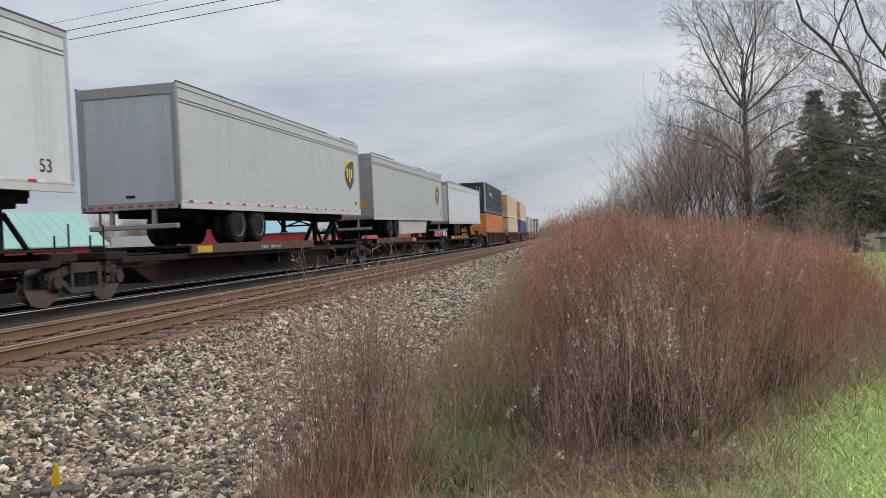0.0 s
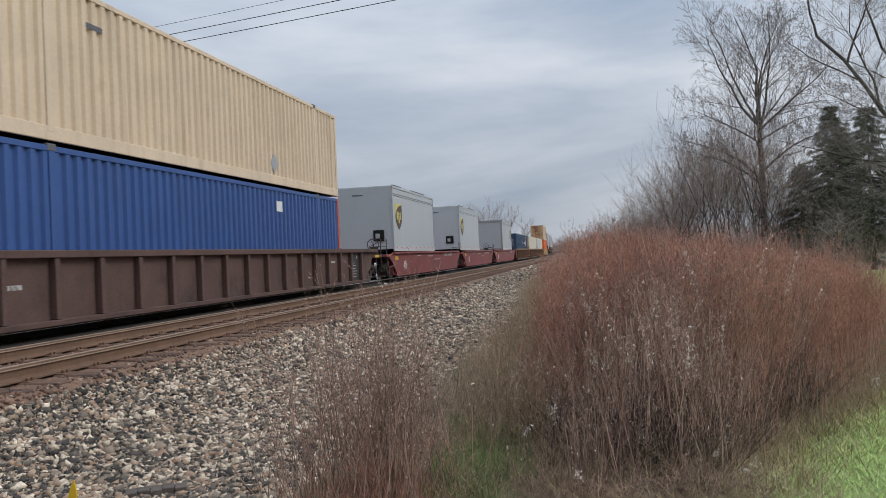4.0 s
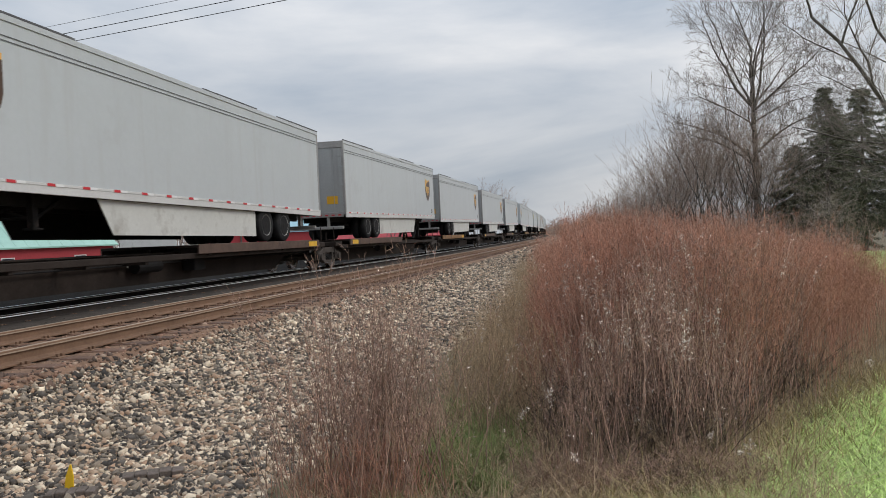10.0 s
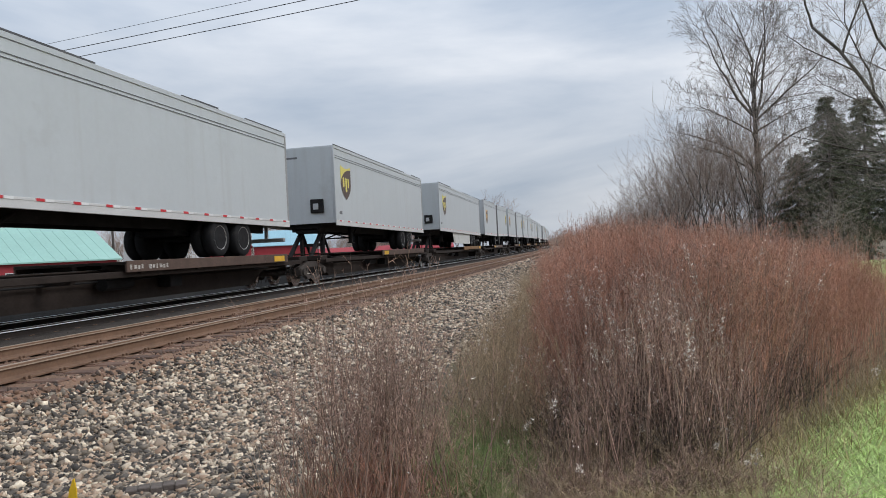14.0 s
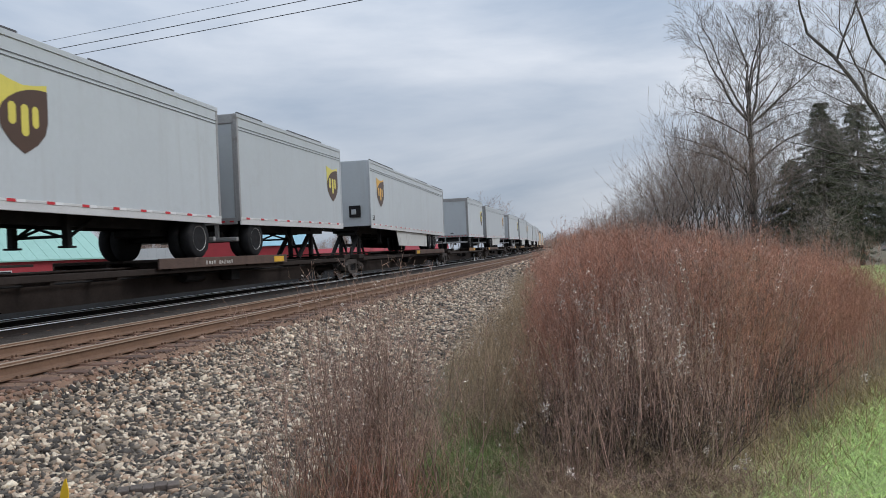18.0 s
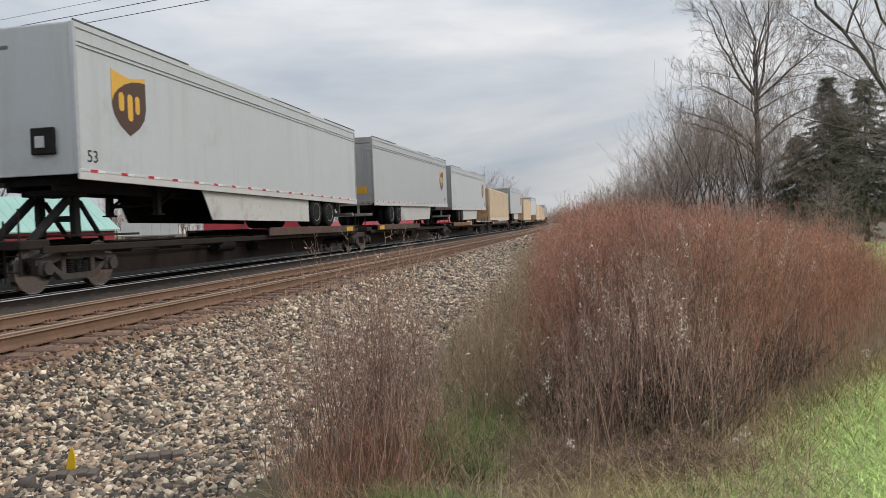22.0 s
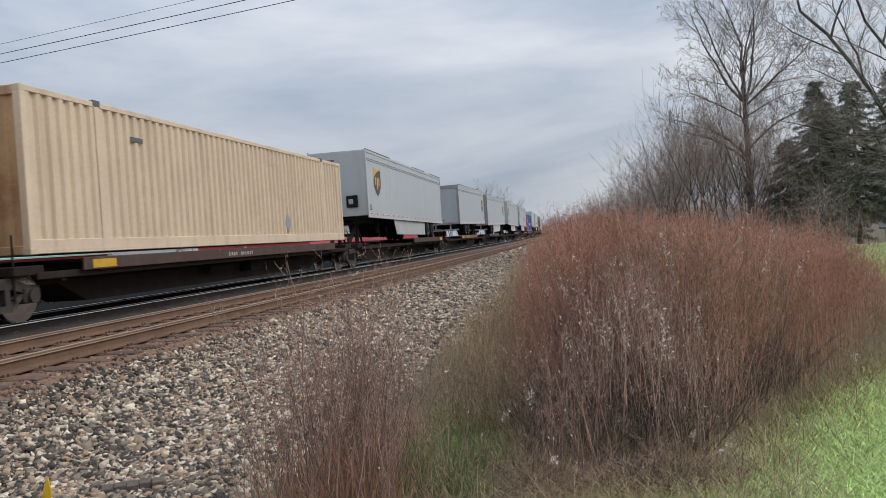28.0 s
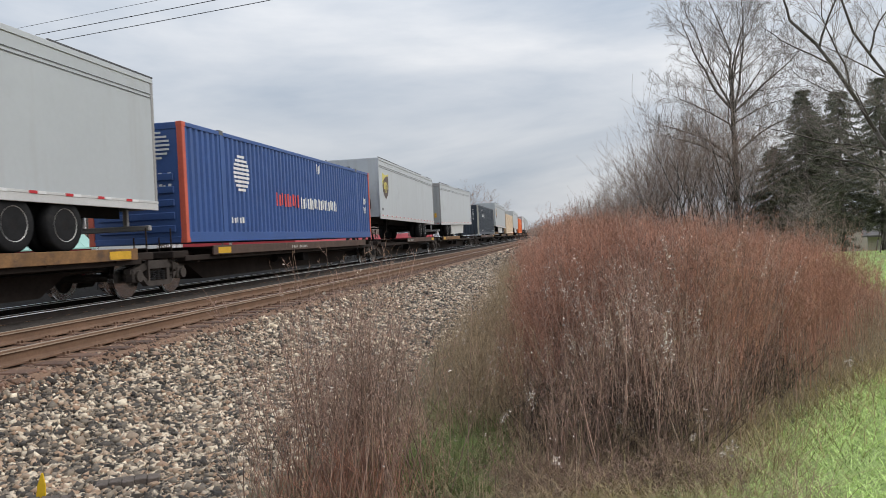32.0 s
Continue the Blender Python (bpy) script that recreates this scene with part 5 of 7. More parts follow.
for s0, s1, far, kind in TRAILERS:
    kw = dict(tone="lime" if kind == "lime" else "gold", badge=kind not in ("white", "plain", "none"))
    if kind in ("white", "plain"):
        kw.update(body="trailer_white")
    if kind == "white" or (kind == "gold" and s1 - s0 > 15):
        kw.update(mark="53")
    if kind == "gold_placard":
        kw.update(placard=True)
    if s1 - s0 < 10:
        kw.update(axles=1, skirt=False, tall=3.03)
        if not far:
            kw.update(badge_at=-2.5)
    elif s1 - s0 < 15 or kind == "plain":
        kw.update(skirt=False)
    put_trailer(s0, s1, far, **kw)

# tan, blue and charcoal containers carried on the spine cars
SPINE_TOP = RAIL_Z + DECK + 0.10
ON_SPINE = [(670.0, "tan"), (706.8, "tan"), (744.0, "tan"), (762.0, "tan"), (779.4, "tan"), (894.6, "blue"), (951.0, "navy"), (987.2, "tan"), (1023.4, "orange")]
for k, (s0, mat) in enumerate(ON_SPINE):
    if mat == "tan":
        put_container(s0, SPINE_TOP, "tan", end_mat="tan_end", deco="tan", **({"doors_near": True} if k == 0 else {}))
    elif mat == "blue":
        put_container(s0, SPINE_TOP, "blue", post="red_post", deco="blue", end_kind="ribbed")
    elif mat == "navy":
        put_container(s0, SPINE_TOP, "navy", post="grey_post", deco="badge_navy")
    else:
        put_container(s0, SPINE_TOP, "orange", deco="orange", end_kind="ribbed")

# the spine units under them, with shared bogies between the units and couplers between the cars
UNITS = [-6.2, 12.4, 30.0, 48.6, 67.6, None,
         281.4, 299.8, 318.0, 336.0, 353.6, 372.2, None, 372.3, 390.7, 407.7, 425.5, 445.0, 464.2, None, 464.3, 483.0, 502.0, 522.4, 541.4, 559.4, None,
         559.5, 578.4, 595.0, 613.9, None, 614.0, 632.8, 650.6, 668.8, None, 668.9, 687.0, 705.2, 724.1, 742.8, 761.5, None, 761.6, 778.7, 797.0, 816.0, 836.9, 856.7, None,
         856.8, 875.5, 893.7, 911.7, 927.7, 948.0, None, 948.1, 968.0, 986.0, 1004.0, 1022.0, 1040.5, None, 1040.6, 1059.6, 1078.6, 1097.6, 1116.6, 1136.0]
runs, run_ = [], []
for u in UNITS + [None]:
    if u is None:
        runs.append(run_)
        run_ = []
    else:
        run_.append(u)
n_unit = 0
for run_ in runs:
    for k, (a, b) in enumerate(zip(run_[:-1], run_[1:])):
        hitches, plats = [], []
        for s0, s1, far, kind in TRAILERS:
            if a - 1.5 < (s0 + s1) / 2 < b + 1.5 and a <= (s0 + s1) / 2 <= b:
                hitches.append(s1 - 0.95 if far else s0 + 0.95)
                if s1 - s0 < 10:
                    plats.append((s0 - 0.1, s0 + 3.0) if far else (s1 - 3.0, s1 + 0.1))
                else:
                    plats.append((s0 + 0.3, s0 + 8.2) if far else (s1 - 8.2, s1 - 0.3))
        for s0, mat in ON_SPINE:
            if a <= s0 + 8 <= b:
                plats.append((s0 + 1.2, s0 + 15.0))
        plats = [(max(p, a + 1.25), min(q, b - 1.25)) for p, q in plats] or [(a + 3, a + 10)]
        if len(plats) == 2 and plats[1][0] - plats[0][1] < 1.0:
            plats = [(plats[0][0], plats[1][1])]
        put_spine(a, b, hitches, plats, (2.0 if k == 0 else None, 2.0 if k == len(run_) - 2 else None), n_unit)
        n_unit += 1

# double stacks and single containers in well cars
for s0, low, low_kw, high, high_kw, car_kw in (
        (70.5, "orange_pale", dict(deco="orange", end_kind="ribbed"), "navy", dict(post="grey_post", deco="badge_navy"), dict(mat="well_brown")),
        (94.6, "tan", dict(end_mat="tan_end", deco="tan"), "tan", dict(end_mat="tan_end", deco="tan_patch"), dict(mat="well_brown")),
        (118.7, "blue", dict(post="red_post", deco="blue_low"), "tan", dict(end_mat="tan_end", deco="tan"), dict(mat="well_brown")),
        (196.3, "navy_blue", dict(deco="side_navy"), None, None, dict(mat="well_tan")),
        (216.6, "cream", dict(end_mat="tan_end", deco="tan"), None, None, dict(mat="well_tan")),
        (236.6, "white", dict(deco="white", end_kind="doors"), None, None, dict(mat="well_tan")),
        (260.6, "orange", dict(deco="orange", end_kind="ribbed"), "tan", dict(end_mat="tan_end", deco="tan"), dict(mat="well_yellow", ribs=False))):
    put_container(s0, WELL_FLOOR, low, **low_kw)
    if high:
        put_container(s0, WELL_FLOOR + 2.97, high, **high_kw)
WELLS = [(67.7, 91.2, "well_brown", True, (1.3, None)), (91.2, 115.3, "well_brown", True, (None, None)), (115.3, 140.2, "well_brown", True, (None, 1.6)),
         (194.0, 214.6, "well_tan", True, (1.6, None)), (214.6, 234.6, "well_tan", True, (None, None)), (234.6, 255.4, "well_tan", True, (None, 1.6)),
         (256.6, 281.3, "well_yellow", False, (1.75, 1.75))]
for a, b, mat, ribs, ends in WELLS:
    lab = {"well_brown": "dark brown ribbed well car", "well_tan": "rust-brown ribbed well car", "well_yellow": "dirty yellow well car with smooth sides"}[mat]
    ride(well_car(b - a, mat, lab, ribs, ends, big="53" if mat == "well_tan" else "", inset=1.35 if mat == "well_tan" else 2.55), (a + b) / 2, RAIL_Z)
# three red wells with short trailers
for a, b, ends in ((140.4, 158.4, (1.6, None)), (158.4, 174.9, (None, None)), (174.9, 193.9, (None, 1.6))):
    ride(well_car(b - a, "well_red", "red well car with smooth sides and white numerals", False, ends, mark="40", inset=1.45), (a + b) / 2, RAIL_Z)
for s0, far, tone in ((142.0, False, "lime"), (158.5, False, "lime"), (182.3, True, "lime")):
    put_trailer(s0, s0 + 8.4, far, z=WELL_FLOOR + 0.12, tilt=0.3, tone=tone, axles=1, skirt=False, tall=3.0)

# ---- plants ----
def tri_tubes(a, b, r0, r1):
    """Thin three-sided tapering tubes from points a to points b, as arrays."""
    w = b - a
    w = w / np.maximum(np.linalg.norm(w, axis=1, keepdims=True), 1e-9)
    ref = np.where(np.abs(w[:, 2:3]) < 0.9, np.array([[0, 0, 1.0]]), np.array([[1.0, 0, 0]]))
    u = np.cross(w, ref)
    u /= np.maximum(np.linalg.norm(u, axis=1, keepdims=True), 1e-9)
    s = np.cross(w, u)
    ring = [(math.cos(q), math.sin(q)) for q in (0.3, 2.394, 4.489)]
    v = np.stack([a + r0[:, None] * (c * u + d * s) for c, d in ring] + [b + r1[:, None] * (c * u + d * s) for c, d in ring], 1)
    k = np.arange(len(a))[:, None, None] * 6
    f = np.array([[0, 1, 4, 3], [1, 2, 5, 4], [2, 0, 3, 5]])[None] + k
    return v.reshape(-1, 3), f.reshape(-1, 4)


def tree_segments(seed, height, spread=0.55, levels=5, trunk_r=0.2, first=0.35, forks=2, lean=0.0, upward=0.35, twigs=3, droop=0.0):
    """The limbs of a bare tree: arrays of starts, ends and radii, by repeated forking."""
    rnd = random.Random(seed)
    segs = []
    todo = [(Vector((0, 0, 0)), Vector((lean, 0, 1)).normalized(), height * first, trunk_r, 0)]
    while todo:
        p, d, n, r, lev = todo.pop()
        steps = 4 if lev < 2 else 3 if lev < levels - 1 else 2
        q, dd = p.copy(), d.copy()
        for k in range(steps):
            dd = (dd + Vector((rnd.gauss(0, 0.10), rnd.gauss(0, 0.10), rnd.gauss(0, 0.06) + (upward * 0.09 if lev else 0) - droop * (lev >= 3) * 0.12))).normalized()
            e = q + dd * (n / steps)
            ra, rb = r * (1 - 0.42 * k / steps), r * (1 - 0.42 * (k + 1) / steps)
            segs.append((q.copy(), e.copy(), ra, rb, lev))
            q = e
            if lev >= 1 and lev < levels and k < steps - 1:
                for _ in range(1 if lev < 3 else rnd.randint(1, 2)):
                    side_ = Vector((rnd.gauss(0, 1), rnd.gauss(0, 1), rnd.gauss(0.15, 0.5))).normalized()
                    nd = (dd * (1 - spread) + side_ * spread * 1.1 + Vector((0, 0, upward * 0.5))).normalized()
                    todo.append((q.copy(), nd, n * rnd.uniform(0.45, 0.7), rb * 0.5, lev + 1))
        if lev < levels:
            for k in range(forks if lev else forks + 1):
                ang = rnd.uniform(0, 2 * math.pi) if lev else 2 * math.pi * k / (forks + 1) + rnd.uniform(-0.5, 0.5)
                out = Vector((math.cos(ang), math.sin(ang), 0))
                tilt = rnd.uniform(0.3, 0.75) * spread / 0.55
                nd = (dd + out * tilt + Vector((0, 0, upward * 0.3))).normalized()
                todo.append((q.copy(), nd, n * rnd.uniform(0.62, 0.86), max(0.004, r * 0.58 * rnd.uniform(0.75, 1.0)), lev + 1))
    return segs


def bare_tree(name, label, seed, height, group="", twig="twig", thin=0.0045, **kw):
    """A leafless tree: a tapered trunk with its limbs, and a crown of fine twigs."""
    segs = tree_segments(seed, height, **kw)
    top = max(e.z for _, e, _, _, _ in segs)
    sc = height / top
    A = np.array([tuple(q) for q, *_ in segs]) * sc
    B = np.array([tuple(e) for _, e, *_ in segs]) * sc
    R0 = np.maximum([s[2] for s in segs], thin)
    R1 = np.maximum([s[3] for s in segs], thin * 0.7)
    lev = np.array([s[4] for s in segs])
    root = thing(name, label, "tree", group)
    low = Shape()
    for q, e, ra, rb, lv in segs:
        if lv <= 1:
            low.bar(q * sc, e * sc, ra, 8, rb)
    part("trunk", low, "bark", root, "grey bark trunk and main limbs", True)
    m = lev > 1
    v, f = tri_tubes(A[m], B[m], R0[m], R1[m])
    part("crown", array_mesh("crown", v, f, M[twig]), "", root, "crown of fine bare twigs")
    return root


def conifer(seed, height, radius, skirt=2.0):
    rnd = np.random.default_rng(seed)
    root = thing("spruce_tree", "dark green spruce with drooping branches", "tree", "spruces behind the weeds")
    part("trunk", Shape().bar((0, 0, 0), (0, 0, height * 0.97), 0.17, 8, 0.02), "bark", root)
    va, fa, n0 = [], [], 0
    boughs = Shape()
    for z in np.arange(skirt, height * 0.985, 0.19):
        r = radius * (1 - z / height) ** 0.66 * rnd.uniform(0.75, 1.1) + 0.12
        for k in range(7):
            a = rnd.uniform(0, 2 * math.pi)
            tip = np.array([math.cos(a) * r, math.sin(a) * r, z - 0.22 * r + rnd.uniform(-0.1, 0.1)])
            base = np.array([0, 0, z])
            if k < 3:
                boughs.bar(tuple(base), tuple(tip), 0.018, 4, 0.006)
            m = int(40 + 66 * r)
            tt = rnd.uniform(0.15, 1.0, m)[:, None]
            c = base + (tip - base) * tt + rnd.normal(0, 0.05, (m, 3))
            d = (tip - base) / (np.linalg.norm(tip - base) + 1e-6)
            side_ = np.cross(d, (0, 0, 1.0))
            w = d * 0.5 + side_ * rnd.choice((-1, 1), m)[:, None] * rnd.uniform(0.3, 0.9, m)[:, None] + np.array([0, 0, -0.35]) + rnd.normal(0, 0.25, (m, 3))
            w /= np.linalg.norm(w, axis=1, keepdims=True)
            ln = rnd.uniform(0.10, 0.22, m)[:, None]
            cr = np.cross(w, rnd.normal(0, 1, (m, 3)))
            cr /= np.linalg.norm(cr, axis=1, keepdims=True)
            v = np.stack([c - cr * 0.016, c + cr * 0.016, c + w * ln], 1).reshape(-1, 3)
            va.append(v)
            fa.append(np.arange(len(v)).reshape(-1, 3) + n0)
            n0 += len(v)
    part("branchwork", boughs, "bark", root, "thin drooping boughs", kind="stuff")
    part("needles", array_mesh("needles", np.concatenate(va), np.concatenate(fa), M["needle"]), "", root, "dense dark green needles")
    return root


def place(ob, x, y, turn=0.0, sc=1.0, dz=0.0):
    ob.matrix_basis = pose(x, y, ground_z(x, y) - 0.03 + dz, 0, 0, turn)
    if sc != 1.0:
        ob.scale = (sc, sc, sc)
    return ob


# the big tree: a straight trunk, a fork of strong limbs and two lower ones
def limbed_tree(name, label, seed, trunk, trunk_r, limbs, levels, x_lean=0.0, twig="twig", bark="bark"):
    """trunk: its length; limbs: (height on the trunk, azimuth, angle from upright, length, radius, how far it bends outwards)."""
    rnd_ = random.Random(seed)
    root = thing(name, label, "tree")
    wood, A, B, R0, R1 = Shape(), [], [], [], []
    p = Vector((0, 0, 0))
    line = [p.copy()]
    wob = 0.012 if abs(x_lean) < 0.1 else 0.10
    for k in range(8):
        e = p + Vector((x_lean + rnd_.gauss(0, wob), rnd_.gauss(0, wob), 1.0)).normalized() * (trunk / 8)
        line.append(e.copy())
        wood.bar(p, e, trunk_r * (1 - 0.065 * k), 10, trunk_r * (1 - 0.065 * (k + 1)))
        p = e
    todo = []
    for z, az, tilt, n, r, curl in limbs:
        d = Vector((math.cos(radians(az)) * math.sin(radians(tilt)), math.sin(radians(az)) * math.sin(radians(tilt)), math.cos(radians(tilt))))
        at = [float(np.interp(z, [q.z for q in line], [q[i] for q in line])) for i in range(3)]
        todo.append((Vector(at), d, n, r, 1, Vector((math.cos(radians(az)), math.sin(radians(az)), -0.35)) * curl))
    while todo:
        q, d, n, r, lev, bend = todo.pop()
        steps = 9 if lev == 1 else 5 if lev < levels else 3
        for k in range(steps):
            d = (d + Vector((rnd_.gauss(0, 0.13), rnd_.gauss(0, 0.13), rnd_.gauss(0.012 if lev == 1 else 0.03, 0.09))) + bend / steps).normalized()
            e = q + d * (n / steps)
            ra, rb = max(0.006, r * (1 - 0.85 * k / steps)), max(0.0045, r * (1 - 0.85 * (k + 1) / steps))
            if lev == 1:
                wood.bar(q, e, ra * 0.95, 8, rb * 0.95)
            else:
                A.append(tuple(q)), B.append(tuple(e)), R0.append(ra), R1.append(rb)
            q = e
            if lev < levels and (k or lev > 1):
                for _ in range(2 if rnd_.random() < (0.5, 0.35, 0.2, 0.1)[min(lev, 4) - 1] else 1):
                    side_ = d.cross(Vector((rnd_.gauss(0, 1), rnd_.gauss(0, 1), rnd_.gauss(0, 1)))).normalized()
                    nd = (d * 0.72 + side_ * rnd_.uniform(0.5, 0.9) + Vector((0, 0, 0.12))).normalized()
                    todo.append((q.copy(), nd, n * (rnd_.uniform(0.38, 0.60) if lev == 1 else rnd_.uniform(0.32, 0.55)) * (1.2 - 0.75 * k / steps), max(0.006, rb * 0.5), lev + 1, Vector((0, 0, 0))))
    part("trunk", wood, bark, root, "bare trunk and main limbs", True)
    v, f = tri_tubes(np.array(A), np.array(B), np.array(R0), np.array(R1))
    part("crown", array_mesh("crown", v, f, M[twig]), "", root, "open crown of fine bare twigs")
    return root


place(limbed_tree("big_bare_tree", "tall leafless tree with a forked grey trunk", 7, 8.3, 0.235, [
    (5.0, 176, 24, 6.0, 0.085, 0.75), (4.9, 190, 46, 4.6, 0.075, 0.2), (5.6, 4, 34, 5.0, 0.075, 0.3), (8.2, 182, 40, 6.0, 0.09, 0.0), (8.25, 168, 22, 6.4, 0.075, -0.1), (8.3, 195, 10, 6.2, 0.08, 0.0), (8.3, 12, 7, 7.0, 0.10, 0.0),
    (8.2, 355, 22, 6.0, 0.085, 0.1), (8.0, 5, 48, 5.0, 0.08, 0.1), (7.4, 350, 60, 4.2, 0.05, 0.2), (7.7, 90, 30, 6.0, 0.08, 0.0), (7.9, 265, 26, 6.0, 0.08, 0.0), (6.4, 60, 52, 4.4, 0.05, 0.2), (6.8, 240, 56, 4.4, 0.05, 0.2), (7.2, 205, 52, 4.6, 0.05, 0.2), (3.9, 330, 55, 3.0, 0.035, 0.2)], 4, -0.008), 8.62, 43.7, 0)
for k, (x, y, hgt, rad) in enumerate(((12.3, 44.0, 9.4, 2.7), (14.5, 45.4, 9.6, 3.2), (16.9, 46.2, 10.4, 3.4), (19.2, 45.4, 10.2, 3.4), (13.6, 47.5, 8.4, 3.0), (21.2, 47.6, 10.0, 3.4), (11.0, 45.6, 6.6, 2.5))):
    place(conifer(20 + k, hgt, rad, 1.2 if k in (0, 4, 6) else 2.1), x, y, 70 * k)
place(limbed_tree("leaning_bare_tree", "dark leafless tree leaning over the weeds", 31, 12.6, 0.125, [
    (11.0, 182, 30, 4.5, 0.06, 0.0), (9.4, 10, 12, 4.5, 0.06, 0.0), (8.6, 190, 62, 4.5, 0.045, -0.3), (7.4, 150, 12, 5.5, 0.06, 0.0), (6.2, 20, 28, 5.0, 0.05, 0.0), (4.6, 182, 74, 6.0, 0.055, 0.1), (3.4, 170, 66, 6.0, 0.05, -0.2), (2.0, 185, 56, 7.0, 0.05, 0.1), (6.9, 200, 80, 3.8, 0.035, 0.0), (5.4, 215, 40, 4.0, 0.04, 0.0)], 4, -0.55, "twig", "dark_bark"), 16.0, 35.5, 0)
place(limbed_tree("bare_tree", "leafless tree with crossing boughs", 36, 13.6, 0.10, [
    (11.5, 175, 24, 4.0, 0.05, 0.0), (9.4, 10, 14, 4.6, 0.055, 0.0), (8.2, 190, 62, 4.6, 0.045, 0.0), (6.4, 165, 70, 4.6, 0.04, 0.0), (7.4, 20, 24, 5.0, 0.05, 0.0), (5.0, 200, 75, 4.0, 0.035, 0.0), (6.8, 270, 40, 5.0, 0.05, 0.0)], 3, -0.52, "twig", "dark_bark"), 18.3, 38.0, 0)

# the wood beyond: five kinds, copied
kinds = []
for k, (seed, hgt, spr, fst, lv) in enumerate(((51, 10.0, 0.50, 0.40, 4), (52, 8.5, 0.55, 0.34, 4), (53, 10.5, 0.46, 0.44, 4), (54, 6.5, 0.6, 0.26, 4), (55, 4.6, 0.65, 0.18, 4))):
    kinds.append(bare_tree("wood_tree", "slender leafless tree at the edge of the wood", seed, hgt, "trees of the wood", "twig_far", spread=spr, levels=lv, trunk_r=0.0058 * hgt, first=fst, upward=0.38))
kinds.append(bare_tree("wood_tree", "leafless tree far off beyond the fields", 56, 11.0, "trees of the wood", "twig_far", 0.016, spread=0.55, levels=4, trunk_r=0.11, first=0.25, upward=0.4))
kinds.append(bare_tree("wood_tree", "pale leafless sapling before the spruces", 57, 5.5, "trees of the wood", "twig_pale", spread=0.75, levels=4, trunk_r=0.035, first=0.24, upward=0.12))
rnd = random.Random(4)
used = [False] * 7
size = (10.0, 8.5, 10.5, 6.5, 4.6)
spots = []


def grow(x, y, h_):
    k = min(range(5), key=lambda q: abs(size[q] - h_) + rnd.random() * 1.5)
    if math.hypot(x, y) > 75:
        spots.append((x, y, 5, rnd.uniform(0, 360), h_ / 11.0))
    else:
        spots.append((x, y, k, rnd.uniform(0, 360), h_ / size[k]))


for k in range(74):        # the edge of the wood, rising away from the line
    x = -0.8 + 10.3 * (k + rnd.random()) / 74
    grow(x, rnd.uniform(39.5, 48), min(9.9, 3.4 + 1.15 * x) * rnd.uniform(0.72, 1.05))
for k in range(30):
    grow(rnd.uniform(8, 27), rnd.uniform(47, 58), rnd.uniform(6.5, 10.5))
for k in range(9):        # thin bare trees before the spruces
    spots.append((rnd.uniform(9.8, 17), rnd.uniform(36.5, 41), 6, rnd.uniform(0, 360), rnd.uniform(0.5, 1.05)))
for k in range(46):        # along the line, further off
    y = rnd.uniform(50, 230)
    off = abs(rnd.gauss(0, 6))
    grow(1.6 - 0.5 * y * y / RADIUS + off, y, rnd.uniform(2.8, 4.2) + 0.3 * off)
for k in range(34):        # scrub at the wood's foot
    y = rnd.uniform(33, 60)
    grow(0.6 + abs(rnd.gauss(0, 6.5)), y, rnd.uniform(1.8, 3.2))
for x, y, h_ in ((-25.6, 160, 14.6), (-22.5, 163, 13.2), (-29.0, 160, 13.2), (-27.5, 168, 14.2), (-32.0, 166, 11.8), (-18.5, 170, 10.2), (-35.5, 165, 10.8)):        # a clump beyond the bend
    grow(x, y, h_)
for k in range(150):       # a line of bare trees far off beyond the train
    az, d_ = radians(rnd.uniform(13, 48)), rnd.uniform(140, 190)
    grow(-d_ * math.sin(az), d_ * math.cos(az), rnd.uniform(6.5, 11.0))
for k in range(24):
    y = rnd.uniform(230, 420)
    grow(X_MAIN - 0.5 * y * y / RADIUS - rnd.uniform(22, 50), y, rnd.uniform(11, 17))
for x, y, k, turn, sc in spots:
    t = copy_thing(kinds[k], Matrix.Identity(4)) if used[k] else kinds[k]
    used[k] = True
    place(t, x, y, turn, sc)
place(bare_tree("yard_tree", "large leafless tree in a yard behind the train", 61, 14.5, "", "twig_far", 0.008, spread=0.6, levels=5, trunk_r=0.3, first=0.22), -55.6, 60.0, 10)

# brush between the trunks, and added shade-coloured brush on the far side of the train
def brush(name, label, pts, hgt, mat, seed, n_br=9, r0=0.012, lift=0.0):
    g = np.random.default_rng(seed)
    a = np.array([(x, y, ground_z(x, y) - 0.05 + lift) for x, y in pts])
    n = len(a)
    hh = hgt * g.uniform(0.45, 1.0, n)
    b = a + np.stack([g.normal(0, 0.15, n) * hh, g.normal(0, 0.15, n) * hh, hh], 1)
    A, B, Ra, Rb = [a], [b], [np.full(n, r0)], [np.full(n, r0 * 0.4)]
    for _ in range(n_br):
        q = g.uniform(0.1, 0.95, (n, 1))
        s0_ = a + (b - a) * q
        w = np.stack([g.normal(0, 1, n), g.normal(0, 1, n), g.uniform(0.2, 1.6, n)], 1)
        w /= np.linalg.norm(w, axis=1, keepdims=True)
        A.append(s0_), B.append(s0_ + w * hh[:, None] * 0.33 * g.uniform(0.5, 1.2, (n, 1))), Ra.append(np.full(n, r0 * 0.55)), Rb.append(np.full(n, r0 * 0.25))
    v_, f_ = tri_tubes(np.concatenate(A), np.concatenate(B), np.concatenate(Ra), np.concatenate(Rb))
    return tagged(new(name, array_mesh(name, v_, f_, M[mat])), label, "brush", kind="stuff")


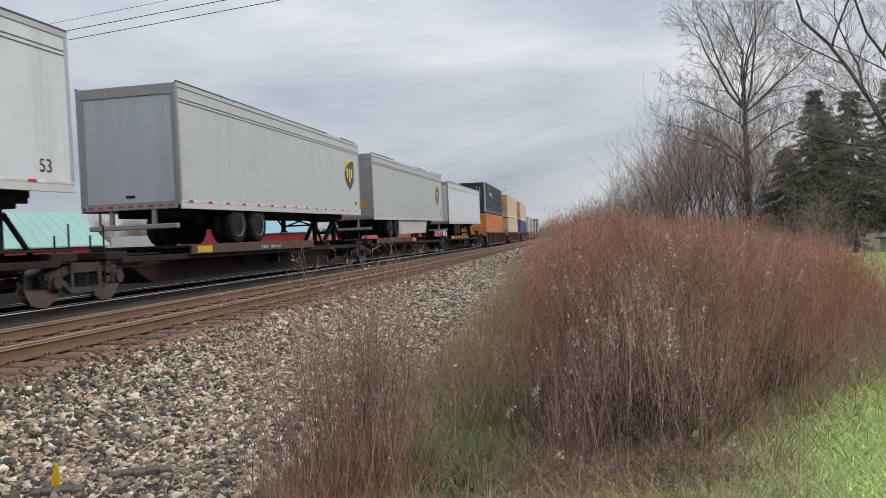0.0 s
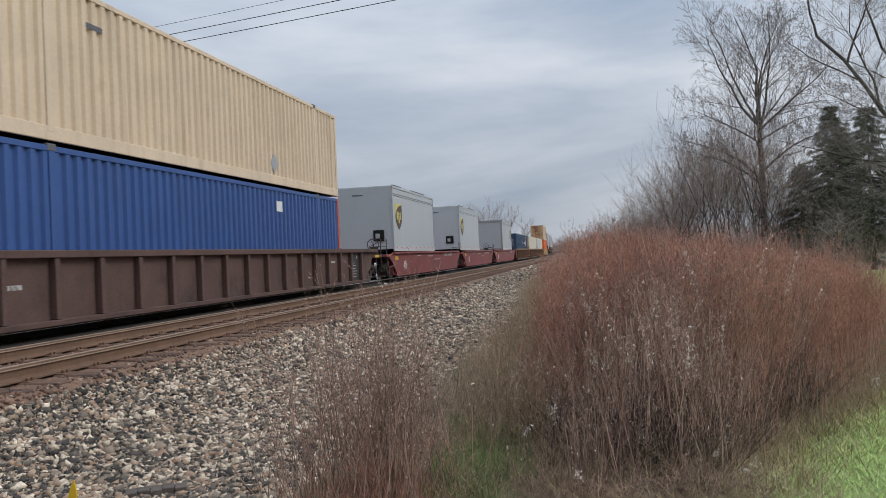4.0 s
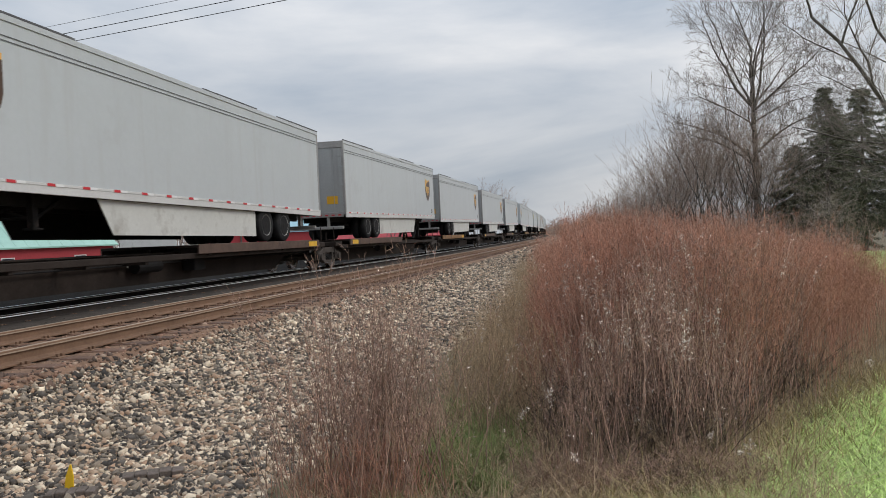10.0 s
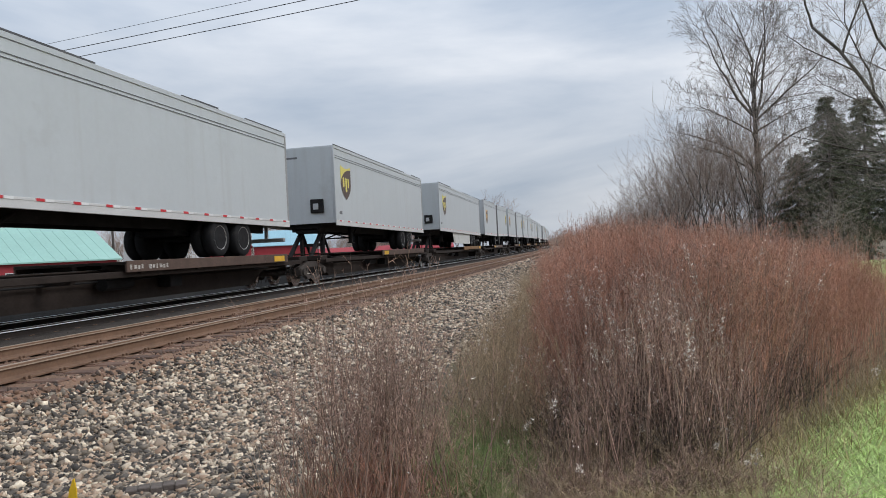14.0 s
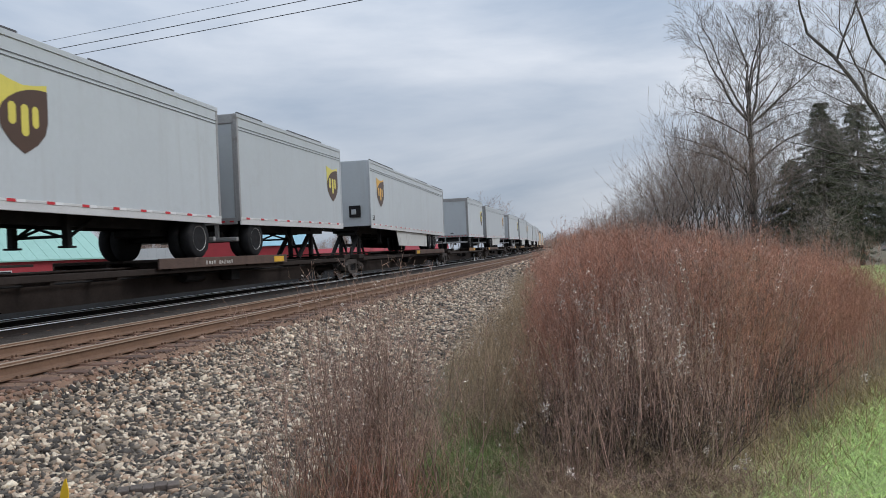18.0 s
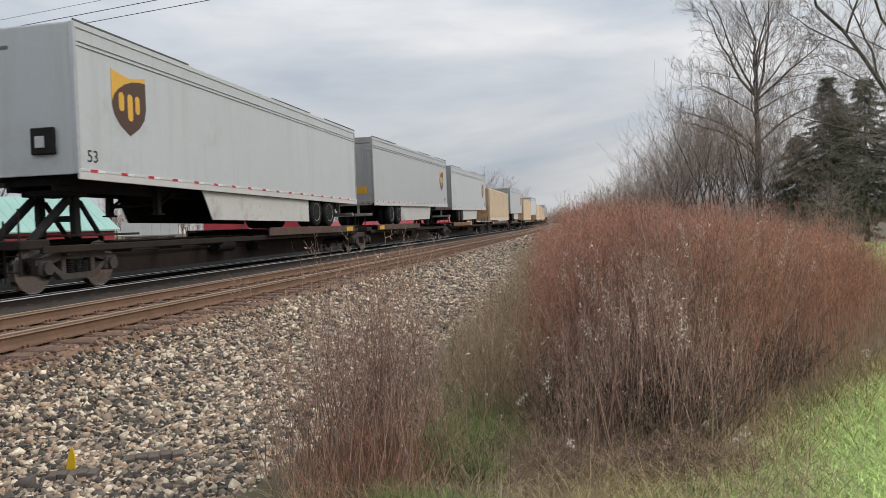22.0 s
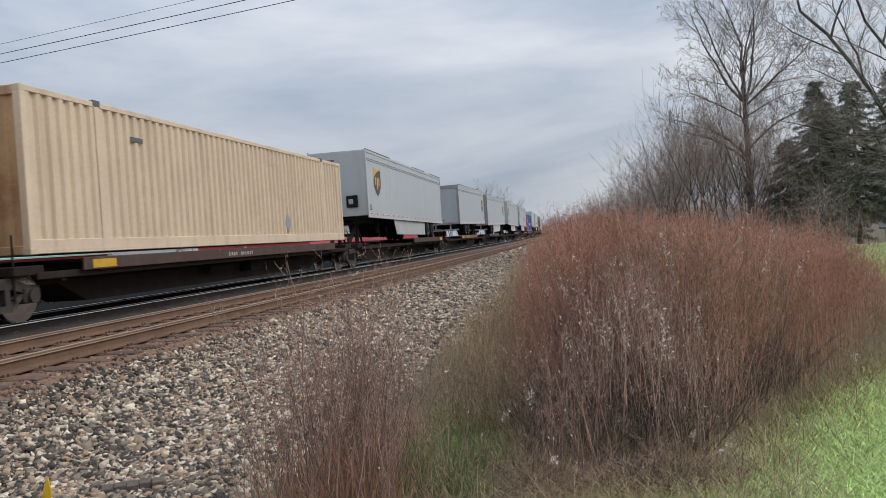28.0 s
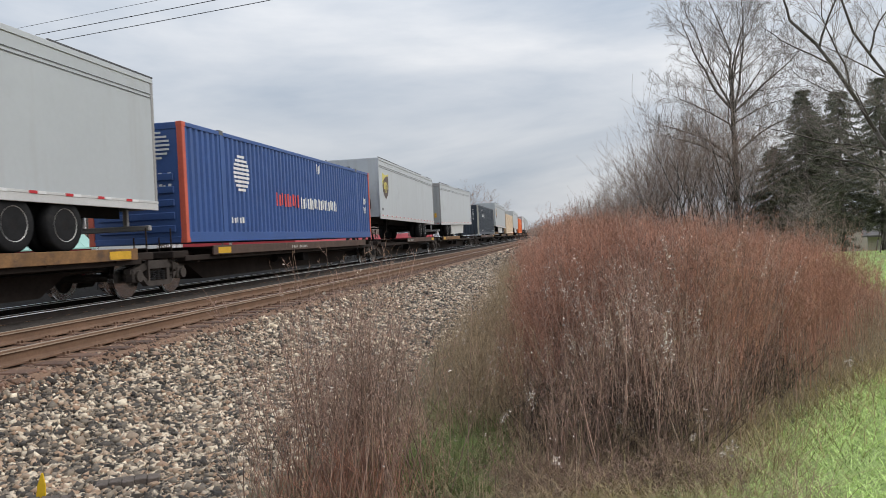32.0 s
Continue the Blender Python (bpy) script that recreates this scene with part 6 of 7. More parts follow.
br_ = random.Random(15)
brush("undergrowth", "grey-brown undergrowth between the trunks", [(br_.uniform(-0.5, 13), br_.uniform(46, 62)) for _ in range(900)], 4.2, "twig_far", 3, 10, 0.016)
brush("undergrowth", "leafless scrub along the wood's foot", [(br_.uniform(-0.6, 12.5), br_.uniform(36, 46)) for _ in range(600)], 2.2, "twig_far", 4, 10, 0.010)
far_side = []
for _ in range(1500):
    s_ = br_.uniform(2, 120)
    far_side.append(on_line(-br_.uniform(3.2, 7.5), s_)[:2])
brush("lineside_brush", "added brush beyond the tracks, near black for under-train shade", far_side, 0.36, "shade_brush", 5, 8, 0.012, 0.80)

# far woods that close the view, beyond the last single trees
far_v, far_f = [], []
rg = np.random.default_rng(9)


def far_wood(points, hgt, n):
    k = rg.integers(0, len(points) - 1, n)
    t = rg.random((n, 1))
    P = np.array(points, float)
    base = P[k] * (1 - t) + P[k + 1] * t + rg.normal(0, 1, (n, 2)) * 9.0
    a = np.concatenate([base, np.full((n, 1), -0.4)], 1)
    hh = hgt * rg.uniform(0.55, 1.0, n)
    b = a + np.stack([rg.normal(0, 0.6, n), rg.normal(0, 0.6, n), hh], 1)
    A, B, R0, R1 = [a], [b], [np.full(n, 0.12)], [np.full(n, 0.03)]
    for _ in range(9):
        q = rg.uniform(0.25, 0.95, (n, 1))
        s = a + (b - a) * q
        w = np.stack([rg.normal(0, 1, n), rg.normal(0, 1, n), rg.uniform(0.3, 1.3, n)], 1)
        w /= np.linalg.norm(w, axis=1, keepdims=True)
        A.append(s)
        B.append(s + w * (hh[:, None] * 0.28 * rg.uniform(0.5, 1.2, (n, 1))))
        R0.append(np.full(n, 0.06))
        R1.append(np.full(n, 0.02))
    return tri_tubes(np.concatenate(A), np.concatenate(B), np.concatenate(R0), np.concatenate(R1))


v, f = far_wood([(-330, 120), (-260, 260), (-210, 420), (-190, 640), (-260, 900)], 15, 1700)
tagged(new("far_woods", array_mesh("far_woods", v, f, M["twig_far"])), "distant grey-brown leafless woods", "woods", kind="stuff")
v, f = far_wood([(2, 235), (-3, 330), (-14, 450), (-40, 640), (-90, 850)], 7.0, 1700)
tagged(new("far_woods", array_mesh("far_woods", v, f, M["twig_far"])), "distant leafless woods along the line", "woods", kind="stuff")


# ---- weeds: dead stems with side branches, twiglets and seed heads ----
def slivers(c, w, width, g):
    """Narrow pointed pieces from points c along w, one triangle each."""
    s = np.cross(w, g.normal(0, 1, w.shape))
    s *= width / np.maximum(np.linalg.norm(s, axis=1, keepdims=True), 1e-9)
    v = np.stack([c - s, c + s, c + w], 1).reshape(-1, 3)
    return v, np.arange(len(v)).reshape(-1, 3)


def weeds(name, label, spots_, mat, heights, branches, spread, seed, stem_r=0.0035, seeds=0.0, up=0.9, twigs=3, wild=0.1, low=0.3):
    """Stems of four crooked pieces; side branches that turn upwards, each with fine twiglets; seeds: share of the twig ends with a pale head."""
    g = np.random.default_rng(seed)
    n = len(spots_)
    base = np.array([(x, y, ground_z(x, y) - 0.02) for x, y in spots_])
    hh = np.asarray(heights)[:, None]
    pts = [base]
    d = np.concatenate([g.normal(0, wild, (n, 2)), np.ones((n, 1))], 1)
    for k in range(4):
        d = d + np.concatenate([g.normal(0, wild * 0.8, (n, 2)), np.zeros((n, 1))], 1)
        pts.append(pts[-1] + d / np.linalg.norm(d, axis=1, keepdims=True) * hh / 4)
    A, B, R0, R1 = [], [], [], []
    for k in range(4):
        A.append(pts[k]), B.append(pts[k + 1])
        R0.append(np.full(n, stem_r * (1 - 0.2 * k))), R1.append(np.full(n, stem_r * (0.8 - 0.2 * k) + 0.0004))
    P = np.stack(pts)
    sc, sw = [], []
    ends = []
    for k in range(branches):
        q = g.uniform(low, 0.99, n) * 4
        i0 = q.astype(int)
        fr = (q - i0)[:, None]
        idx = np.arange(n)
        s = P[i0, idx] * (1 - fr) + P[i0 + 1, idx] * fr
        az = g.uniform(0, 2 * math.pi, n)
        w = np.stack([np.cos(az), np.sin(az), g.uniform(up * 0.3, up * 1.3, n)], 1)
        w /= np.linalg.norm(w, axis=1, keepdims=True)
        ln = spread * (1.2 - 0.8 * q[:, None] / 4) * g.uniform(0.4, 1.2, (n, 1)) * hh * 0.5
        e1 = s + w * ln * 0.55
        w2 = w + np.array([0, 0, 0.7]) + g.normal(0, 0.2, (n, 3))
        w2 /= np.linalg.norm(w2, axis=1, keepdims=True)
        e2 = e1 + w2 * ln * 0.45
        sc += [s, e1]
        sw += [e1 - s, e2 - e1]
        ends.append(e2)
        for _ in range(twigs):
            f_ = g.uniform(0.25, 1.0, (n, 1))
            c_ = s + (e1 - s) * f_ if g.random() < 0.45 else e1 + (e2 - e1) * f_
            t_ = w2 * g.uniform(0.3, 1.0, (n, 1)) + g.normal(0, 0.55, (n, 3))
            t_ /= np.linalg.norm(t_, axis=1, keepdims=True)
            sc.append(c_), sw.append(t_ * ln * g.uniform(0.2, 0.5, (n, 1)))
    v, f = tri_tubes(np.concatenate(A), np.concatenate(B), np.concatenate(R0), np.concatenate(R1))
    f3 = np.concatenate([f[:, (0, 1, 2)], f[:, (0, 2, 3)]])
    v2, f2 = slivers(np.concatenate(sc), np.concatenate(sw), stem_r * 0.42, g)
    ob = tagged(new(name, array_mesh(name, np.concatenate([v, v2]), np.concatenate([f3, f2 + len(v)]), M[mat])), label, "weeds", kind="stuff")
    if seeds:
        E = np.concatenate(ends)
        T = E[g.random(len(E)) < seeds]
        spike = g.random(n) < seeds * 0.8          # some stems end in a pale spike
        u = g.uniform(0.0, 1.0, (24, 1, 1))
        sp_ = (P[3][spike] + (P[4][spike] - P[3][spike]) * u * 1.03 + g.normal(0, 0.014, (24, int(spike.sum()), 3))).reshape(-1, 3)
        T = np.concatenate([T, sp_])
        m = len(T) * 3
        c_ = np.repeat(T, 3, 0) + g.normal(0, 0.006, (m, 3))
        dd = g.normal(0, 1, (m, 2, 3)) * 0.0070
        sv = np.stack([c_, c_ + dd[:, 0], c_ + dd[:, 1]], 1).reshape(-1, 3)
        tagged(new("seed_heads", array_mesh("seed_heads", sv, np.arange(len(sv)).reshape(-1, 3), M["seed"])), "pale fluffy seed heads on the dead weeds", "weeds", kind="stuff")
    return ob


def strip_left(y):
    return -0.46 - 0.10 * (y - 5.0) if y < 9 else -0.86 - 0.088 * (y - 9)


LAWN = ((2.2, 4.89, 7.0, 8.0, 11.4, 14.0, 21.0, 27.0, 45.0, 70.0), (-0.85, 0.66, 2.0, 2.80, 4.75, 5.8, 7.0, 8.4, 13.0, 22.0))


def lawn_edge(y):
    return float(np.interp(y, *LAWN))


def thicket_right(y):
    return float(np.interp(y, (5.0, 6.5, 7.8, 9.6, 11.3, 13.0, 14.5, 20.0, 45.0), (0.62, 1.2, 1.95, 3.0, 4.1, 4.7, 4.0, 3.2, 3.6)))


def weed_spots(n, seed, y0, y1, power=1.0, clump=0.0):
    """Places in the thicket between the ballast and the lawn, thinner where the clump pattern is low."""
    r = random.Random(seed)
    out = []
    while len(out) < n:
        y = y0 + (y1 - y0) * r.random() ** power
        left = strip_left(y)
        x = left + (thicket_right(y) - left) * r.random()
        if r.random() > 0.25 + 0.75 * min(1.0, (x - left) / 0.5):
            continue
        front = 5.0 + 0.30 * math.sin(x * 5.3) + (0.30 if x < 0.0 else 0.0)
        if y > front and r.random() > clump * (0.5 + 0.9 * noise.noise((x * 1.6, y * 1.6, seed * 0.37))):
            out.append((x, y))
    return out


def weed_height(x, y, r):
    """Tallest near the ballast, falling towards the lawn and the open front."""
    h = float(np.interp(x / max(y, 5.0), (-0.10, -0.066, -0.028, 0.052, 0.157, 0.257, 0.32, 0.36), (1.20, 1.50, 1.74, 1.70, 1.53, 1.32, 1.10, 0.82)))
    h += 0.10 * math.sin(x * 1.7 + y * 0.9) + 0.09 * math.sin(x * 4.1 - y * 2.3) + r.gauss(0, 0.14)
    h *= 0.58 + 0.42 * min(1.0, max(0.0, (y - 4.9) / 2.2))
    h *= 0.62 + 0.38 * min(1.0, max(0.0, (x - strip_left(y)) / 0.7))
    h *= 0.55 + 0.45 * min(1.0, max(0.0, (lawn_edge(y) - x) / 0.6))
    return max(0.3, min(1.95, h))


hr = random.Random(2)


def clumped(centres, each, spread_):
    return [(x + hr.gauss(0, spread_), y + hr.gauss(0, spread_)) for x, y in centres for _ in range(hr.randint(each // 2, each * 3 // 2))]


sp = clumped(weed_spots(95, 11, 5.0, 7.4, 1.0, 0.6), 8, 0.10) + weed_spots(250, 18, 6.2, 8.2)
weeds("tall_weeds", "tall dead purple-brown weeds beside the ballast", sp, "weed_stem", [weed_height(x, y, hr) for x, y in sp], 12, 0.36, 1, 0.0046, 0.055, 0.9, 3, 0.11, 0.30)
sp = clumped(weed_spots(160, 12, 6.3, 9.6, 1.0, 0.4), 9, 0.16)
weeds("red_weeds", "dense red-brown dead weeds", sp, "weed_red", [weed_height(x, y, hr) for x, y in sp], 24, 0.36, 2, 0.0026, 0.0, 1.2, 6, 0.07, 0.45)
sp = weed_spots(2700, 16, 9.0, 15.0)
weeds("red_weeds", "dense feathery red-brown dead weeds further along", sp, "weed_red", [weed_height(x, y, hr) for x, y in sp], 20, 0.42, 12, 0.0034, 0.0, 1.2, 4, 0.07, 0.5)
sp = weed_spots(2200, 13, 14.0, 45.0, 1.3)
weeds("far_weeds", "red-brown dead weeds reaching to the trees", sp, "weed_red", [1.5 * hr.uniform(0.65, 1.05) for x, y in sp], 14, 0.5, 3, 0.006, 0.0, 1.1, 3)
sp = clumped(weed_spots(26, 15, 5.0, 6.6, 1.0, 0.5), 3, 0.09)
weeds("pale_weeds", "pale pinkish stems with seed spikes before the thicket", sp, "weed_pale", [weed_height(x, y, hr) * hr.uniform(0.8, 1.12) for x, y in sp], 9, 0.28, 17, 0.0040, 0.15, 0.9, 2, 0.11, 0.40)
sp = weed_spots(700, 14, 5.0, 7.6)
weeds("low_weeds", "tangled straw-coloured low weeds between the tall stems", sp, "weed_low", [hr.uniform(0.2, 0.6) for _ in sp], 9, 0.8, 4, 0.0024, 0.01, 0.5, 3, 0.3, 0.1)
# Extra stems whose dark colour makes the shaded gaps low in the thicket.
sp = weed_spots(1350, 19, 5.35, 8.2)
weeds("dead_litter", "dark tangled stems added under the weeds as gap shade", sp, "litter", [hr.uniform(0.25, 0.75) for _ in sp], 9, 0.8, 21, 0.0036, 0.0, 0.5, 3, 0.3, 0.1)
sp = [(x_, 4.86 + hr.gauss(0.1, 0.12) + 0.55 * max(0.0, x_ - 0.6)) for x_ in (hr.uniform(-0.55, 0.95) for _ in range(300))]
weeds("low_weeds", "brown fallen tangle before the tall weeds", sp, "weed_stem", [hr.uniform(0.12, 0.40) for _ in sp], 9, 1.1, 23, 0.0030, 0.008, 0.35, 3, 0.6, 0.05)
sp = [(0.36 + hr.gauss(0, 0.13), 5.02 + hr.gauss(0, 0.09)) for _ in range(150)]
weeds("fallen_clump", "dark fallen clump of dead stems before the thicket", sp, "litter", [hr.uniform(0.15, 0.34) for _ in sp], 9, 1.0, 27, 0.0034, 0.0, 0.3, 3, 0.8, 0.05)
# tawny fringe between the thicket and the lawn
sp = []
while len(sp) < 1300:
    y_ = 5.6 + 10.0 * hr.random()
    if y_ < 8 and hr.random() < 0.6:
        continue
    a_, b_ = thicket_right(y_) - 0.35, lawn_edge(y_) + hr.gauss(0, 0.10)
    sp.append((a_ + (b_ - a_) * hr.random(), y_))
weeds("fringe_weeds", "tawny dry growth between the thicket and the lawn", sp, "weed_low", [hr.uniform(0.14, 0.58) * (1.0 if y > 7 else 0.75) for x, y in sp], 9, 0.7, 28, 0.0027, 0.008, 0.6, 3, 0.25, 0.1)
# the thin open bush at the ballast's foot
sp = [(-1.52 + hr.gauss(0, 0.27), 4.66 + hr.gauss(0, 0.22)) for k in range(235)]
weeds("open_bush", "thin open clump of bare reddish stems", sp, "weed_stem", [max(0.4, hr.gauss(1.24, 0.27) - 0.35 * abs(x + 1.52)) for x, y in sp], 13, 0.34, 5, 0.0036, 0.025, 0.9, 5, 0.15, 0.35)
sp = [(-1.98 + hr.gauss(0, 0.13), 4.62 + hr.gauss(0, 0.12)) for k in range(34)]
weeds("open_bush", "pale bare stems at the edge of the open clump", sp, "weed_pale", [hr.uniform(0.4, 1.05) for _ in sp], 8, 0.26, 29, 0.0036, 0.03, 1.0, 3, 0.26, 0.4)
sp = [(-1.50 + hr.gauss(0, 0.26), 4.5 + hr.gauss(0, 0.22)) for k in range(240)]
weeds("low_weeds", "rust-brown dry growth at the foot of the bush", sp, "weed_red", [hr.uniform(0.2, 0.65) for _ in sp], 8, 0.4, 6, 0.0028, 0.0, 1.1, 3, 0.22, 0.2)
sp = [(hr.uniform(-2.0, -0.1) - 0.02 * (y_ - 5), y_) for y_ in (4.7 + 11 * hr.random() ** 1.5 for _ in range(1500))]
sp = [(x, y) for x, y in sp if not (-1.35 < x < -0.5 and y < 6.7) or hr.random() < 0.45]
weeds("low_weeds", "tangle of dry brown weeds between ballast and tall stems", sp, "weed_low", [hr.uniform(0.15, 0.62) * (1.0 if x > -1.4 else 0.6) for x, y in sp], 9, 0.9, 8, 0.0024, 0.01, 0.5, 3, 0.35, 0.1)
sp = [(strip_left(y_) - 0.95 * hr.random() ** 1.3, y_) for y_ in (6.1 + 6.5 * hr.random() for _ in range(620))]
weeds("straw_weeds", "straw-coloured dry weeds before the thicket's flank", sp, "weed_low", [hr.uniform(0.25, 0.8) for _ in sp], 10, 0.6, 33, 0.0027, 0.012, 0.7, 3, 0.2, 0.15)
sp = [(strip_left(y_) + hr.uniform(-0.55, 0.35), y_) for y_ in (5.8 + 30 * hr.random() ** 1.6 for _ in range(1700))]
weeds("slender_weeds", "slender grey-brown weeds at the edge of the thicket", sp, "weed_low", [hr.uniform(0.4, 1.05) for _ in sp], 12, 0.40, 9, 0.0026, 0.015, 0.9, 3, 0.14, 0.3)
sp = [(-2.2 + hr.gauss(0, 0.3) - 0.012 * y_, y_) for y_ in (5 + 24 * hr.random() for _ in range(600))]
weeds("ballast_edge_weeds", "sparse dry weeds along the edge of the ballast", sp, "weed_low", [hr.uniform(0.1, 0.45) for _ in sp], 7, 0.6, 7, 0.0026, 0.0, 0.9, 2, 0.2)


def blades(name, label, pts, mat, lo, hi, seed, width=0.004, bend=0.6):
    g = np.random.default_rng(seed)
    P = np.array([(x, y, ground_z(x, y) - 0.01) for x, y in pts])
    n = len(P)
    h = g.uniform(lo, hi, n)
    d = g.normal(0, bend, (n, 2)) * h[:, None]
    a = g.uniform(0, math.pi, n)
    s = np.stack([np.cos(a), np.sin(a), 0 * a], 1) * width
    mid = P + np.stack([d[:, 0] * 0.35, d[:, 1] * 0.35, h * 0.6], 1)
    tip = P + np.stack([d[:, 0], d[:, 1], h], 1)
    v = np.stack([P - s, P + s, mid + s * 0.7, mid - s * 0.7, tip], 1).reshape(-1, 3)
    k = np.arange(n)[:, None, None] * 5
    f = (np.array([[0, 1, 2], [0, 2, 3], [3, 2, 4]])[None] + k).reshape(-1, 3)
    return tagged(new(name, array_mesh(name, v, f, M[mat])), label, "grass", kind="stuff")


gr = random.Random(8)


def lawn_pts(n, y0, y1, wide):
    out = []
    while len(out) < n:
        y = y0 + (y1 - y0) * gr.random() ** 1.4
        x = lawn_edge(y) + wide * gr.random() ** 1.2 - 0.1 + gr.gauss(0, 0.12)
        out.append((x, y))
    return out


blades("lawn", "bright green mown grass beside the weeds", lawn_pts(60000, 3.4, 10.5, 3.2), "grass", 0.03, 0.10, 1, 0.0046, 1.1)
turf_v, turf_f = [], []
rows_ = [-14.0, -9.0, -5.0, -2.0, 0.0, 1.5] + [3.0 + 0.4 * k for k in range(24)] + [12.6 + 2.5 * k for k in range(20)]
for y in rows_:
    for k in range(13):
        x = lawn_edge(y) + 0.05 + (0.22 * k + 0.16 * k * k * 0.6) * (1 + y * 0.03) + (0.09 * math.sin(y * 5.1) if k == 0 else 0)
        turf_v.append((x, y, ground_z(x, y) + ((0.012 if y < 30 else 0.05) if k else -0.03)))
for j in range(len(rows_) - 1):
    turf_f += [(13 * j + k, 13 * j + k + 1, 13 * j + k + 14, 13 * j + k + 13) for k in range(12)]
tagged(new("turf", Shape().add(turf_v, turf_f).mesh("turf", M["turf"], True)), "green turf under the mown grass", "ground", kind="structure")
behind = [(lawn_edge(y) + 7 * gr.random(), y) for y in (-6 + 9.6 * gr.random() for _ in range(16000))]
blades("lawn", "mown grass behind the weeds' near end", behind, "grass", 0.04, 0.10, 6, 0.010, 1.1)
blades("lawn", "green mown grass further along", lawn_pts(26000, 9.5, 60, 16), "grass", 0.06, 0.16, 2, 0.014, 0.9)
blades("dry_grass", "dry yellow grass at the lawn's edge", [(x - 0.30 + gr.gauss(0, 0.25), y) for x, y in lawn_pts(5000, 3.8, 9.5, 0.6)], "grass_dry", 0.06, 0.26, 3, 0.0028, 0.9)
tufts = []
while len(tufts) < 15000:
    x, y = gr.uniform(-1.6, 1.1), 3.9 + 3.2 * gr.random()
    if (x < -0.35 or x > 0.5) and 0.8 * noise.noise((x * 1.9, y * 1.9, 5.0)) + 0.75 * math.exp(-((x + 0.98) / 0.36) ** 2 - ((y - 5.5) / 1.2) ** 2) > 0.25 + 0.25 * gr.random():
        tufts.append((x, y))
blades("green_tufts", "green grass growing under the weeds", tufts, "tuft", 0.05, 0.24, 4, 0.0026, 0.7)
blades("dry_grass", "matted dry grass under the weeds", [(gr.uniform(-2.0, 1.4), 3.9 + 3.2 * gr.random()) for _ in range(11000)], "weed_low", 0.05, 0.26, 5, 0.0022, 1.4)

# ---- what stands beyond the line ----
wires = Shape()
pole_x, pole_y, pole_top = -51.9, 71.6, EYE_Z + 8.0
POLE2 = (62.0, 8.0)


def utility_pole(x, y, top):
    root = thing("utility_pole", "weathered wooden utility pole with a crossarm", "utility pole", "poles of the power line")
    part("post", Shape().bar((0, 0, -0.5), (0, 0, top), 0.17, 10, 0.11), "pole", root)
    part("crossarm", Shape().box(-1.5, 1.5, -0.14, -0.05, top - 0.35, top - 0.23, 0.01), "pole", root)
    for xx in (-1.4, 0.0, 1.4):
        part("insulator", Shape().lathe(2, (xx, -0.095, top - 0.23), [(0, 0.03), (0.05, 0.055), (0.10, 0.03), (0.14, 0.045), (0.18, 0.02)], 10), "wall_white", root)
    root.matrix_basis = pose(x, y, ground_z(x, y), 0, 0, 0)
    return root


utility_pole(pole_x, pole_y, pole_top + 0.4)
utility_pole(-59.0, 115.8, EYE_Z + 10.0)
# three wires crossing the line, low enough to pass over the train
for k, (y0, dz) in enumerate(((21.55, 0.0), (22.45, 0.0), (23.35, 0.0))):
    sh = Shape()
    pts = []
    for i in range(41):
        u = i / 40
        x = 60 - 150 * u
        pts.append((x, y0 - 0.19 * (x + 10.0), EYE_Z + 8.06 + dz + 1.6 * (2 * u - 1) ** 2))
    r_ = 0.007 if k == 0 else 0.013
    ring = [(math.cos(q) * r_, math.sin(q) * r_) for q in (0, 1.257, 2.513, 3.770, 5.027)]
    sh.add([(x, y + a, z + b) for x, y, z in pts for a, b in ring], [(5 * i + q, 5 * i + (q + 1) % 5, 5 * i + 5 + (q + 1) % 5, 5 * i + 5 + q) for i in range(40) for q in range(5)])
    tagged(new("power_wire", sh.mesh("power_wire", M["wire"])), "black overhead wire crossing the tracks", "wire", "overhead wires")


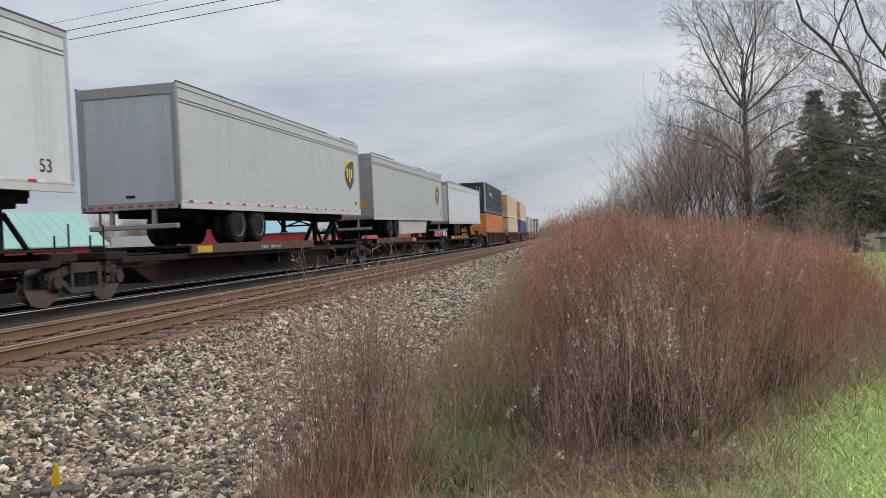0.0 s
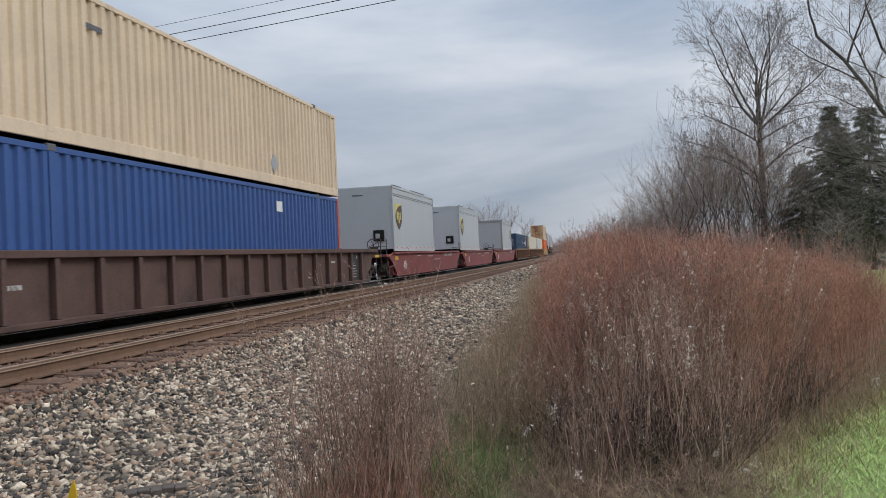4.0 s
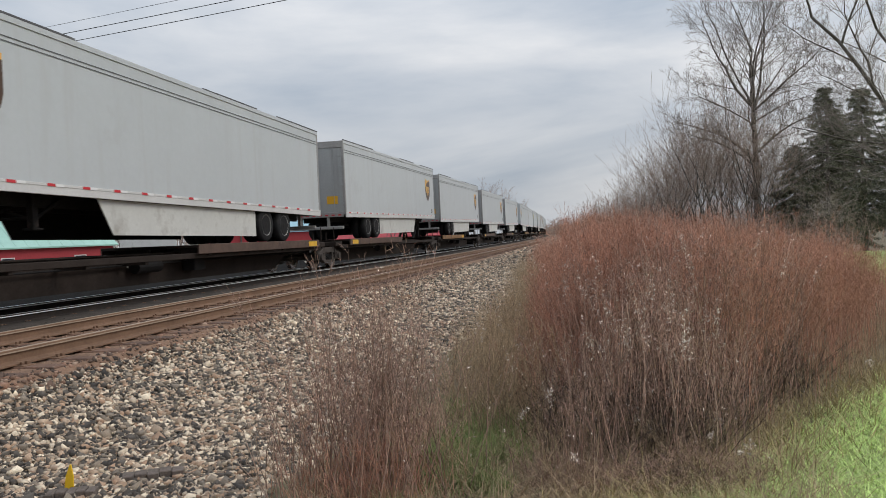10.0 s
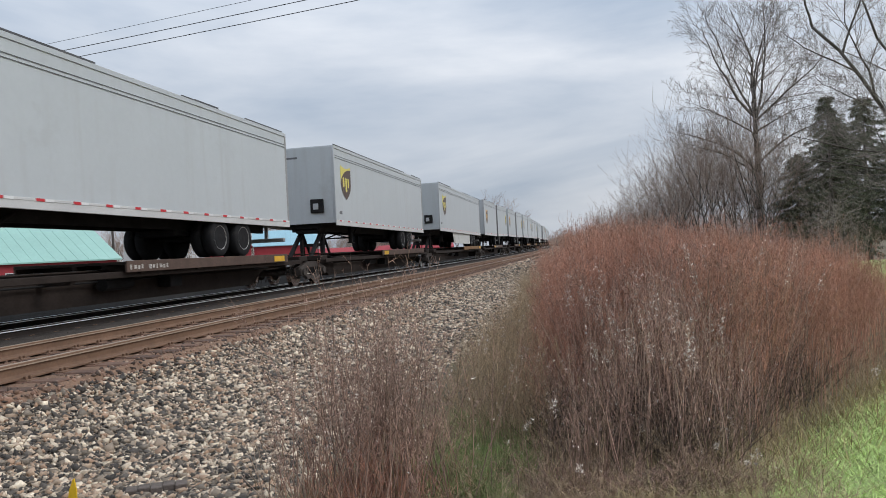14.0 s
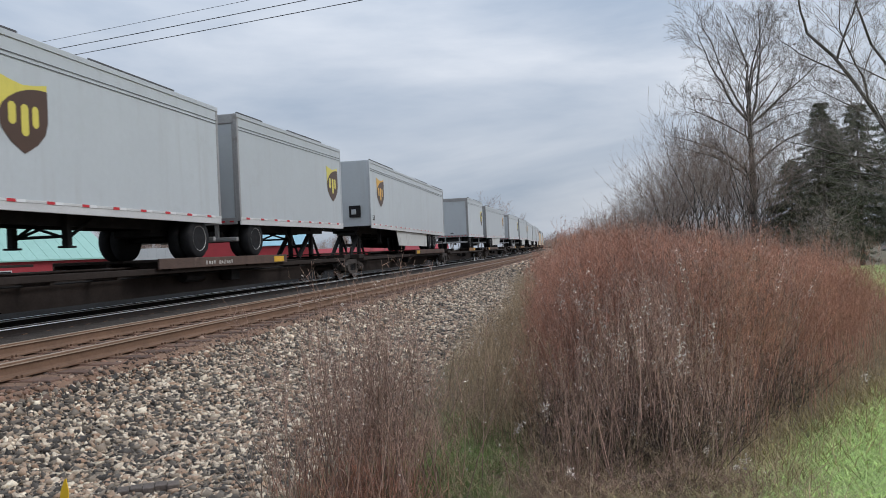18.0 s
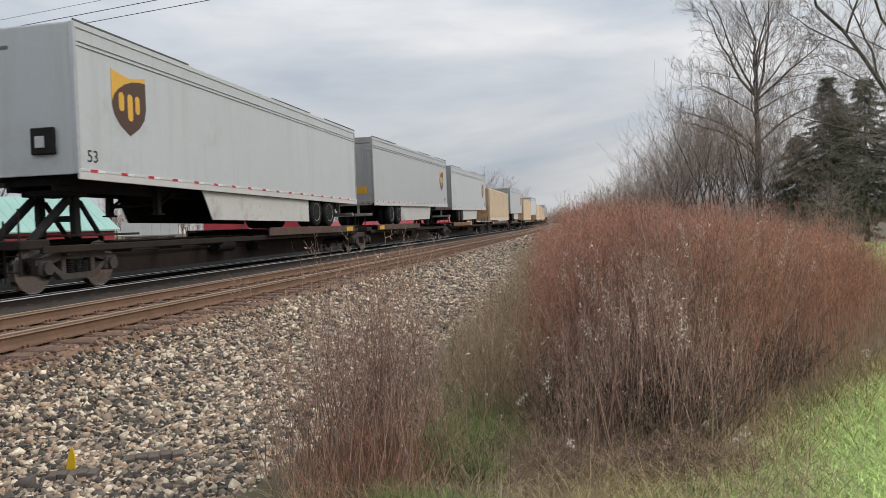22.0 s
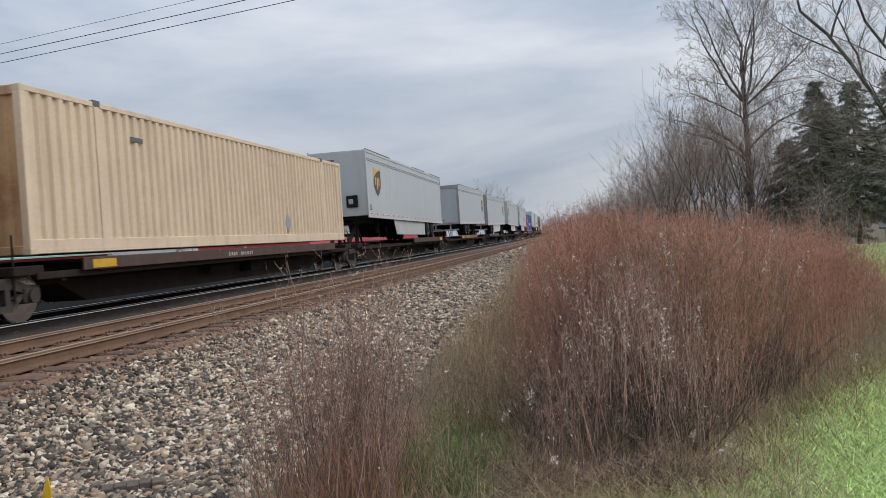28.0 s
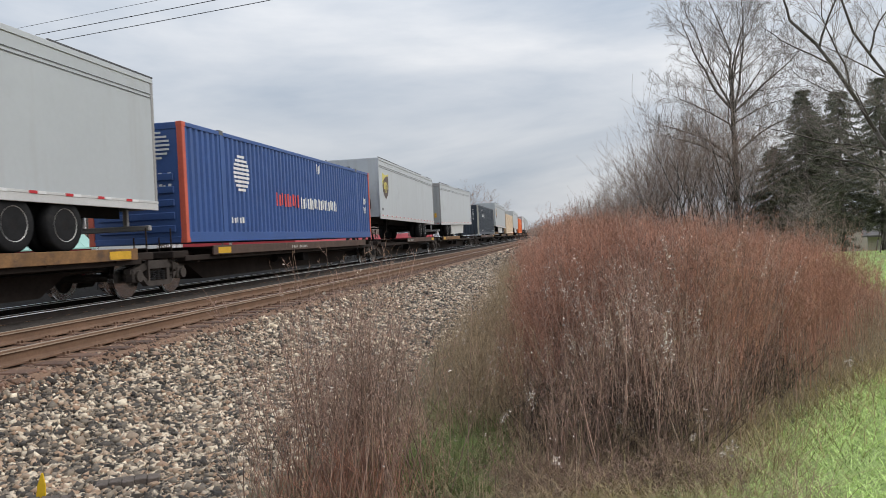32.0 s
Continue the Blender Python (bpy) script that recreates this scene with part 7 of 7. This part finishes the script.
def house(name, label, w, d, eave, ridge, wall, roof, x, y, turn, windows=3, base=-0.5):
    """A simple building with a gabled roof; its ridge runs along its width."""
    root = thing(name, label, "building")
    hw, hd = w / 2, d / 2
    walls = Shape().box(-hw, hw, -hd, -hd + 0.15, -0.4, eave).box(-hw, hw, hd - 0.15, hd, -0.4, eave)
    for sx in (-1, 1):
        x0, x1 = sorted((sx * hw, sx * (hw - 0.15)))
        walls.plate(0, x0, x1 - x0, [(-hd + 0.15, -0.4), (hd - 0.15, -0.4), (hd - 0.15, eave), (0, ridge - 0.12), (-hd + 0.15, eave)])
    part("wall", walls, wall, root)
    rise = (ridge - eave) / hd
    for s in (-1, 1):
        o = 0.35
        v = [(-hw - o, s * (hd + o), eave - o * rise), (hw + o, s * (hd + o), eave - o * rise), (hw + o, 0, ridge), (-hw - o, 0, ridge)]
        v += [(a, b, c + 0.12) for a, b, c in v]
        part("roof", Shape().add(v, [(0, 1, 2, 3), (4, 5, 6, 7), (0, 1, 5, 4), (1, 2, 6, 5), (2, 3, 7, 6), (3, 0, 4, 7)]), roof, root)
        seams = Shape()
        for xx in np.arange(-hw, hw + 0.1, 0.9):
            seams.bar((xx, s * (hd + o), eave - o * rise + 0.13), (xx, 0, ridge + 0.13), 0.02, 4)
        part("roof_seams", seams, roof, root)
    for k in range(windows):
        xx = -hw + (k + 0.5) * w / windows
        wd = part("window", Shape().box(xx - 0.5, xx + 0.5, -hd - 0.03, -hd - 0.005, 0.9, min(eave - 0.3, 2.0)), "wall_white", root)
        part("pane", Shape().box(xx - 0.42, xx + 0.42, -hd - 0.04, -hd - 0.031, 0.98, min(eave - 0.38, 1.92)), "window_dark", wd)
    root.matrix_basis = pose(x, y, base, 0, 0, turn)
    return root


house("long_shed", "long shed with a pale teal metal roof and red walls", 34, 12, 2.85, 5.85, "barn_red", "teal", -56.0, 47.0, 60, 6)
house("red_barn", "red barn with a gabled roof", 12, 7.4, 4.3, 6.9, "barn_red", "barn_red", -64.2, 120.0, -61.8, 2)
house("blue_roof_shed", "shed with a pale blue metal roof and red walls", 10.5, 8, 4.3, 6.8, "barn_red", "teal_blue", -55.0, 123.4, 24.4, 3)
house("low_red_shed", "long low red shed", 34, 6, 2.5, 3.3, "barn_red", "barn_red", -46.0, 142.0, 14, 0)
house("grey_outbuilding", "weathered grey outbuilding beside the shed", 5, 5, 2.2, 3.6, "wall_grey", "wall_grey", -48.5, 73.5, 33, 2)
house("garden_garage", "low pale garage beyond the spruces", 9, 7, 2.05, 3.5, "wall_pale", "slate", 25.5, 59.8, -19, 0, -1.6)

# ---- small things on the ballast ----
bz = lambda l: float(np.interp(l, [-1.3, 1.3, 1.9, NEAR_L - 1.3, NEAR_L + 1.32, NEAR_L + 1.62, NEAR_L + 2.6, NEAR_L + 3.3, TOE, TOE + 0.35], [BED_Z, BED_Z, BED_Z - 0.1, BED_Z, BED_Z, BED_Z - 0.20, 0.0, -0.05, -0.08, -0.12]))


def bed_z(x, y):
    return bz(lateral_of(x, y))


def board(x, y, length, turn, pitch, label):
    sh = Shape()
    for k in range(5):
        a, b = -length / 2 + length * k / 5, -length / 2 + length * (k + 1) / 5 - 0.002
        sh.box(a, b, -0.06 + 0.01 * (k % 2), 0.06 - 0.008 * ((k + 1) % 3), 0.0, 0.045 + 0.006 * (k % 2), 0.006)
    ob = tagged(new("weathered_board", sh.mesh("weathered_board", M["old_wood"])), label, "board")
    ob.matrix_basis = pose(x, y, bed_z(x, y) + 0.02, pitch, 0, turn)
    return ob


board(-3.40, 5.06, 0.44, 30, 4, "split grey board lying on the stones")
board(-3.72, 4.57, 0.34, 20, 3, "short weathered board lying on the stones")
st = thing("marker_stake", "yellow plastic marker stake in the stones", "marker")
part("blade", Shape().plate(1, -0.006, 0.012, [(-0.02, -0.035), (-0.02, 0.035), (0.10, 0.028), (0.185, 0.004), (0.185, -0.004), (0.10, -0.028)]), "marker_yellow", st)
part("foot", Shape().box(-0.012, 0.012, -0.008, 0.008, -0.12, -0.018), "black_steel", st)
st.matrix_basis = pose(-3.80, 4.64, bed_z(-3.80, 4.64) + 0.03, 0, 6, 8)

# ---- pieces of the track: sleepers with their plates, then loose stones ----
TIE = Shape()
for k in range(4):
    TIE.box(-1.3 + 0.65 * k, -0.65 + 0.65 * k - 0.004, -0.11, 0.11, -0.16, 0.0 + 0.006 * (k % 2), 0.012)
TIE_MESH = TIE.mesh("sleeper", M["sleeper"])
PLATE = Shape()
for sx in (-0.7525, 0.7525):
    PLATE.box(sx - 0.17, sx + 0.17, -0.09, 0.09, 0.0, 0.016, 0.003)
    for dx in (-0.10, 0.10):
        PLATE.box(sx + dx - 0.018, sx + dx + 0.018, -0.05, -0.015, 0.012, 0.05, 0.004).box(sx + dx - 0.018, sx + dx + 0.018, 0.02, 0.055, 0.012, 0.05, 0.004)
PLATE_MESH = PLATE.mesh("tie_plate", M["rail_rust"])
tr_ = random.Random(6)
for lat, root, s_end in ((NEAR_L, near_track, 90.0), (0.0, main_track, 34.0)):
    s = 2.0
    while s < s_end:
        m = line_pose(s, RAIL_Z - 0.171 - 0.016, 0, lat + tr_.gauss(0, 0.025)) @ pose(0, 0, 0, 0, 0, tr_.gauss(0, 0.6))
        tie = part("sleeper", TIE_MESH, "", root, m=m)
        part("tie_plate", PLATE_MESH, "", tie)
        s += 0.53

ico = (1 + 5 ** 0.5) / 2
ICO_V = np.array([(-1, ico, 0), (1, ico, 0), (-1, -ico, 0), (1, -ico, 0), (0, -1, ico), (0, 1, ico), (0, -1, -ico), (0, 1, -ico), (ico, 0, -1), (ico, 0, 1), (-ico, 0, -1), (-ico, 0, 1)]) / 1.9
ICO_F = np.array([(0, 11, 5), (0, 5, 1), (0, 1, 7), (0, 7, 10), (0, 10, 11), (1, 5, 9), (5, 11, 4), (11, 10, 2), (10, 7, 6), (7, 1, 8), (3, 9, 4), (3, 4, 2), (3, 2, 6), (3, 6, 8), (3, 8, 9), (4, 9, 5), (2, 4, 11), (6, 2, 10), (8, 6, 7), (9, 8, 1)])
OCT_V = np.array([(1, 0, 0), (-1, 0, 0), (0, 1, 0), (0, -1, 0), (0, 0, 1), (0, 0, -1)], float)
OCT_F = np.array([(0, 2, 4), (2, 1, 4), (1, 3, 4), (3, 0, 4), (2, 0, 5), (1, 2, 5), (3, 1, 5), (0, 3, 5)])


def stones(name, label, P, size, seed, V, F, flat=0.62, mat="stone"):
    g = np.random.default_rng(seed)
    n, m = len(P), len(V)
    sz = size * np.exp(g.normal(0, 0.32, n))
    v = V[None] * (1 + g.normal(0, 0.20, (n, m, 1))) + g.normal(0, 0.16, (n, m, 3))
    v = v * np.stack([np.ones(n), g.uniform(0.6, 1.0, n), flat * g.uniform(0.7, 1.2, n)], 1)[:, None]
    for ax in (2, 0, 2):
        a = g.uniform(0, 6.28, n) if ax == 2 else g.normal(0, 0.45, n)
        c, s = np.cos(a)[:, None], np.sin(a)[:, None]
        i, j = ((0, 1) if ax == 2 else (1, 2))
        vi, vj = v[..., i].copy(), v[..., j].copy()
        v[..., i], v[..., j] = c * vi - s * vj, s * vi + c * vj
    v = v * sz[:, None, None] + P[:, None]
    f = F[None] + np.arange(n)[:, None, None] * m
    return tagged(new(name, array_mesh(name, v.reshape(-1, 3), f.reshape(-1, 3), M[mat])), label, "stones", kind="stuff")


def stone_pts(n, l0, l1, s0, s1, seed, power=1.0):
    g = np.random.default_rng(seed)
    l = l0 + (l1 - l0) * g.random(n)
    s = s0 + (s1 - s0) * g.random(n) ** power
    a = s / RADIUS
    z = np.array([bz(q) for q in l])
    return np.stack([X_MAIN - RADIUS + (RADIUS + l) * np.cos(a), (RADIUS + l) * np.sin(a), z + g.uniform(-0.005, 0.022, n)], 1)


CUBE_V = np.array([(x, y, z) for x in (-1, 1) for y in (-1, 1) for z in (-1, 1)], float) * 0.62
CUBE_F = np.array([(0, 1, 3), (0, 3, 2), (4, 6, 7), (4, 7, 5), (0, 4, 5), (0, 5, 1), (2, 3, 7), (2, 7, 6), (0, 2, 6), (0, 6, 4), (1, 5, 7), (1, 7, 3)])
EDGE = NEAR_L + 1.42
stones("ballast_stones", "loose broken grey and tan stones of the ballast", stone_pts(31000, EDGE, TOE + 0.3, 3.2, 12.5, 1, 1.25), 0.0265, 1, CUBE_V, CUBE_F, 0.7)
stones("ballast_stones", "angular stones of the ballast", stone_pts(28000, EDGE, TOE + 0.3, 3.2, 12.5, 5, 1.25), 0.026, 5, OCT_V * 1.2, OCT_F, 0.7)
stones("ballast_stones", "loose stones of the ballast further along", stone_pts(38000, EDGE, TOE + 0.2, 12.0, 48.0, 2, 1.6), 0.037, 2, OCT_V * 1.15, OCT_F)
stones("ballast_stones", "far stones of the ballast", stone_pts(11000, EDGE, TOE + 0.2, 45.0, 170.0, 8, 1.7), 0.10, 8, OCT_V * 1.15, OCT_F, 0.4)
stones("ballast_stones", "stones of the ballast where the line runs past", stone_pts(10000, EDGE, TOE + 0.2, -14.0, 3.4, 9, 1.0), 0.045, 9, OCT_V * 1.15, OCT_F, 0.5)
low_ = np.array([0, 0, 0.008])
stones("rusty_stones", "rust-stained stones in and beside the near track", np.concatenate([
    stone_pts(9000, NEAR_L - 1.3, NEAR_L + 1.3, 4.0, 34.0, 3, 1.6) - low_, stone_pts(4500, NEAR_L + 1.15, EDGE + 0.14, 4.0, 30.0, 6, 1.5), stone_pts(7000, 1.5, NEAR_L - 1.2, 6.0, 40.0, 4, 1.6) - low_]), 0.026, 3, OCT_V * 1.1, OCT_F, 0.62, "stone_rust")
# These stones carry the under-train shade in their colour too.
stones("dark_stones", "stones of the main track, darkened for under-train shade", stone_pts(6000, -1.4, 1.4, 6.0, 40.0, 7, 1.5) + low_, 0.030, 7, OCT_V * 1.1, OCT_F, 0.62, "oily_fill")


# ---- what moves ----
def motions():
    for ob, s, z, pitch in moving:
        walk(ob, [(t, line_pose(s - SPEED * t, z, pitch)) for t in (0, 4, 8, 12, 16, 20, 24, 28, 32)])


motions()
